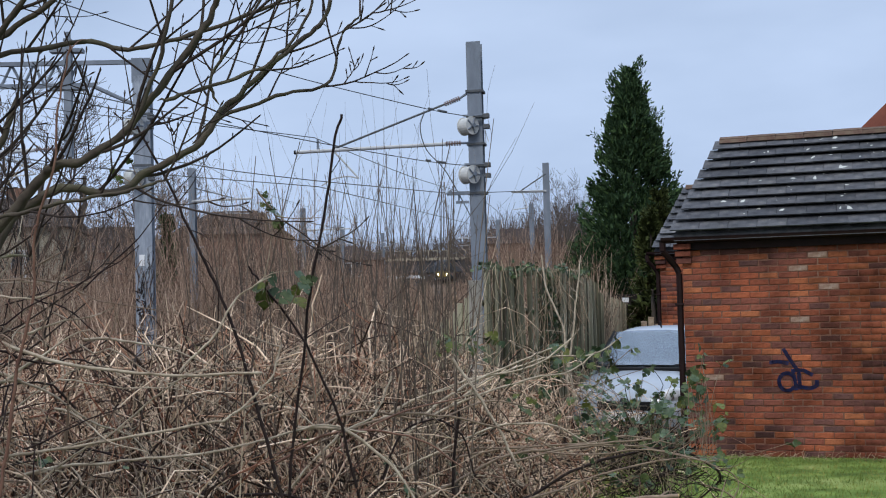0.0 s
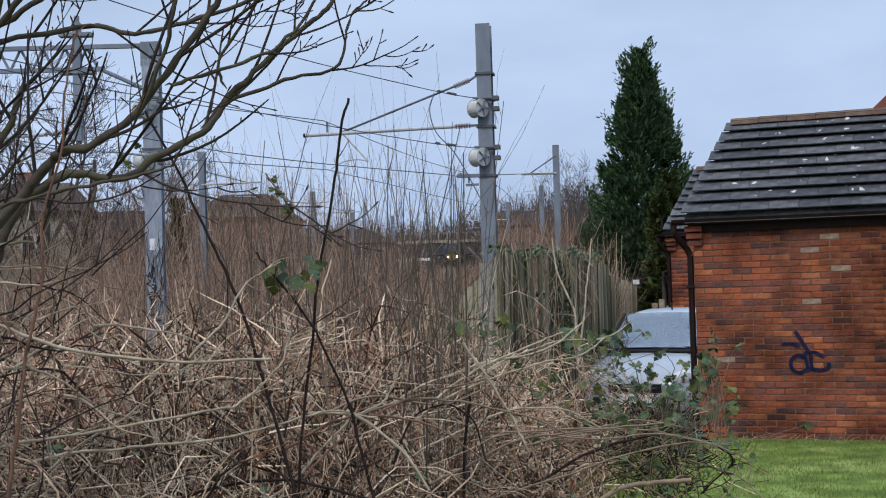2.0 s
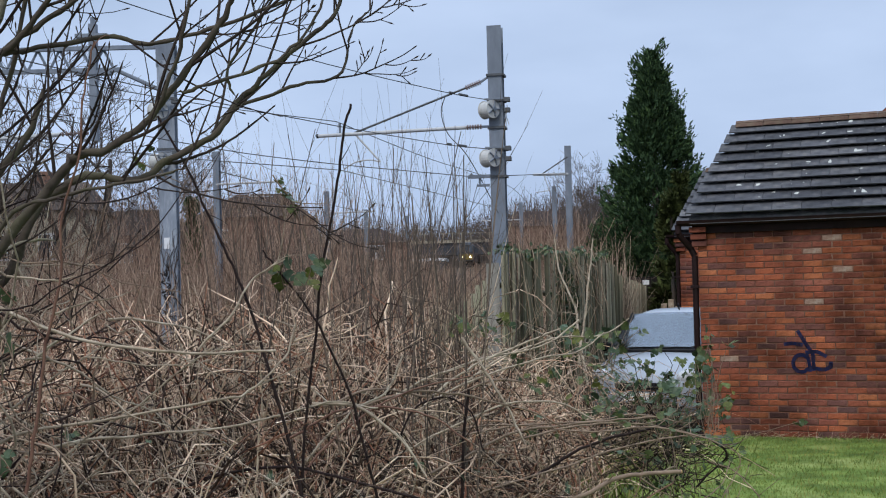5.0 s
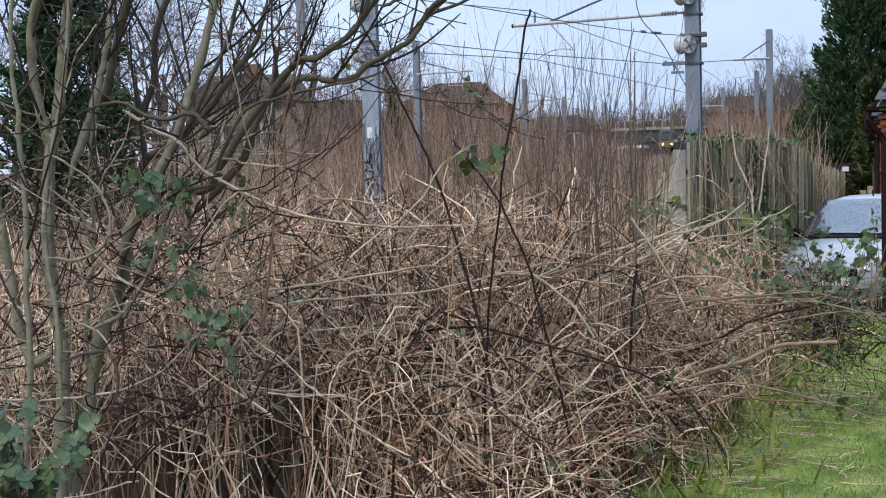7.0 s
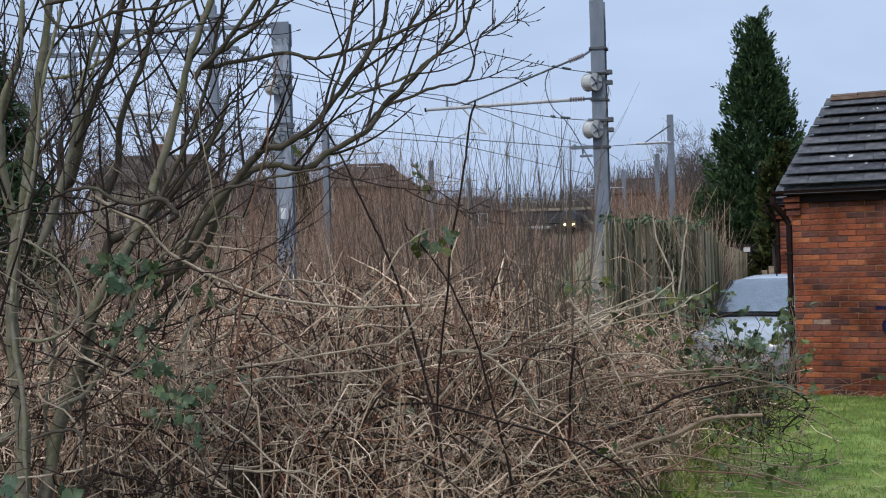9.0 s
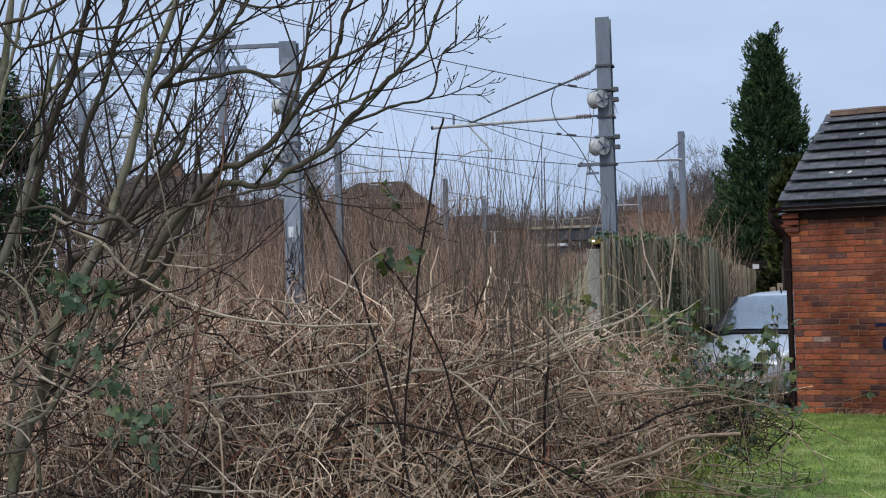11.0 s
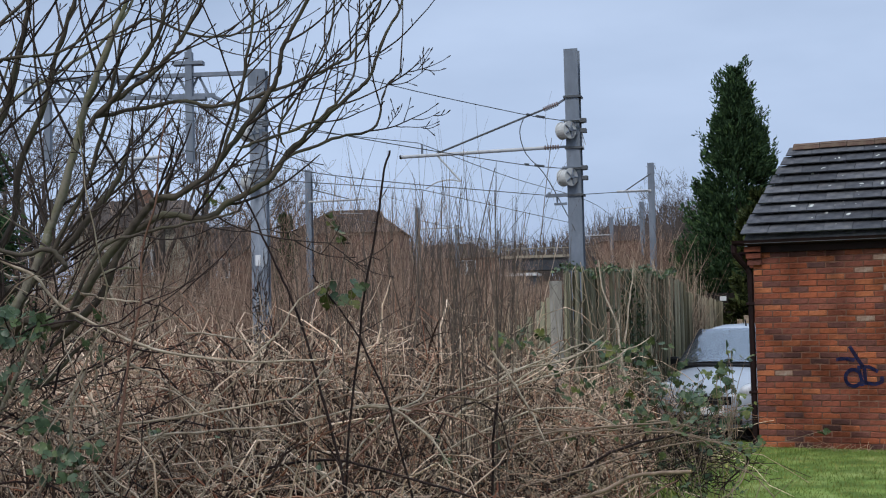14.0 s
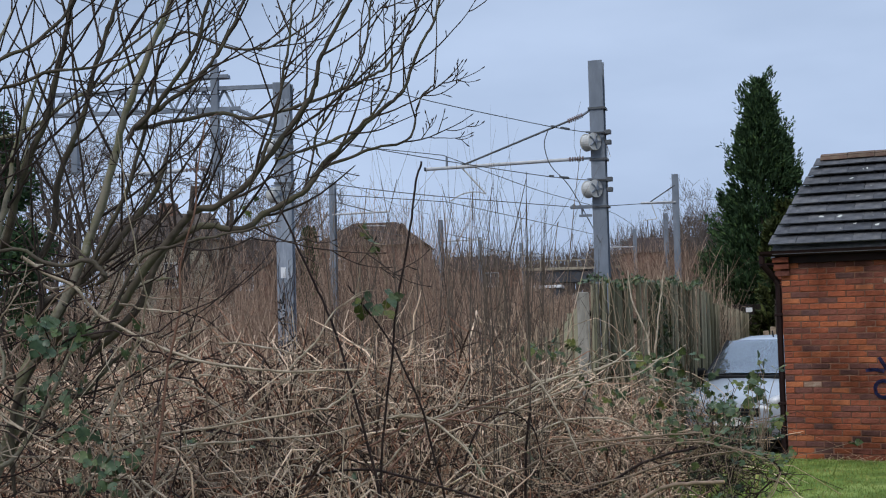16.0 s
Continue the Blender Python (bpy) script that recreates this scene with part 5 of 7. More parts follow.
def upright(n, xs, ys, height, radius, lean=0.22, k=5, zf=ground_z, sway=0.05):
    """Bases, heights and slightly leaning stems."""
    H = height if np.ndim(height) else np.full(n, height)
    z = zf(xs, ys)
    d = nrng.normal(0, lean, (n, 2))
    bend = nrng.normal(0, lean * 0.8, (n, 2))
    t = np.linspace(0, 1, k)[None, :]
    X = xs[:, None] + H[:, None] * (d[:, :1] * t + bend[:, :1] * t * t) + np.cumsum(nrng.normal(0, sway / k, (n, k)), 1)
    Y = ys[:, None] + H[:, None] * (d[:, 1:] * t + bend[:, 1:] * t * t) + np.cumsum(nrng.normal(0, sway / k, (n, k)), 1)
    Z = z[:, None] - 0.03 + H[:, None] * t * (1 - 0.12 * np.hypot(d[:, :1] + bend[:, :1], d[:, 1:] + bend[:, 1:]) * t)
    R = radius * nrng.uniform(0.6, 1.4, n)[:, None] * np.linspace(1, 0.35, k)[None]
    return np.stack([X, Y, Z], -1), R


def side_twigs(P, R, per, length, k=4, up=0.6):
    """Twigs off the strands."""
    n, kk, _ = P.shape
    i = np.repeat(np.arange(n), per)
    m = len(i)
    f = nrng.uniform(0.3, 0.97, m) * (kk - 1)
    j = np.minimum(f.astype(int), kk - 2)
    q = P[i, j] + (P[i, j + 1] - P[i, j]) * (f - j)[:, None]
    t = P[i, j + 1] - P[i, j]
    t /= np.linalg.norm(t, axis=1, keepdims=True) + 1e-9
    d = t * up + nrng.normal(0, 0.45, (m, 3))
    L = length * nrng.uniform(0.4, 1.3, m)
    s = np.linspace(0, 1, k)
    curl = nrng.normal(0, 0.2, (m, 3)) + np.array([0, 0, 0.15])
    Q = q[:, None] + L[:, None, None] * (d[:, None] * s[None, :, None] + curl[:, None] * (s ** 2)[None, :, None])
    RR = (R[i, j] * 0.6)[:, None] * np.linspace(1, 0.4, k)[None]
    return Q, RR


def stuff(name, label, me, material, category="scrub"):
    return tagged(link_mesh(name, me, material), label, category, "", "stuff")


# the wide field of russet scrub
N1 = 7500
ys = 15 + 45 * nrng.uniform(0, 1, N1) ** 1.4
xs = np.where(nrng.uniform(0, 1, N1) < 0.8, nrng.uniform(-1, 0.18, N1) * (6 + ys * 0.36), nrng.uniform(-14, 1, N1))
keep = xs < np.minimum(0.1 + (ys - 14) * 0.12, 2.0)
xs, ys = xs[keep], ys[keep]
H = np.clip(nrng.normal(2.05, 0.38, len(xs)), 1.0, 3.0) * (1 + 0.12 * np.sin(xs * 0.8) * np.sin(ys * 0.5)) * (1 + 0.45 * smooth(0.0, -3.5, xs) * smooth(14, 24, ys)) + 0.012 * (ys - 15)
lane = np.abs(xs - (0.5 - 0.038 * ys))
H = np.where((lane < 1.6) & (ys > 20), np.minimum(H, 1.75 + 0.25 * lane), H)
low_front = (ys < 25.5) & (nrng.uniform(0, 1, len(xs)) > 0.12)
H = np.where(low_front, np.minimum(H, (1.73 - 0.040 * ys) * nrng.uniform(0.65, 1.05, len(xs)) - ground_z(xs, ys)), H)
bank = (ys > 45) & (xs < -7)
H = np.where(bank, H * 1.75, H)
P1, R1 = upright(len(xs), xs, ys, H, 0.0068, 0.17, sway=0.14)
stuff("scrub", "tall leafless russet scrub covering the trackside", strands("scrub", P1, R1 * (0.7 + P1[:, :1, 1] * 0.022)), M_SCRUB_FAR)
Q, RQ = side_twigs(P1, R1 * (0.7 + P1[:, :1, 1] * 0.022), 6, 0.55, up=0.45)
stuff("scrub_twigs", "fine leafless russet twigs of the trackside scrub", strands("scrub_twigs", Q, RQ * 0.9), M_SCRUB_FAR)
N2 = 2600
ys = nrng.uniform(60, 190, N2)
xs = nrng.uniform(-0.17, 0.06, N2) * ys
lane = np.abs(xs - (0.5 - 0.038 * ys))
P2, R2 = upright(N2, xs, ys, np.where(lane < 4, 0.8, nrng.uniform(1.2, 3.2, N2)), 0.03, 0.2, 4)
stuff("scrub", "distant brown scrub along the line", strands("scrub", P2, R2), M_SCRUB_FAR)
Q, RQ = side_twigs(P2, R2, 5, 0.9)
stuff("scrub_twigs", "distant brown scrub twigs along the line", strands("scrub_twigs", Q, RQ), M_SCRUB_FAR)

# the far wooded bank behind the bridge
N3 = 5200
ys = nrng.uniform(226, 330, N3)
xs = nrng.uniform(-0.42, 0.16, N3) * ys
hump = 3.5 + 2.5 * np.sin(xs * 0.045 + 0.6) + 1.5 * np.sin(xs * 0.13) + 0.02 * (ys - 226)
P3, R3 = upright(N3, xs, ys, np.clip(nrng.normal(1.0, 0.2, N3), 0.4, 1.4) * (4.5 + np.maximum(hump, 0)), 0.10, 0.12, 4)
stuff("far_wood", "bare brown wood on the far bank", strands("far_wood", P3, R3), M_FARTWIG, "wood")
Q, RQ = side_twigs(P3, R3, 5, 2.6)
stuff("far_wood_twigs", "bare brown twigs of the far wood", strands("far_wood_twigs", Q, RQ), M_FARTWIG, "wood")

# a pale patch of dead reeds before the mast
NR = 1500
ys = nrng.uniform(14, 23, NR)
xs = 0.35 - 0.035 * ys + nrng.normal(0, 0.5, NR)
PR, RR_ = upright(NR, xs, ys, nrng.uniform(1.2, 2.0, NR), 0.006, 0.16, 5)
stuff("dead_reeds", "pale pinkish dead reeds standing before the mast", strands("dead_reeds", PR, RR_), M_STRAW, "reeds")

# middle scrub, reaching the fence
N4 = 3000
ys = nrng.uniform(7.5, 16, N4)
xs = nrng.uniform(-1, 1, N4) * (1.2 + ys * 0.3) - 1.9
keep = xs < np.minimum(lawn_edge(ys) - 0.6, 0.35)
xs, ys = xs[keep], ys[keep]
H = np.clip(nrng.normal(1.5, 0.35, len(xs)), 0.7, 2.3) * (0.72 + 0.36 * smooth(0.8, -1.5, xs))
H = np.minimum(H, np.where(xs > -0.9, 1.56 - 0.049 * ys, 1.70 - 0.042 * ys) * nrng.uniform(0.6, 1.05, len(xs)) - ground_z(xs, ys))
P4, R4 = upright(len(xs), xs, ys, H, 0.0052, 0.26, 6, sway=0.1)
stuff("scrub", "leafless brown and russet stems standing in the rough", strands("scrub", P4, R4), M_SCRUB)
Q, RQ = side_twigs(P4, R4, 5, 0.4, up=0.4)
stuff("scrub_twigs", "fine leafless twigs standing in the rough", strands("scrub_twigs", Q, RQ), M_SCRUB)

# whippy saplings above the scrub
N5 = 130
ys = nrng.uniform(6.0, 11.5, N5)
xs = nrng.uniform(-1.1, 0.35, N5) + (ys - 7) * nrng.uniform(-0.25, 0.1, N5)
P5, R5 = upright(N5, xs, ys, np.minimum(nrng.normal(2.6, 0.35, N5), (1.75 + 0.14 * (ys + 0.5)) * nrng.uniform(0.75, 1.0, N5)), 0.005, 0.06, 8)
stuff("saplings", "thin whippy saplings rising above the scrub", strands("saplings", P5, R5, 4), M_WHIP, "sapling")
Q, RQ = side_twigs(P5, R5, 5, 0.4, up=1.1)
stuff("sapling_twigs", "thin upright twigs of the saplings", strands("sapling_twigs", Q, RQ), M_WHIP, "sapling")


# bramble thicket
def thicket_height(x, y):
    e = smooth(0.15, -1.4, x - lawn_edge(y))
    return (0.25 + 1.05 * e) * (0.75 + 0.35 * smooth(4, 7, y))


def arches(n, ylo, yhi, reach, k=9, radius=0.0045, extra=0.0, xlo=-3.6):
    y = nrng.uniform(ylo, yhi, n)
    x = xlo - 0.12 * (y - 4) + (lawn_edge(y) + extra - xlo + 0.12 * (y - 4)) * nrng.uniform(0, 1, n)
    h = thicket_height(x, y) * nrng.uniform(0.45, 1.15, n)
    a = nrng.uniform(0, 6.28, n)
    L = reach * nrng.uniform(0.4, 1.2, n)
    t = np.linspace(0, 1, k)[None]
    s = nrng.uniform(0.6, 1.05, n)[:, None]
    X = x[:, None] + (L * np.cos(a))[:, None] * t
    Y = y[:, None] + (L * np.sin(a))[:, None] * t * 0.6
    Z = ground_z(x, y)[:, None] + h[:, None] * np.maximum(1 - (2 * t * s - 1) ** 2, 0) ** 0.8 + 0.02
    W = np.cumsum(nrng.normal(0, 0.042, (n, k, 3)), axis=1)
    P = np.stack([X, Y, Z], -1) + W
    P[..., 2] = np.maximum(P[..., 2], ground_z(P[..., 0], P[..., 1]) + 0.01)
    R = radius * np.clip(nrng.lognormal(-0.1, 0.42, n), 0.4, 2.2)[:, None] * np.linspace(1, 0.45, k)[None]
    return P, R


def off_lawn(P, R, slack=0.15):
    """Keep the stems that stay clear of the lawn, few before the old boards."""
    ok = (P[..., 0] < lawn_edge(P[..., 1]) + slack).all(axis=1)
    before_boards = ((P[..., 0] < -1.15) & (P[..., 1] < 5.35)).any(axis=1)
    ok &= ~before_boards | (np.arange(len(P)) % 7 == 0)
    return P[ok], R[ok]


P6, R6 = off_lawn(*arches(3000, 4.3, 9.5, 1.0, radius=0.0048), slack=0.3)
stuff("bramble_thicket", "dense tangle of leafless brown bramble stems", strands("bramble_thicket", P6, R6), M_BRAMBLE, "bramble")
Q, RQ = side_twigs(P6[:2200], R6[:2200], 2, 0.28, up=0.8)
stuff("bramble_twigs", "short side shoots in the bramble tangle", strands("bramble_twigs", Q, RQ), M_BRAMBLE, "bramble")
# low stems added as a dark backing, so the gaps look shaded
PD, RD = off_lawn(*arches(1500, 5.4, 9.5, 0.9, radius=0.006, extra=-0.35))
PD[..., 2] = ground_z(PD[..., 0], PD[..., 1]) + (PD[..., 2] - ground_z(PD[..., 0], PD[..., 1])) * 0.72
stuff("bramble_thicket", "dead stems coloured dark to give the shade deep inside the bramble tangle", strands("bramble_thicket", PD, RD), M_SHADE, "bramble")
P7, R7 = arches(1500, 9, 14, 1.3, extra=-0.2, xlo=-3.0)
stuff("bramble_thicket", "tangle of dead bramble stems before the fence", strands("bramble_thicket", P7 * np.array([1, 1, 0.72]), R7 * 1.2), M_BRAMBLE, "bramble")

# dead straw and stalks between them
N8 = 2200
ys = nrng.uniform(4.2, 11, N8)
xs = -4.2 + (lawn_edge(ys) + 4.2 + 0.1) * nrng.uniform(0, 1, N8)
P8, R8 = upright(N8, xs, ys, thicket_height(xs, ys) * nrng.uniform(0.35, 1.1, N8), 0.0034, 0.38, 8)
P8, R8 = off_lawn(P8, R8)
stuff("dead_stalks", "pale dead straw stalks leaning in the thicket", strands("dead_stalks", P8, R8), M_STRAW, "stalks")


def crossing(n, ylo, yhi, zlo, zhi, length, radius, k=6):
    """Short twigs caught at every angle in the upper part of the tangle."""
    y = nrng.uniform(ylo, yhi, n)
    x = -2.6 + (lawn_edge(y) - 0.1 + 2.6) * nrng.uniform(0, 1, n)
    h = thicket_height(x, y)
    z = ground_z(x, y) + h * nrng.uniform(zlo, zhi, n)
    d = nrng.normal(0, 1, (n, 3)) * np.array([1.0, 0.55, 0.75])
    d /= np.linalg.norm(d, axis=1, keepdims=True)
    step = d[:, None] + np.cumsum(nrng.normal(0, 0.16, (n, k, 3)), axis=1)
    step /= np.linalg.norm(step, axis=2, keepdims=True)
    P = np.stack([x, y, z], 1)[:, None] + np.cumsum(step * (length * nrng.uniform(0.4, 1.3, n) / k)[:, None, None], axis=1)
    P[..., 2] = np.maximum(P[..., 2], ground_z(P[..., 0], P[..., 1]) + 0.01)
    R = radius * np.clip(nrng.lognormal(-0.1, 0.45, n), 0.4, 2.2)[:, None] * np.linspace(1, 0.45, k)[None]
    return P, R


PX_, RX_ = off_lawn(*crossing(2600, 4.5, 7.2, 0.35, 1.05, 0.5, 0.0042), slack=0.2)
stuff("bramble_twigs", "short dead twigs crossing at every angle in the thicket", strands("bramble_twigs", PX_, RX_), M_BRAMBLE, "bramble")
PX_, RX_ = off_lawn(*crossing(1300, 7.0, 10.0, 0.4, 1.0, 0.55, 0.0048), slack=0.0)
stuff("bramble_twigs", "dead twigs crossing in the far side of the thicket", strands("bramble_twigs", PX_, RX_), M_BRAMBLE, "bramble")
nd_ = 210
PK = np.stack([nrng.normal(1.42, 0.13, nd_), nrng.normal(8.2, 0.3, nd_), nrng.normal(0.62, 0.17, nd_)], 1)[:, None] + np.cumsum(nrng.normal(0, 0.035, (nd_, 7, 3)) + nrng.normal(0, 0.026, (nd_, 1, 3)), axis=1)
PK[..., 2] = np.maximum(PK[..., 2], 0.02)
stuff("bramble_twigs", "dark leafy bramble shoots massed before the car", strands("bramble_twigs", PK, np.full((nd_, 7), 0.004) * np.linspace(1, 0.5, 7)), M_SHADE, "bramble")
N9 = 420
ys = nrng.uniform(4.3, 9, N9)
xs = -3.2 + (lawn_edge(ys) + 2.9) * nrng.uniform(0, 1, N9)
P9, R9 = upright(N9, xs, ys, thicket_height(xs, ys) * nrng.uniform(0.7, 1.35, N9), 0.006, 0.12, 6)
stuff("dead_stalks", "tall straight pale dead stalks", strands("dead_stalks", P9, R9, 5), M_STRAW, "stalks")

# dry shrub hanging over the far fence
N10 = 1900
a, rad = nrng.uniform(0, 6.28, N10), nrng.uniform(0, 1, N10) ** 0.5
xs, ys = 2.08 + 0.2 * rad * np.cos(a), 21.0 + 1.0 * rad * np.sin(a)
P10, R10 = upright(N10, xs, ys, nrng.uniform(1.9, 2.9, N10), 0.0055, 0.09, 7)
dx = np.linspace(0, 1, 7)[None] ** 2
P10[..., 0] += dx * nrng.uniform(-0.75, 0.12, N10)[:, None]
P10[..., 2] -= dx * nrng.uniform(0, 1.1, N10)[:, None]
stuff("dry_shrub", "tangled pale brown shrub leaning over the fence", strands("dry_shrub", P10, R10), M_STRAW, "shrub")
Q, RQ = side_twigs(P10, R10, 4, 0.36, up=0.5)
stuff("dry_shrub_twigs", "drooping dry twigs of the shrub over the fence", strands("dry_shrub_twigs", Q, RQ), M_SCRUB, "shrub")
N11 = 900
xs, ys = nrng.uniform(0.9, 2.7, N11), nrng.uniform(36, 50, N11)
P11, R11 = upright(N11, xs, ys, nrng.uniform(1.5, 4.2, N11), 0.014, 0.16, 5)
stuff("dry_shrub", "brown bushes around the further masts", strands("dry_shrub", P11, R11), M_SCRUB_FAR, "shrub")
Q, RQ = side_twigs(P11, R11, 5, 0.8)
stuff("dry_shrub_twigs", "fine brown twigs around the further masts", strands("dry_shrub_twigs", Q, RQ), M_SCRUB_FAR, "shrub")

# grass blades on the lawn
NG = 70000
ys = 5.5 + 9 * nrng.uniform(0, 1, NG)
xs = lawn_edge(ys) - 0.35 + 4.2 * nrng.uniform(0, 1, NG) ** 1.3
keep = (ys < GY + 0.02 - (xs - GX) * math.tan(radians(A_G))) | (xs < GX - 0.1)
xs, ys = xs[keep], ys[keep]
n = len(xs)
C = np.stack([xs, ys, ground_z(xs, ys)], 1)
D = np.stack([nrng.normal(0, 0.45, n), nrng.normal(0, 0.45, n), np.ones(n)], 1)
blade = np.array([(-0.06, 0, 0), (0.06, 0, 0), (0.04, 0.55, 0.04), (0.0, 1, 0.16), (-0.04, 0.55, 0.04)])
me = leaves("grass", C, D, nrng.normal(0, 1, (n, 3)), nrng.uniform(0.018, 0.05, n), blade, np.array([(0, 1, 2), (0, 2, 4), (4, 2, 3)]))
stuff("grass", "short mown grass blades of the lawn", me, M_GRASS, "grass")
NT = 700
ys = nrng.uniform(5.8, 13.4, NT)
xs = lawn_edge(ys) + nrng.normal(0.05, 0.25, NT)
C = np.stack([xs, ys, ground_z(xs, ys)], 1)
D = np.stack([nrng.normal(0, 0.5, NT), nrng.normal(0, 0.5, NT), np.ones(NT)], 1)
me = leaves("grass", C, D, nrng.normal(0, 1, (NT, 3)), nrng.uniform(0.08, 0.22, NT), blade, np.array([(0, 1, 2), (0, 2, 4), (4, 2, 3)]))
stuff("long_grass", "longer grass tufts along the thicket's edge", me, M_GRASS, "grass")
NS = 500
ys = nrng.uniform(6, 9.5, NS)
xs = lawn_edge(ys) + np.abs(nrng.normal(0.0, 0.6, NS))
P, R = upright(NS, xs, ys, 0.02, 0.003, 3.0, 3)
P[..., 2] = ground_z(P[..., 0], P[..., 1]) + 0.03
P[..., :2] += (nrng.normal(0, 0.09, (NS, 1, 2)) * np.linspace(0, 1, 3)[None, :, None])
stuff("straw_litter", "bits of straw and leaf scattered on the grass", strands("straw_litter", P, R), M_STRAW, "litter")

# dry grass swept against the garage wall
N12 = 260
u = nrng.uniform(0.3, 3.6, N12)
xs, ys = GX + u * math.cos(radians(A_G)) - 0.06, GY - u * math.sin(radians(A_G)) - nrng.uniform(0.03, 0.18, N12)
P, R = upright(N12, xs, ys, nrng.uniform(0.04, 0.16, N12), 0.0025, 0.9, 4)
stuff("straw_litter", "dry grass along the foot of the brick wall", strands("straw_litter", P, R), M_STRAW, "litter")


# ---- the multi-stemmed tree close by ----
def near_tree():
    rng = np.random.default_rng(31)
    t = thing("bare_tree", "multi-stemmed bare tree with mossy grey-green bark and budding twigs", "tree", (0, 0, 0))
    out = [[] for _ in range(3)]
    buds, bud_r = [], []

    def twig(start, direction, length, radius, depth):
        """A shoot that sweeps upward, with alternate side shoots and a bud on each spur."""
        k = 9
        d = np.array(direction, float)
        d /= np.linalg.norm(d)
        p = [np.array(start, float)]
        for i in range(k - 1):
            d = d + rng.normal(0, 0.055, 3) + np.array([0, 0, 0.085])
            d /= np.linalg.norm(d)
            p.append(p[-1] + d * length / (k - 1))
        p = np.array(p)
        out[depth].append((p, radius * np.linspace(1, 0.45, k)))
        turn = 1
        for i in range(2, k - 1):
            turn = -turn
            tg = (p[i + 1] - p[i]) / np.linalg.norm(p[i + 1] - p[i])
            side = np.array([turn * abs(tg[2]) + 0.01, rng.normal(0, 0.35), -turn * tg[0]])
            if depth and rng.uniform() < 0.18:
                twig(p[i], tg * 0.75 + side * 0.6, length * rng.uniform(0.3, 0.62), max(radius * 0.64, 0.0027), depth - 1)
            elif rng.uniform() < 0.22:
                q = p[i] + (tg * 0.7 + side * 0.7) * rng.uniform(0.012, 0.045)
                buds.append(np.stack([p[i], (p[i] + q) / 2, q, q + (q - p[i]) * 0.25]))
                bud_r.append((0.0019, 0.0016, 0.003, 0.0006))

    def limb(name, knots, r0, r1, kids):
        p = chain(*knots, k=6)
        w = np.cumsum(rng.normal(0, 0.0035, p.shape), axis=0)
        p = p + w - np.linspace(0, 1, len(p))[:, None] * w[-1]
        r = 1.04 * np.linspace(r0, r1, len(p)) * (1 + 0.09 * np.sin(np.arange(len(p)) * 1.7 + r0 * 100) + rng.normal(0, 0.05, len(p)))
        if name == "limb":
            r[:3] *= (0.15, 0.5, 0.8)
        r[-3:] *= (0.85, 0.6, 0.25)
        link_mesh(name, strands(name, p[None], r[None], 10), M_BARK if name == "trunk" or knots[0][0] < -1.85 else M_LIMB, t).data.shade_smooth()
        turn = 1
        for f in np.linspace(0.3, 0.99, kids):
            turn = -turn
            i = min(int((f + rng.uniform(-0.03, 0.03)) * (len(p) - 1)), len(p) - 2)
            tg = p[i + 1] - p[i]
            tg /= np.linalg.norm(tg)
            side = np.array([turn * abs(tg[2]), rng.normal(0, 0.5), -turn * tg[0] + 0.15])
            twig(p[i], tg * 0.8 + side * rng.uniform(0.4, 0.8), rng.uniform(0.32, 0.85) * (0.55 if p[i][0] > -0.45 else 1.0), min(max(r[i] * 0.55, 0.004), 0.0068), 2)

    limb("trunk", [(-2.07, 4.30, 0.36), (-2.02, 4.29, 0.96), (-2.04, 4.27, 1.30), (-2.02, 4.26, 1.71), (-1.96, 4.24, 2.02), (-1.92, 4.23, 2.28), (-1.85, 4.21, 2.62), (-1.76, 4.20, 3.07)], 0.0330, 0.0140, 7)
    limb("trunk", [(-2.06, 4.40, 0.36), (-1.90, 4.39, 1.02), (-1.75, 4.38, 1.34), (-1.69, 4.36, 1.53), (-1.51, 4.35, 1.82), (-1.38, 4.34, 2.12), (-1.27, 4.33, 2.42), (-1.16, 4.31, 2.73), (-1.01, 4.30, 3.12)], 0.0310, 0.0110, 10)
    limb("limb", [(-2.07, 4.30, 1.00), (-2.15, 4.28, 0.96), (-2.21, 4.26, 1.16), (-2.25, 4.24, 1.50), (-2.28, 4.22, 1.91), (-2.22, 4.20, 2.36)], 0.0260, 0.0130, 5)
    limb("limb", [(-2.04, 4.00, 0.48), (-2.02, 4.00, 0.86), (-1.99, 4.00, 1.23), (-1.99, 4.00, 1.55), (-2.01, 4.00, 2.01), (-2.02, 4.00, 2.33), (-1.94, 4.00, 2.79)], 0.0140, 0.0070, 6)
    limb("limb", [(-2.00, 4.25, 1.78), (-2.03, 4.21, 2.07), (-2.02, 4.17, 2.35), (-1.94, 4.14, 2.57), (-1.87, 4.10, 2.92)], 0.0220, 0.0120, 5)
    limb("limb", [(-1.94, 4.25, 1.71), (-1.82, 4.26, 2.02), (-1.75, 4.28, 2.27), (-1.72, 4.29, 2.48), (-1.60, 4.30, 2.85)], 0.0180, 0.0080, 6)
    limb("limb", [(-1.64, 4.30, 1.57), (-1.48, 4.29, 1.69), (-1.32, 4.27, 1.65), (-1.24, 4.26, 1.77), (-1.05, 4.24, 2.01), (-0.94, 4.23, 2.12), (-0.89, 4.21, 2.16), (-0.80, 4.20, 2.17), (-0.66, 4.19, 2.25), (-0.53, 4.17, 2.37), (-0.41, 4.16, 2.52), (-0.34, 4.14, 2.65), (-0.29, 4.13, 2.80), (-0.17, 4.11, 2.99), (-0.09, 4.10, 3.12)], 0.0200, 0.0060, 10)
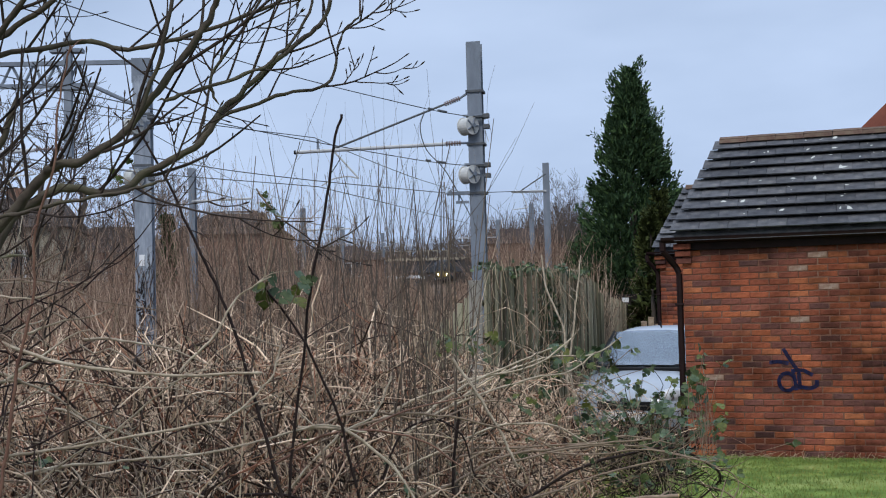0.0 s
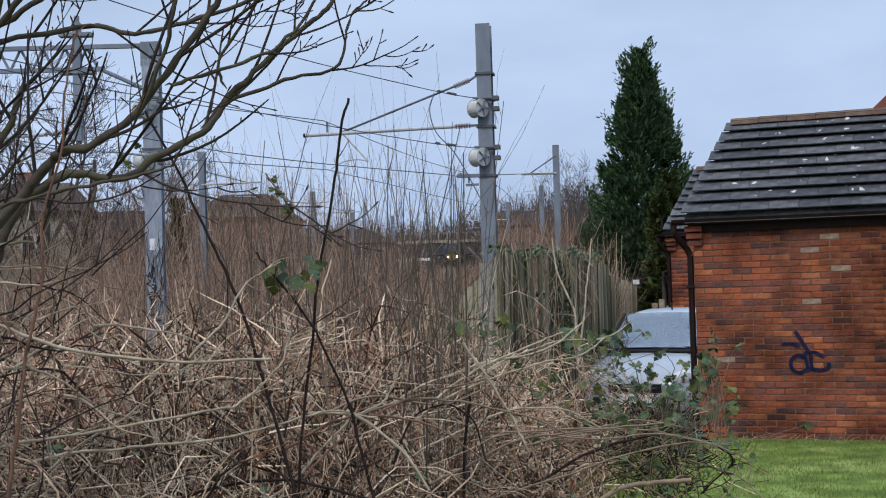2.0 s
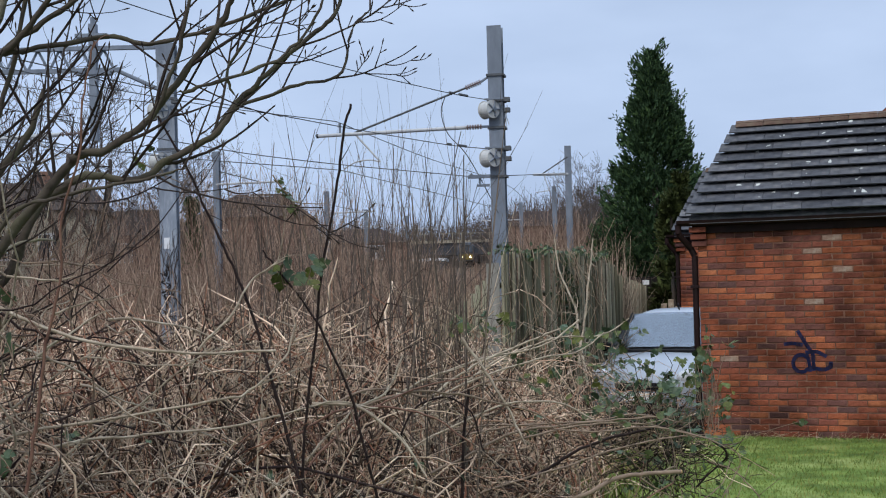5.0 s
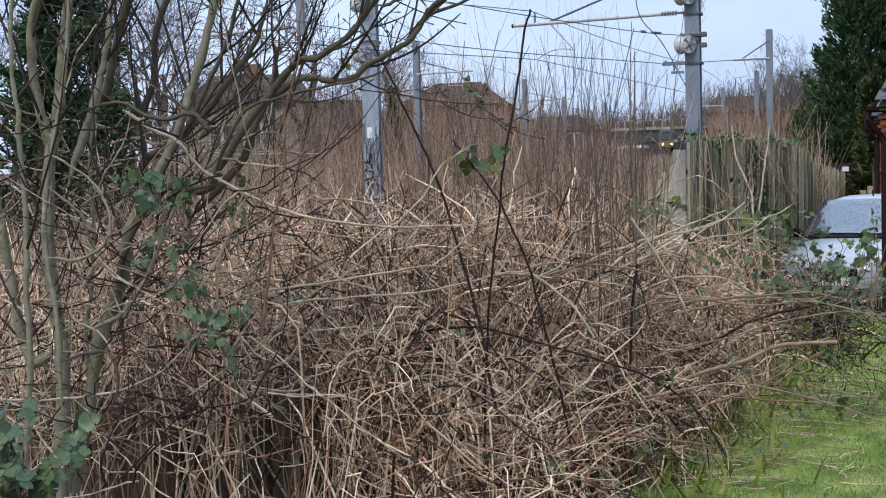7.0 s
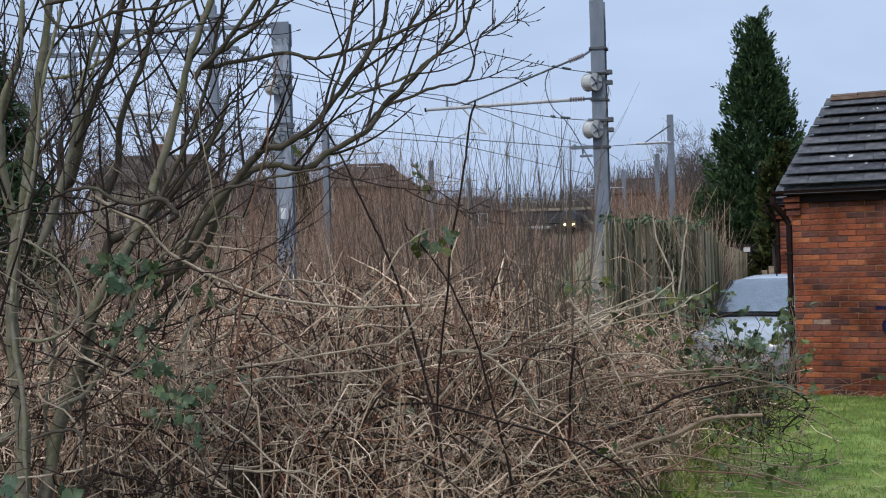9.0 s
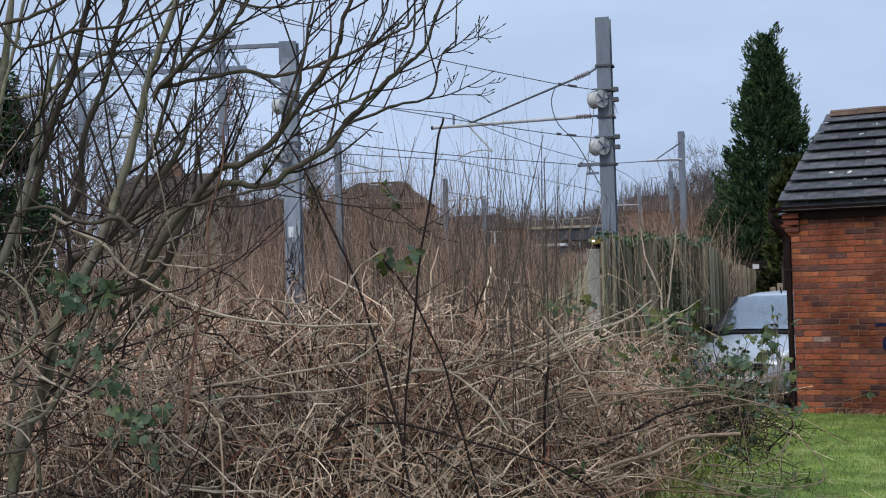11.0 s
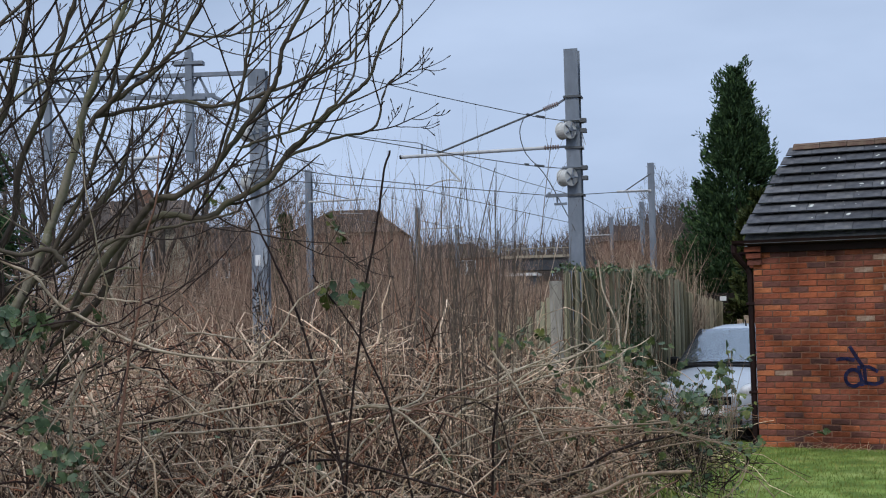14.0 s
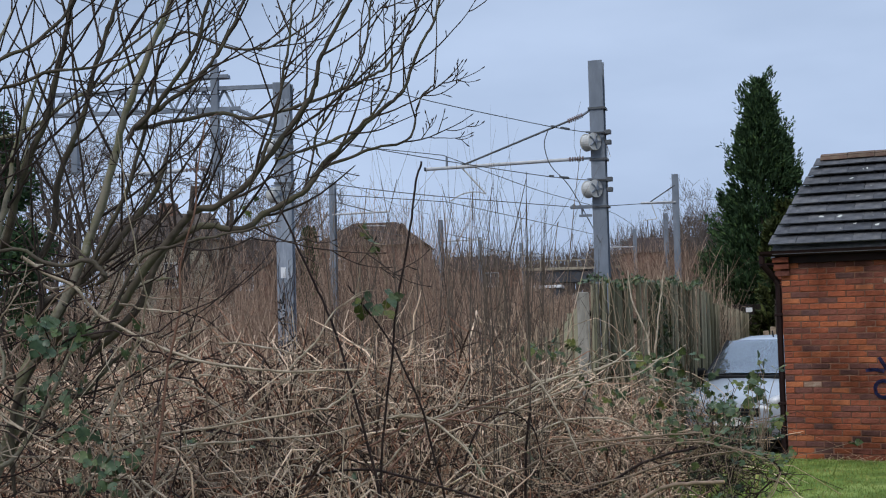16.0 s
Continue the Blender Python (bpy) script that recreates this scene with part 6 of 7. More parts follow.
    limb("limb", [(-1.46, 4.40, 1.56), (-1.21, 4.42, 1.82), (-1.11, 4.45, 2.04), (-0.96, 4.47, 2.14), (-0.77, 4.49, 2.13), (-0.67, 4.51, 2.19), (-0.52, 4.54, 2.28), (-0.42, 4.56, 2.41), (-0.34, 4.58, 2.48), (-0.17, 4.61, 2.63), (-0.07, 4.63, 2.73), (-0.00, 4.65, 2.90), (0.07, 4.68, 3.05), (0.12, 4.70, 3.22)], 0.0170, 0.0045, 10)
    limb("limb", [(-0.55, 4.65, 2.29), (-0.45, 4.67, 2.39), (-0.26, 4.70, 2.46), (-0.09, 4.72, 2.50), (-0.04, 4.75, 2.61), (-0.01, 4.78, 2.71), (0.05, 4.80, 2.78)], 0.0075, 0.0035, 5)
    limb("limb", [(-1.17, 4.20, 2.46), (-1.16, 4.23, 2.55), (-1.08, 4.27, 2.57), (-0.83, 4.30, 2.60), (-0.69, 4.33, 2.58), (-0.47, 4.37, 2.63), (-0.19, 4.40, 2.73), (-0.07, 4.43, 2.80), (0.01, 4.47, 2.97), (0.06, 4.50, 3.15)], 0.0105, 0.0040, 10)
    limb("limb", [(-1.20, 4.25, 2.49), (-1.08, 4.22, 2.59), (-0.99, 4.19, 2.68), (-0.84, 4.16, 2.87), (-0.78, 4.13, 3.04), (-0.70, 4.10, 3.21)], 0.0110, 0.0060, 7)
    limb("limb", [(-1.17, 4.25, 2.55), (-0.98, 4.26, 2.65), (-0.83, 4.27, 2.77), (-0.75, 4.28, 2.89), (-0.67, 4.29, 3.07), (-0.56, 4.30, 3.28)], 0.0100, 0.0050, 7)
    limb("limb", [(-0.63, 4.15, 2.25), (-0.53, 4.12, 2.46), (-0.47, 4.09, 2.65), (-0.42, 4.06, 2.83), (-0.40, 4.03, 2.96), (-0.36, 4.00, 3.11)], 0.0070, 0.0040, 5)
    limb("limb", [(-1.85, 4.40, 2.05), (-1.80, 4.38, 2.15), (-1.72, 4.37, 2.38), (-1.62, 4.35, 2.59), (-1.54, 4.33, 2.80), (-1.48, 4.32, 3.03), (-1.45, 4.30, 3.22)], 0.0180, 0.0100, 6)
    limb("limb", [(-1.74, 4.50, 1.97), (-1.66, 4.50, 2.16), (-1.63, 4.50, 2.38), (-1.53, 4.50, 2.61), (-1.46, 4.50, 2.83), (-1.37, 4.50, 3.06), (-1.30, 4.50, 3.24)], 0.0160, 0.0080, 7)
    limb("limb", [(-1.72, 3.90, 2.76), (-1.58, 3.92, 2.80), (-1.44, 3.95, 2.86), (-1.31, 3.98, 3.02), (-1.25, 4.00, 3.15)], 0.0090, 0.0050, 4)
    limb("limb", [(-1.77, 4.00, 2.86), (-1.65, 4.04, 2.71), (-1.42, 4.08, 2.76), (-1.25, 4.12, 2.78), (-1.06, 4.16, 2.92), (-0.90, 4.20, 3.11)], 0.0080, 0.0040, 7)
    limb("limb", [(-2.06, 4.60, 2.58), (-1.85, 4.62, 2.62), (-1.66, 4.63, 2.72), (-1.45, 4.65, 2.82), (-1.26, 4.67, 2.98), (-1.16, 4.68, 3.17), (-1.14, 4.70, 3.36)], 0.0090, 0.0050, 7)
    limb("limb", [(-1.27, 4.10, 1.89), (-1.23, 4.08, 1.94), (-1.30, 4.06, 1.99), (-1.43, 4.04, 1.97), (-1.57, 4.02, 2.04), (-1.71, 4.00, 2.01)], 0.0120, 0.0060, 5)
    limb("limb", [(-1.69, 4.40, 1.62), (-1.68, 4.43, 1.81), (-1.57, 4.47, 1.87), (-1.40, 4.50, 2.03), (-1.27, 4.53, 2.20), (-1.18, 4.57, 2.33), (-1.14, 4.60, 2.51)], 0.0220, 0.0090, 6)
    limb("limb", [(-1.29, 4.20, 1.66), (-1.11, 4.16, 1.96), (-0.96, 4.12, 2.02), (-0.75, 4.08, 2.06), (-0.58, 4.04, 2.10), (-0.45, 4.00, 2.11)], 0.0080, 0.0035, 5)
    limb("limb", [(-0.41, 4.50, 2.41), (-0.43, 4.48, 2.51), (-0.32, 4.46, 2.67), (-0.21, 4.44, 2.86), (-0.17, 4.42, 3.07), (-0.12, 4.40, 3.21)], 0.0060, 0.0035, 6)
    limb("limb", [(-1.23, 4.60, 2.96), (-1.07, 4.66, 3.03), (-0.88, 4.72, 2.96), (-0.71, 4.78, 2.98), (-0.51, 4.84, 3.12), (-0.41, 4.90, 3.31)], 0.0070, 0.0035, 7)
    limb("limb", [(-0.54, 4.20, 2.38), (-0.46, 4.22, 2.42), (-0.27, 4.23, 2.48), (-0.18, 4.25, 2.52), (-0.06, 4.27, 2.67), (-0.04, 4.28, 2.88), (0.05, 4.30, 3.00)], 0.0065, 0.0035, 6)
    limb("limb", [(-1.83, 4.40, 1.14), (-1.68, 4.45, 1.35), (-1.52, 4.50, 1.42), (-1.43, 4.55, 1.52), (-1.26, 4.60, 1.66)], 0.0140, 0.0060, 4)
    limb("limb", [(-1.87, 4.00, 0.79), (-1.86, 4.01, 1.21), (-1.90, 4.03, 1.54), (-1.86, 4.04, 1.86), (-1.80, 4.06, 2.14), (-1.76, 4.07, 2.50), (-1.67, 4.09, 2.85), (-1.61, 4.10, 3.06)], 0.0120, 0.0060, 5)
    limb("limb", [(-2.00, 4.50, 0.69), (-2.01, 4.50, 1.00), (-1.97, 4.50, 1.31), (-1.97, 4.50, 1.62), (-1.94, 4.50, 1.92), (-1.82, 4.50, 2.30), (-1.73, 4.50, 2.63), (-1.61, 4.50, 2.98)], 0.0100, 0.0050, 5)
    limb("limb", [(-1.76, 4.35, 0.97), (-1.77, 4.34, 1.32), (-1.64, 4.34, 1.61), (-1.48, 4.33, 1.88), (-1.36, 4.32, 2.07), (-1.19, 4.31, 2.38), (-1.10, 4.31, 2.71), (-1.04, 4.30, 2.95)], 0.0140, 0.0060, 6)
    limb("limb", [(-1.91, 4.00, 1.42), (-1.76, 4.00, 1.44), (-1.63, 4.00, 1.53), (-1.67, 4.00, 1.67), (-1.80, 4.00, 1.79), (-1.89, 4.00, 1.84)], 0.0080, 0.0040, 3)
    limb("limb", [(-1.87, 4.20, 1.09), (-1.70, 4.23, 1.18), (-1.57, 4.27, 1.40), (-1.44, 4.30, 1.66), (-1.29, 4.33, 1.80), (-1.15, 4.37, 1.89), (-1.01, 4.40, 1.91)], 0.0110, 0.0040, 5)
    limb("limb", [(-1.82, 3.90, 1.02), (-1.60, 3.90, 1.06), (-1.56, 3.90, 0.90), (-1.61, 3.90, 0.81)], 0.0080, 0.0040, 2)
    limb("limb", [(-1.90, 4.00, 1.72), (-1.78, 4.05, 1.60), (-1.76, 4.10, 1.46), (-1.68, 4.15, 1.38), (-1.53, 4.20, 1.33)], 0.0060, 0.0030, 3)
    for lv in (2, 1, 0):
        P, R = pack(out[lv])
        link_mesh("crown", strands("crown", P, R, 5 if lv else 4), M_TWIG, t)["kind"] = "stuff"
        e, d = P[:, -1], P[:, -1] - P[:, -2]
        d /= np.linalg.norm(d, axis=1, keepdims=True)
        buds.extend(np.stack([e - d * 0.004, e + d * 0.004, e + d * 0.010, e + d * 0.02], 1))
        bud_r.extend([(0.0015, 0.0026, 0.0031, 0.0006)] * len(e))
    link_mesh("bud_growth", strands("bud_growth", np.array(buds), np.array(bud_r), 5), M_TWIG, t)["kind"] = "stuff"


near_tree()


def tree_tangle():
    """Fine crooked shoots that cross one another round the foot of the tree."""
    rng = np.random.default_rng(52)
    for material, label, n, radius in ((M_DARKCANE, "dark crooked shoots crossing round the tree", 150, 0.0036), (M_PALECANE, "pale crooked shoots crossing round the tree", 170, 0.0042),
                                       (M_BROWNCANE, "brown crooked shoots crossing round the tree", 120, 0.0036)):
        k = 12
        a = rng.uniform(0, 6.28, n)
        up = rng.normal(0.25, 0.55, n)
        d = np.stack([np.cos(a), np.sin(a) * 0.35, up], 1)
        d /= np.linalg.norm(d, axis=1, keepdims=True)
        start = np.stack([rng.uniform(-2.5, -1.0, n), rng.uniform(4.0, 5.0, n), rng.uniform(0.45, 1.95, n)], 1)
        bend = np.cumsum(rng.normal(0, 0.20, (n, k, 3)), axis=1)
        step = d[:, None] + bend
        step /= np.linalg.norm(step, axis=2, keepdims=True)
        P = start[:, None] + np.cumsum(step * (rng.uniform(0.3, 1.05, n) / k)[:, None, None], axis=1)
        R = radius * rng.uniform(0.6, 1.5, n)[:, None] * np.linspace(1, 0.35, k)[None]
        stuff("tangled_shoots", label, strands("tangled_shoots", P, R, 5), material, "shoots")


tree_tangle()


# ---- single canes that stand out ----
def cane(label, material, knots, r0, r1=None, twigs=0, leaf=(), seed=1, tip=None, thorny=False):
    rng = np.random.default_rng(seed)
    c = thing("bramble_cane", label, "bramble", (0, 0, 0), "single canes")
    p = chain(*knots, k=6)
    w = np.cumsum(rng.normal(0, 0.0026, p.shape), axis=0)
    p = p + w - np.linspace(0, 1, len(p))[:, None] * w[-1]
    r = np.linspace(r0, r1 if r1 else r0 * 0.5, len(p))
    link_mesh("stem", strands("stem", p[None], r[None], 7), material, c).data.shade_smooth()
    if twigs:
        pts, rr = [], []
        for _ in range(twigs):
            i = rng.integers(2, len(p) - 1)
            d = (p[i] - p[i - 1]) / np.linalg.norm(p[i] - p[i - 1]) * 0.5 + rng.normal(0, 0.5, 3)
            L = rng.uniform(0.06, 0.28)
            s = np.linspace(0, 1, 5)[:, None]
            pts.append(p[i] + L * (d * s + rng.normal(0, 0.25, 3) * s * s)), rr.append(np.linspace(r0 * 0.5, 0.001, 5))
        link_mesh("side_growth", strands("side_growth", np.array(pts), np.array(rr), 4), material, c)["kind"] = "stuff"
    if tip:
        bm = bmesh.new()
        rod(bm, p[-1], p[-1] + (p[-1] - p[-2]) / np.linalg.norm(p[-1] - p[-2]) * 0.004, r[-1] * 0.97, None, 8)
        part("cut_end", bm, tip, c, "pale freshly cut end")
    for f, count, size, mt in leaf:
        q = p[min(int(f * (len(p) - 1)), len(p) - 2)]
        C = q + rng.normal(0, 0.035, (count, 3))
        D = rng.normal(0, 1, (count, 3)) + np.array([0, -0.2, -0.5])
        N = rng.normal(0, 0.5, (count, 3)) + np.array([0, -0.7, 0.6])
        for k in range(count):
            link_mesh("leaf", leaves("leaf", C[k:k + 1], D[k:k + 1], N[k:k + 1], np.array([size * rng.uniform(0.7, 1.2)])), mt, c)
    return c


SWAYING = []
cane("dark leafless bramble cane arching down through the thicket", M_DARKCANE, [(-0.84, 5.00, 2.42), (-0.72, 4.98, 2.21), (-0.59, 4.97, 1.92), (-0.49, 4.95, 1.70), (-0.38, 4.93, 1.35), (-0.29, 4.92, 1.01), (-0.22, 4.90, 0.58)], 0.0044, 0.0071, 9, seed=2)
leafy_cane = cane("dark bramble cane with green leaves at its upper end", M_DARKCANE, [(-0.42, 4.95, 1.87), (-0.36, 4.99, 1.78), (-0.20, 5.03, 1.52), (-0.09, 5.08, 1.24), (-0.02, 5.12, 0.93), (0.04, 5.16, 0.62), (0.08, 5.20, 0.31)], 0.0035, 0.0071, 7, seed=3)
dark_stem = cane("straight dark stem with a swollen blackish tip", M_DARKCANE, [(-0.33, 5.07, 0.34), (-0.30, 5.07, 1.04), (-0.24, 5.07, 1.53), (-0.20, 5.07, 1.86), (-0.14, 5.07, 2.15), (-0.10, 5.07, 2.35), (-0.07, 5.07, 2.45)], 0.0057, 0.0052, 3, seed=4)
cane("long pale grey-brown cane lying across the thicket", M_PALECANE, [(-1.59, 4.10, 2.01), (-1.50, 4.13, 1.94), (-1.38, 4.16, 1.88), (-1.25, 4.19, 1.74), (-0.95, 4.21, 1.58), (-0.70, 4.24, 1.53), (-0.51, 4.27, 1.51), (-0.25, 4.30, 1.51)], 0.0079, 0.0044, 5, seed=5)
cane("pale forked shoot on the long grey-brown cane", M_PALECANE, [(-0.50, 4.25, 1.52), (-0.40, 4.30, 1.62), (-0.34, 4.35, 1.73), (-0.23, 4.40, 1.82)], 0.0044, 0.0027, 3, seed=18)
cane("pale cane rising through the thicket", M_PALECANE, [(-1.38, 4.50, 1.16), (-1.18, 4.55, 1.23), (-0.96, 4.60, 1.26), (-0.55, 4.65, 1.31), (-0.43, 4.70, 1.34), (-0.31, 4.75, 1.46), (-0.27, 4.80, 1.60)], 0.0061, 0.0035, 6, seed=19)
cane("pale cane lying low across the thicket", M_PALECANE, [(-1.20, 4.70, 1.14), (-1.06, 4.78, 1.17), (-0.83, 4.87, 1.18), (-0.55, 4.95, 1.18), (-0.37, 5.03, 1.21), (-0.20, 5.12, 1.25), (-0.01, 5.20, 1.22)], 0.0061, 0.0035, 6, seed=20)
cane("pale slanting cane crossing the thicket", M_PALECANE, [(-1.29, 4.60, 0.95), (-1.04, 4.62, 1.17), (-0.83, 4.65, 1.30), (-0.66, 4.67, 1.44), (-0.56, 4.70, 1.51)], 0.0044, 0.0027, 5, seed=21)
cane("brown cane arching low in front of the thicket", M_DARKCANE, [(-0.92, 5.00, 0.79), (-0.83, 5.03, 0.89), (-0.73, 5.05, 0.95), (-0.45, 5.08, 0.99), (-0.24, 5.10, 0.96), (0.20, 5.12, 0.84), (0.46, 5.15, 0.75), (0.65, 5.17, 0.61), (0.77, 5.20, 0.39)], 0.0071, 0.0044, 5, seed=6, leaf=((0.75, 3, 0.07, M_LEAF),))
cane("pale grey cane sagging between the tree stems", M_PALECANE, [(-2.21, 4.10, 0.83), (-2.05, 4.14, 0.82), (-1.73, 4.18, 0.85), (-1.52, 4.22, 0.93), (-1.38, 4.26, 1.06), (-1.29, 4.30, 1.16)], 0.0061, 0.0035, 4, seed=22)
cane("pale hooked shoot hanging by the tree", M_PALECANE, [(-1.81, 4.00, 1.50), (-1.75, 4.00, 1.34), (-1.68, 4.00, 1.39), (-1.81, 4.00, 1.19), (-1.65, 4.00, 1.07), (-1.64, 4.00, 0.89), (-1.74, 4.00, 0.75)], 0.0052, 0.0027, 3, seed=23)
cane("thick cut branch with a pale sawn end", M_BROWNCANE, [(0.48, 6.20, 0.55), (0.72, 6.22, 0.64), (0.88, 6.24, 0.69), (1.04, 6.26, 0.75), (1.18, 6.28, 0.77), (1.35, 6.30, 0.77)], 0.0123, 0.0105, 6, seed=7, tip=M_CUT)
cane("bramble cane looping over the lawn with few leaves", M_DARKCANE, [(0.49, 7.40, 0.54), (0.69, 7.45, 0.60), (0.97, 7.50, 0.74), (1.25, 7.55, 0.81), (1.46, 7.60, 0.83), (1.63, 7.65, 0.78), (1.80, 7.70, 0.66), (1.76, 7.75, 0.57), (1.63, 7.80, 0.44)], 0.0096, 0.0052, 10, seed=8, leaf=((0.55, 3, 0.05, M_LEAF), (0.8, 3, 0.05, M_LEAF)))
cane("bramble cane looping round above the grass", M_BROWNCANE, [(1.22, 7.00, 0.43), (1.47, 7.08, 0.35), (1.75, 7.17, 0.31), (1.92, 7.25, 0.35), (1.92, 7.33, 0.46), (1.80, 7.42, 0.60), (1.67, 7.50, 0.64)], 0.0052, 0.0035, 8, seed=24, leaf=((0.45, 4, 0.06, M_LEAF), (0.3, 3, 0.06, M_LEAF)))
cane("thin green bramble runner reaching over the grass", M_BROWNCANE, [(0.18, 6.60, 0.96), (0.47, 6.57, 0.98), (0.95, 6.53, 0.94), (1.25, 6.50, 0.96), (1.55, 6.47, 0.89), (1.67, 6.43, 0.80), (1.54, 6.40, 0.59)], 0.0052, 0.0027, 9, seed=9, leaf=((0.5, 3, 0.05, M_LEAF), (0.8, 3, 0.05, M_LEAF)))
cane("thin bramble runner reaching over the grass", M_BROWNCANE, [(0.09, 5.40, 0.54), (0.50, 5.45, 0.64), (0.83, 5.50, 0.67), (1.23, 5.55, 0.58), (1.52, 5.60, 0.48)], 0.0052, 0.0035, 8, seed=10, leaf=((0.85, 4, 0.06, M_LEAF),))
cane("reddish brown dead cane lying on the grass edge", M_REDCANE, [(-0.25, 5.20, 0.36), (0.10, 5.30, 0.47), (0.55, 5.40, 0.42), (0.85, 5.50, 0.36)], 0.0071, 0.0044, 3, seed=11)
cane("reddish brown dead cane slanting to the grass edge", M_REDCANE, [(0.02, 5.50, 0.41), (0.35, 5.60, 0.49), (0.72, 5.70, 0.55), (1.00, 5.80, 0.65), (1.26, 5.90, 0.78)], 0.0061, 0.0035, 4, seed=25)
cane("reddish upright cane beside the tree", M_REDCANE, [(-1.02, 4.05, 1.08), (-0.97, 4.04, 1.34), (-0.93, 4.04, 1.57), (-0.89, 4.03, 1.75), (-0.87, 4.02, 1.95), (-0.81, 4.01, 2.14), (-0.79, 4.01, 2.33), (-0.75, 4.00, 2.52)], 0.0061, 0.0027, 6, seed=12)
cane("pale cane bending over the thicket's shoulder", M_PALECANE, [(0.06, 6.20, 1.08), (0.18, 6.30, 1.20), (0.38, 6.40, 1.32), (0.62, 6.50, 1.41), (0.79, 6.60, 1.47)], 0.0071, 0.0044, 6, seed=13)
cane("brown cane across the top of the thicket", M_BROWNCANE, [(0.14, 6.00, 0.83), (0.34, 6.08, 0.90), (0.55, 6.16, 0.99), (0.78, 6.24, 1.00), (0.98, 6.32, 1.01), (1.24, 6.40, 1.03)], 0.0071, 0.0044, 6, seed=14)
cane("pale cane slanting down in the thicket", M_PALECANE, [(0.31, 6.00, 1.46), (0.40, 5.97, 1.33), (0.53, 5.93, 1.12), (0.59, 5.90, 0.97)], 0.0079, 0.0052, 4, seed=15)
cane("dark upright dead stem in the thicket", M_DARKCANE, [(0.28, 6.00, 0.65), (0.30, 6.00, 0.89), (0.31, 6.00, 1.06), (0.33, 6.00, 1.22)], 0.0079, 0.0061, 2, seed=16)
cane("brown cane over the thicket", M_BROWNCANE, [(-0.24, 5.60, 1.14), (0.08, 5.70, 1.24), (0.29, 5.80, 1.22), (0.58, 5.90, 1.14), (0.76, 6.00, 1.04)], 0.0061, 0.0035, 6, seed=26)
cane("pale cane over the thicket", M_PALECANE, [(-0.07, 6.40, 1.15), (0.12, 6.50, 1.24), (0.39, 6.60, 1.33), (0.69, 6.70, 1.38), (0.90, 6.80, 1.51)], 0.0071, 0.0044, 6, seed=27)
cane("brown bramble cane reaching towards the car", M_BROWNCANE, [(0.51, 6.60, 0.89), (0.85, 6.75, 0.94), (1.13, 6.90, 0.94), (1.41, 7.05, 0.89), (1.63, 7.20, 0.81)], 0.0061, 0.0035, 8, seed=28, leaf=((0.5, 3, 0.06, M_LEAF), (0.9, 3, 0.06, M_IVY)))
cane("pale cane curving up before the fence", M_PALECANE, [(0.27, 7.00, 1.17), (0.48, 7.10, 1.30), (0.77, 7.20, 1.40), (1.06, 7.30, 1.41), (1.22, 7.40, 1.49)], 0.0061, 0.0035, 6, seed=29, leaf=((0.7, 3, 0.07, M_LEAF), (0.95, 3, 0.07, M_LEAF)))
cane("dark cane drooping in the thicket", M_DARKCANE, [(-0.01, 5.80, 0.95), (0.07, 5.83, 1.13), (0.22, 5.85, 1.20), (0.34, 5.88, 1.12), (0.40, 5.90, 0.94)], 0.0052, 0.0035, 4, seed=30)
cane("reddish cane slanting through the thicket", M_REDCANE, [(-0.47, 5.40, 0.71), (-0.31, 5.50, 0.98), (-0.12, 5.60, 1.14), (0.11, 5.70, 1.25), (0.36, 5.80, 1.30)], 0.0061, 0.0035, 5, seed=31)
cane("reddish cane fanning from the thicket's heart", M_REDCANE, [(-0.39, 5.20, 1.10), (-0.20, 5.22, 1.21), (0.01, 5.25, 1.22), (0.20, 5.28, 1.17), (0.36, 5.30, 1.06)], 0.0061, 0.0035, 5, seed=32)
cane("pale cane fanning from the thicket's heart", M_PALECANE, [(-0.28, 5.20, 1.24), (-0.08, 5.17, 1.22), (0.08, 5.13, 1.10), (0.19, 5.10, 0.95)], 0.0079, 0.0044, 5, seed=33)
cane("tall pale dead stalk before the fence", M_PALECANE, [(1.06, 9.00, 0.97), (1.01, 9.05, 1.32), (0.99, 9.10, 1.53), (0.89, 9.15, 1.80), (0.86, 9.20, 2.03)], 0.0105, 0.0052, 3, seed=34)
cane("tall pale dead stalk before the fence", M_PALECANE, [(1.00, 9.00, 1.10), (1.06, 9.07, 1.49), (1.10, 9.13, 1.75), (1.14, 9.20, 2.02)], 0.0088, 0.0044, 3, seed=35)
cane("brown cane reaching out of the thicket over the grass", M_BROWNCANE, [(0.15, 6.60, 0.55), (0.49, 6.72, 0.66), (0.80, 6.84, 0.73), (1.11, 6.96, 0.81), (1.47, 7.08, 0.85), (1.69, 7.20, 0.81)], 0.007, 0.004, 6, seed=36, leaf=((0.8, 3, 0.05, M_LEAF),))
cane("brown cane reaching out of the thicket over the grass", M_BROWNCANE, [(0.22, 6.80, 0.90), (0.56, 6.90, 0.94), (0.91, 7.00, 0.94), (1.20, 7.10, 0.97), (1.45, 7.20, 0.91)], 0.006, 0.004, 7, seed=37)
cane("pale cane spreading towards the grass", M_PALECANE, [(0.07, 6.60, 1.09), (0.34, 6.75, 1.21), (0.65, 6.90, 1.30), (0.89, 7.05, 1.32), (1.06, 7.20, 1.42)], 0.006, 0.004, 6, seed=38)
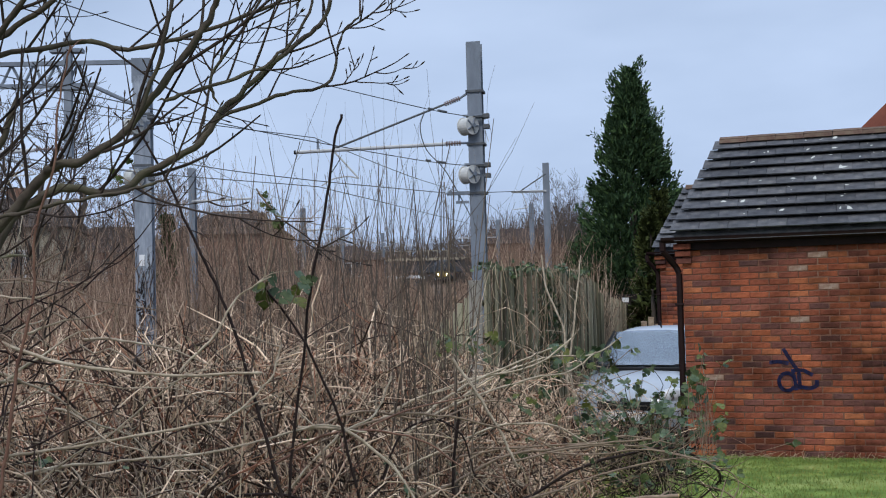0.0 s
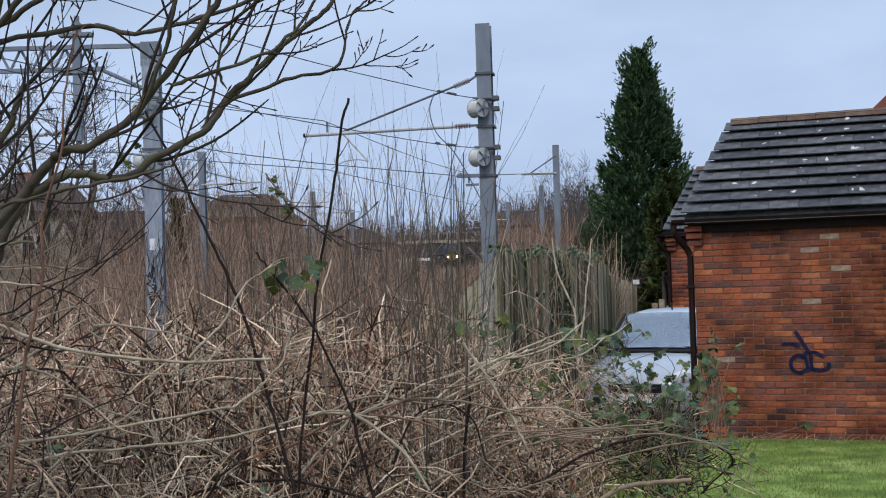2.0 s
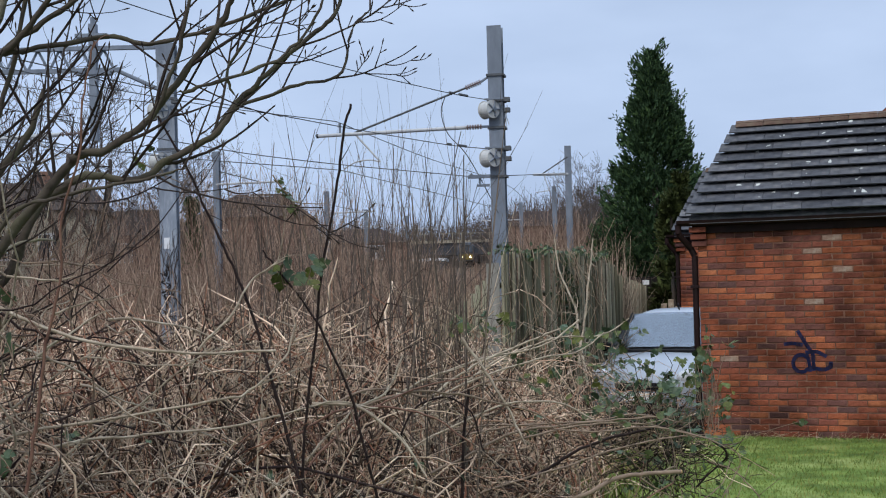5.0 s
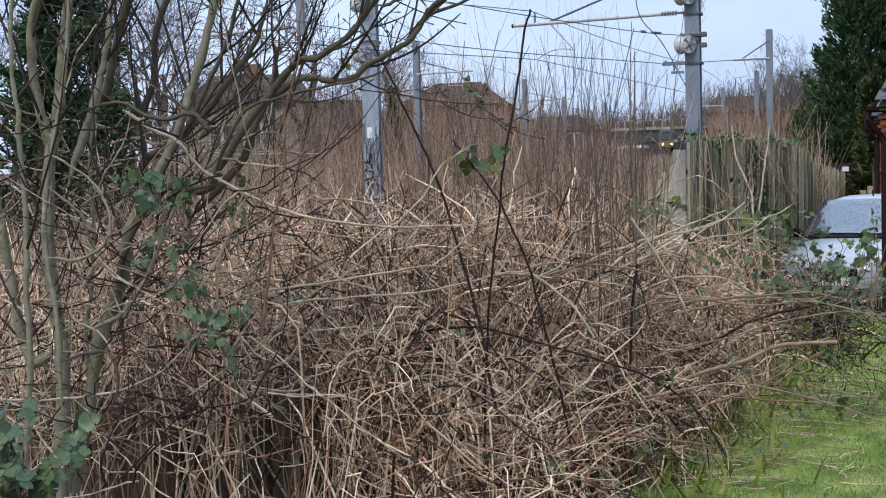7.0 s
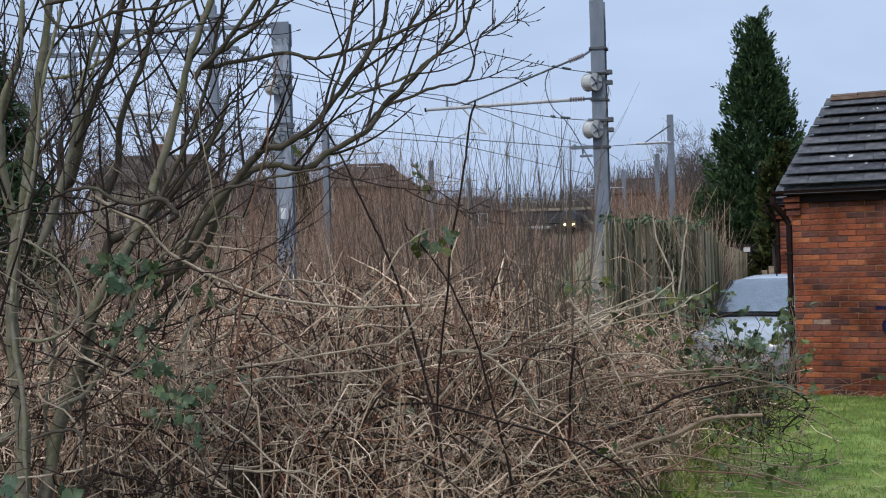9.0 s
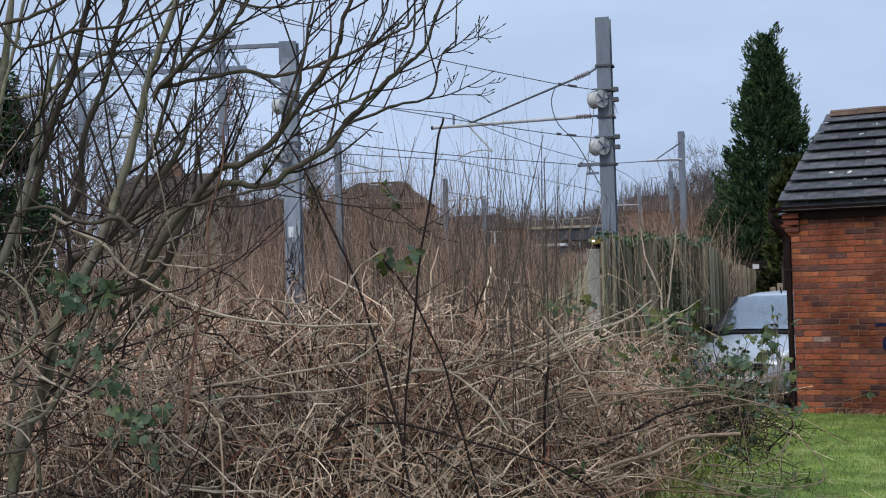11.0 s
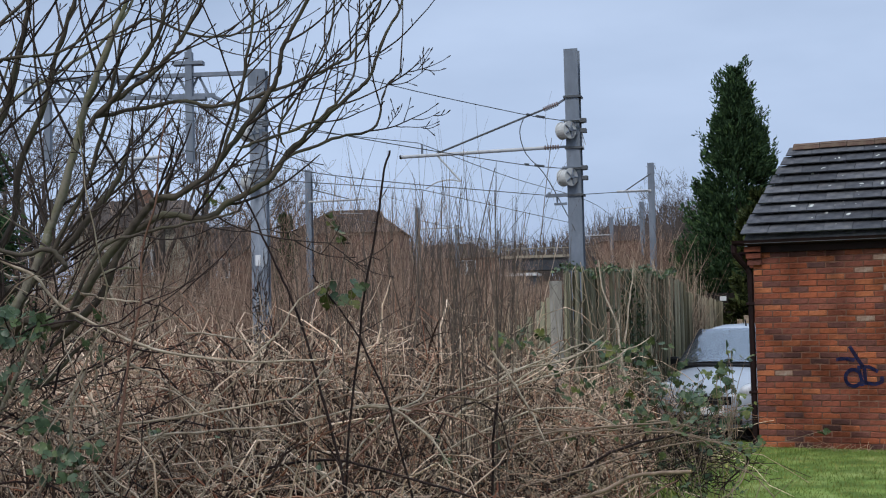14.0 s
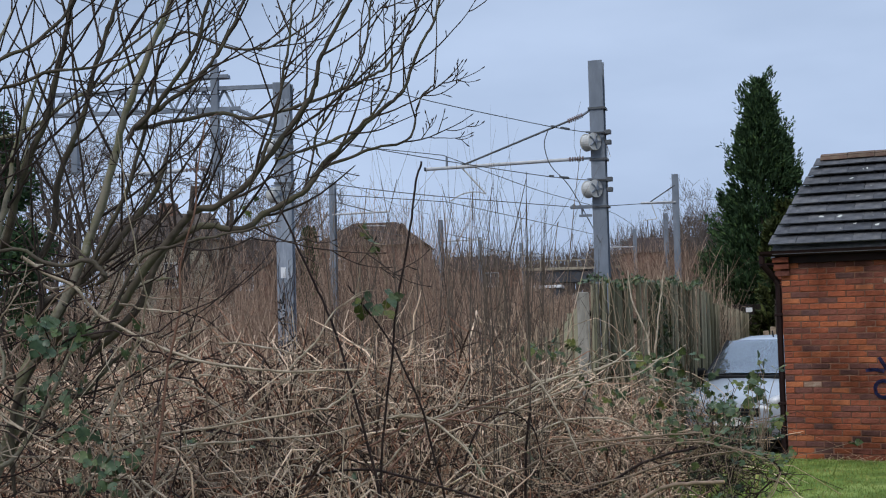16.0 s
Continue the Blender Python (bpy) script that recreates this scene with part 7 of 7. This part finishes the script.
cane("pale cane spreading towards the grass", M_PALECANE, [(-0.07, 6.20, 0.87), (0.18, 6.30, 0.98), (0.51, 6.40, 1.10), (0.77, 6.50, 1.09), (0.96, 6.60, 0.99)], 0.006, 0.004, 6, seed=39)
cane("dark red runner lying over the grass edge", M_REDCANE, [(0.31, 6.00, 0.50), (0.58, 6.15, 0.50), (0.87, 6.30, 0.46), (1.22, 6.45, 0.41), (1.59, 6.60, 0.33)], 0.006, 0.004, 5, seed=40)
cane("thin green runner over the grass", M_BROWNCANE, [(0.89, 6.80, 0.54), (1.20, 6.95, 0.50), (1.49, 7.10, 0.46), (1.69, 7.25, 0.54), (1.78, 7.40, 0.68)], 0.004, 0.003, 6, seed=41, leaf=((0.4, 3, 0.04, M_LEAF),))
cane("brown cane bowed over the thicket", M_BROWNCANE, [(-0.33, 5.80, 1.17), (-0.10, 5.92, 1.24), (0.20, 6.05, 1.18), (0.45, 6.17, 1.25), (0.67, 6.30, 1.20)], 0.006, 0.004, 6, seed=42)
cane("pale bent cane low in the thicket", M_PALECANE, [(-0.50, 5.30, 0.87), (-0.34, 5.38, 0.98), (-0.14, 5.45, 1.19), (0.00, 5.53, 1.27), (0.06, 5.60, 1.41)], 0.006, 0.004, 6, seed=43)
crng = np.random.default_rng(77)
for i in range(190):
    y = crng.uniform(4.6, 8.2)
    x = crng.uniform(-1.8, float(lawn_edge(y)) - 0.3)
    L = crng.uniform(0.4, 1.15)
    s = 1 if crng.uniform() < 0.65 else -1
    h = float(thicket_height(x, y)) * crng.uniform(0.7, 1.15)
    cane("dead bramble cane arching in the tangle", (M_PALECANE, M_BROWNCANE, M_PALECANE, M_REDCANE, M_PALECANE, M_DARKCANE)[i % 6],
         [(x - s * L * 0.45, y + crng.uniform(-0.3, 0.3), h * 0.25), (x - s * L * 0.2, y, h * 0.8), (x + s * L * 0.1, y, h), (x + s * L * 0.55, y + crng.uniform(-0.3, 0.3), h * crng.uniform(0.5, 0.95))],
         crng.uniform(0.003, 0.0068), None, 8, seed=100 + i)


# ---- leaves ----
def leaf_cloud(name, label, centre, spread3, count, size, material, seed, category="leaves", facing=(0, -0.6, 0.6)):
    """Leaves in threes at the ends of thin stalks that spring from below."""
    rng = np.random.default_rng(seed)
    m = max(count // 3, 1)
    tip = np.array(centre) + rng.normal(0, 1, (m, 3)) * np.array(spread3)
    d0 = rng.normal(0, 0.6, (m, 3)) + np.array([0, -0.25, -0.35])
    d0 /= np.linalg.norm(d0, axis=1, keepdims=True)
    n0 = rng.normal(0, 0.45, (m, 3)) + np.array(facing)
    side = np.cross(d0, n0)
    side /= np.linalg.norm(side, axis=1, keepdims=True)
    C, D, N, S = [], [], [], []
    for s, k in ((0, 1.15), (1, 0.9), (-1, 0.9)):
        C.append(tip + 0.12 * size * s * side)
        D.append(d0 * (1 if s == 0 else 0.35) + side * s * 0.95)
        N.append(n0 + rng.normal(0, 0.2, (m, 3)))
        S.append(size * 0.75 * k * rng.uniform(0.55, 1.25, m))
    holder = thing(name, label, category, (0, 0, 0))
    link_mesh("foliage", leaves(name, np.concatenate(C), np.concatenate(D), np.concatenate(N), np.concatenate(S)), material, holder)["kind"] = "stuff"
    foot = np.array(centre) + rng.normal(0, 0.5, (m, 3)) * np.array(spread3) - np.array([0, 0, 1.6 * spread3[2] + 0.08])
    t = np.linspace(0, 1, 5)[None, :, None]
    P = foot[:, None] * (1 - t) + tip[:, None] * t + 4 * t * (1 - t) * rng.normal(0, 0.02, (m, 1, 3))
    link_mesh("stalk_growth", strands("stalk_growth", P, np.full((m, 5), 0.0022)), M_BROWNCANE, holder)["kind"] = "stuff"
    return holder


CLUSTERS_NEAR = (
    ((1.25, 7.8, 1.0), (0.28, 0.3, 0.13), 130, 0.075, M_LEAF),
    ((1.55, 8.6, 0.8), (0.24, 0.4, 0.22), 200, 0.075, M_IVY),
    ((1.03, 7.80, 1.34), (0.18, 0.25, 0.08), 60, 0.08, M_LEAF),
    ((1.51, 7.80, 0.96), (0.12, 0.2, 0.12), 70, 0.075, M_IVY),
    ((0.33, 7.20, 1.49), (0.14, 0.2, 0.04), 24, 0.085, M_LEAF),
    ((0.85, 7.5, 1.2), (0.2, 0.3, 0.08), 26, 0.07, M_LEAF),
    ((1.69, 7.5, 1.18), (0.055, 0.08, 0.16), 48, 0.085, M_LEAF))
CLUSTERS_FAR = (
    ((1.35, 7.2, 0.65), (0.24, 0.2, 0.16), 30, 0.065, M_IVY),
    ((0.3, 7.2, 1.45), (0.10, 0.1, 0.05), 16, 0.07, M_LEAF),
    ((0.2, 5.6, 0.35), (0.35, 0.3, 0.1), 22, 0.075, M_LEAF),
    ((1.0, 6.2, 0.35), (0.3, 0.3, 0.12), 26, 0.05, M_IVY),
    ((-0.6, 5.4, 1.1), (0.6, 0.5, 0.12), 24, 0.055, M_IVY),
    ((0.7, 6.4, 0.9), (0.5, 0.5, 0.2), 26, 0.055, M_IVY),
    ((1.65, 7.3, 0.45), (0.2, 0.2, 0.12), 20, 0.045, M_LEAF),
    ((1.55, 10.5, 0.7), (0.2, 0.6, 0.2), 90, 0.065, M_IVY))
for i, (c, s, n, z, m) in enumerate(CLUSTERS_NEAR + CLUSTERS_FAR):
    leaf_cloud("bramble_leaves", "green bramble leaves on trailing stems", c, s, n, z, m, 40 + i)
for i, (c, s, n, z) in enumerate((
        ((-1.46, 4.05, 1.69), (0.10, 0.08, 0.035), 41, 0.084), ((-1.33, 4.05, 1.66), (0.06, 0.08, 0.05), 22, 0.084), ((-1.39, 4.05, 1.46), (0.05, 0.06, 0.05), 18, 0.079),
        ((-1.30, 4.05, 1.29), (0.06, 0.06, 0.06), 26, 0.079), ((-1.18, 4.05, 1.16), (0.05, 0.06, 0.04), 18, 0.079), ((-1.32, 4.05, 1.07), (0.03, 0.05, 0.03), 7, 0.075),
        ((-1.17, 4.05, 1.0), (0.04, 0.05, 0.02), 7, 0.075), ((-1.08, 4.1, 1.62), (0.05, 0.05, 0.03), 11, 0.066))):
    leaf_cloud("bramble_leaves", "broad dark green leaves hanging by the tree", c, s, n, z, M_IVY, 70 + i)
leaf_cloud("low_bush_leaves", "broad bluish green leaves of a low bush close by", (-1.52, 3.0, 0.84), (0.12, 0.10, 0.075), 150, 0.105, M_IVY, 90)
leaf_cloud("bramble_leaves", "drooping green leaves at the top of a dark cane", (-0.29, 4.97, 1.78), (0.06, 0.04, 0.03), 15, 0.095, M_LEAF, 93)
leaf_cloud("bramble_leaves", "few leaves on a thin upright stem", (-0.38, 5.33, 2.13), (0.07, 0.05, 0.04), 12, 0.07, M_LEAF, 91)
leaf_cloud("bramble_leaves", "few leaves on a thin upright stem", (-0.95, 5.55, 2.32), (0.05, 0.05, 0.02), 6, 0.05, M_LEAF, 92)
late_stem = cane("thin stem carrying a few late leaves", M_BROWNCANE, [(-0.2, 5.4, 1.0), (-0.28, 5.4, 1.7), (-0.36, 5.35, 2.05), (-0.45, 5.33, 2.2)], 0.005, 0.003, 5, seed=17)

SWAYING += [(dark_stem, (-0.22, 5.0, 0.0), 0.16), (leafy_cane, (0.05, 5.2, 0.6), 0.14), (late_stem, (-0.2, 5.4, 0.2), 0.16)]

# ivy along the fence top and down the boards
irng = np.random.default_rng(61)
n = 800
f = irng.uniform(0, 1, n)
C = np.stack([0.42 + 1.55 * f + irng.normal(0, 0.04, n) - 0.03, 13.5 + 5.2 * f + irng.normal(0, 0.05, n), 2.06 + np.abs(irng.normal(0, 0.035, n)) - 0.03 + 0.05 * np.sin(f * 21)], 1)
stuff("ivy", "ivy trailing along the top of the fence", leaves("ivy", C, irng.normal(0, 0.7, (n, 3)) + [-0.3, -0.5, -0.2], irng.normal(0, 0.5, (n, 3)) + [-0.5, -0.5, 0.6], irng.uniform(0.03, 0.065, n)), M_IVY, "ivy")
n = 700
f = np.clip(irng.normal(0.62, 0.07, n), 0, 1)
C = np.stack([0.42 + 1.26 * f + 0.06, 13.55 + 4.45 * f - 0.02, 2.0 - irng.uniform(0, 1.4, n)], 1) + irng.normal(0, 0.02, (n, 3))
stuff("ivy", "ivy hanging down the fence boards", leaves("ivy", C, irng.normal(0, 0.5, (n, 3)) + [-0.3, -0.3, -0.6], irng.normal(0, 0.4, (n, 3)) + [-0.7, -0.6, 0.3], irng.uniform(0.025, 0.06, n)), M_IVY, "ivy")
n = 45
f = irng.uniform(0, 1, n)
P = np.stack([0.52 + 1.26 * f, 13.5 + 4.5 * f, 2.1 + 0 * f], 1)[:, None] + np.cumsum(np.concatenate([np.zeros((n, 1, 3)), irng.normal(0, 0.05, (n, 6, 3)) + [0.01, -0.01, -0.12]], 1), 1)
stuff("ivy_stems", "dry vine stems hanging over the fence boards", strands("ivy_stems", P, np.full((n, 7), 0.0035)), M_STRAW, "vine")
n = 12
f = irng.uniform(0.1, 0.9, n)
P, R = upright(n, 0.5 + 1.26 * f + 0.12, 13.45 + 4.5 * f - 0.1, irng.uniform(1.2, 2.3, n), 0.008, 0.12, 7)
stuff("dead_stalks", "dead stalks leaning on the fence", strands("dead_stalks", P, R, 4), M_STRAW, "stalks")

# ---- bird ----
bird = thing("bird", "small dark bird flying across the sky", "bird", (20, 40, 20))
bm = bmesh.new()
bmesh.ops.create_uvsphere(bm, u_segments=10, v_segments=8, radius=1, matrix=Matrix.Diagonal((0.17, 0.055, 0.055, 1)))
part("body", bm, M_BIRD, bird, smooth=True)
part("tail", poly(bmesh.new(), [(0.12, -0.02, 0), (0.28, -0.05, 0), (0.28, 0.05, 0), (0.12, 0.02, 0)], 0.01), M_BIRD, bird)
part("beak", rod(bmesh.new(), (-0.16, 0, 0), (-0.21, 0, -0.01), 0.015, 0.002, 6), M_BIRD, bird)
wings = []
for s in (-1, 1):
    wings.append(part("wing", poly(bmesh.new(), [(-0.08, 0.03 * s, 0.02), (-0.05, 0.2 * s, 0.03), (0.04, 0.36 * s, 0.03), (0.09, 0.2 * s, 0.025), (0.08, 0.03 * s, 0.02)], 0.008), M_BIRD, bird))


# ---- motion ----
BIRD_A, BIRD_B, BIRD_C = (15.64, 60, 14.54), (1.35, 60, 17.5), (-4.1, 60, 18.6)
bird.scale = (0.42, 0.42, 0.42)

def sway(ob, foot, amp, phase):
    """A slow rocking in the wind about the foot."""
    rows = []
    for i in range(33):
        t = i * 0.5
        a = amp * (math.sin(t * 1.9 + phase) + 0.6 * math.sin(t * 3.1 + 2 * phase))
        b = 0.6 * amp * math.sin(t * 2.3 + 1.7 * phase)
        rows.append((t, Matrix.Translation(foot) @ pose(0, 0, 0, b, a, 0) @ Matrix.Translation(-Vector(foot))))
    walk(ob, rows)


def motions():
    walk(train, [(0, pose(-6.9, 194.5, 0)), (5, pose(-6.87, 193.4, 0)), (9.5, pose(-6.75, 191.5, 0)), (10.8, pose(-5.2, 188, 0)), (12, pose(-3.8, 184.8, 0)),
                 (13.5, pose(-3.75, 182.5, 0)), (16, pose(-3.3, 178.5, 0))])
    for k, (ob, foot, amp) in enumerate(SWAYING):
        sway(ob, foot, amp, 1.3 * k + 0.4)
    rows = [(0, pose(70, 75, 6)), (14.2, pose(*BIRD_A))]
    for i in range(1, 5):
        f = i / 4
        rows.append((14.2 + 1.3 * f, pose(*(a + (b - a) * f for a, b in zip(BIRD_A, BIRD_B)))))
    rows.append((16.0, pose(*BIRD_C)))
    walk(bird, rows)
    for w, s in zip(wings, (-1, 1)):
        walk(w, [(0, pose(0, 0, 0, 10 * s)), (14.0, pose(0, 0, 0, 10 * s))] + [(14.0 + 0.1 * i, pose(0, 0, 0, (38 if i % 2 else -30) * s)) for i in range(1, 20)] + [(16.0, pose(0, 0, 0, 10 * s))])


motions()
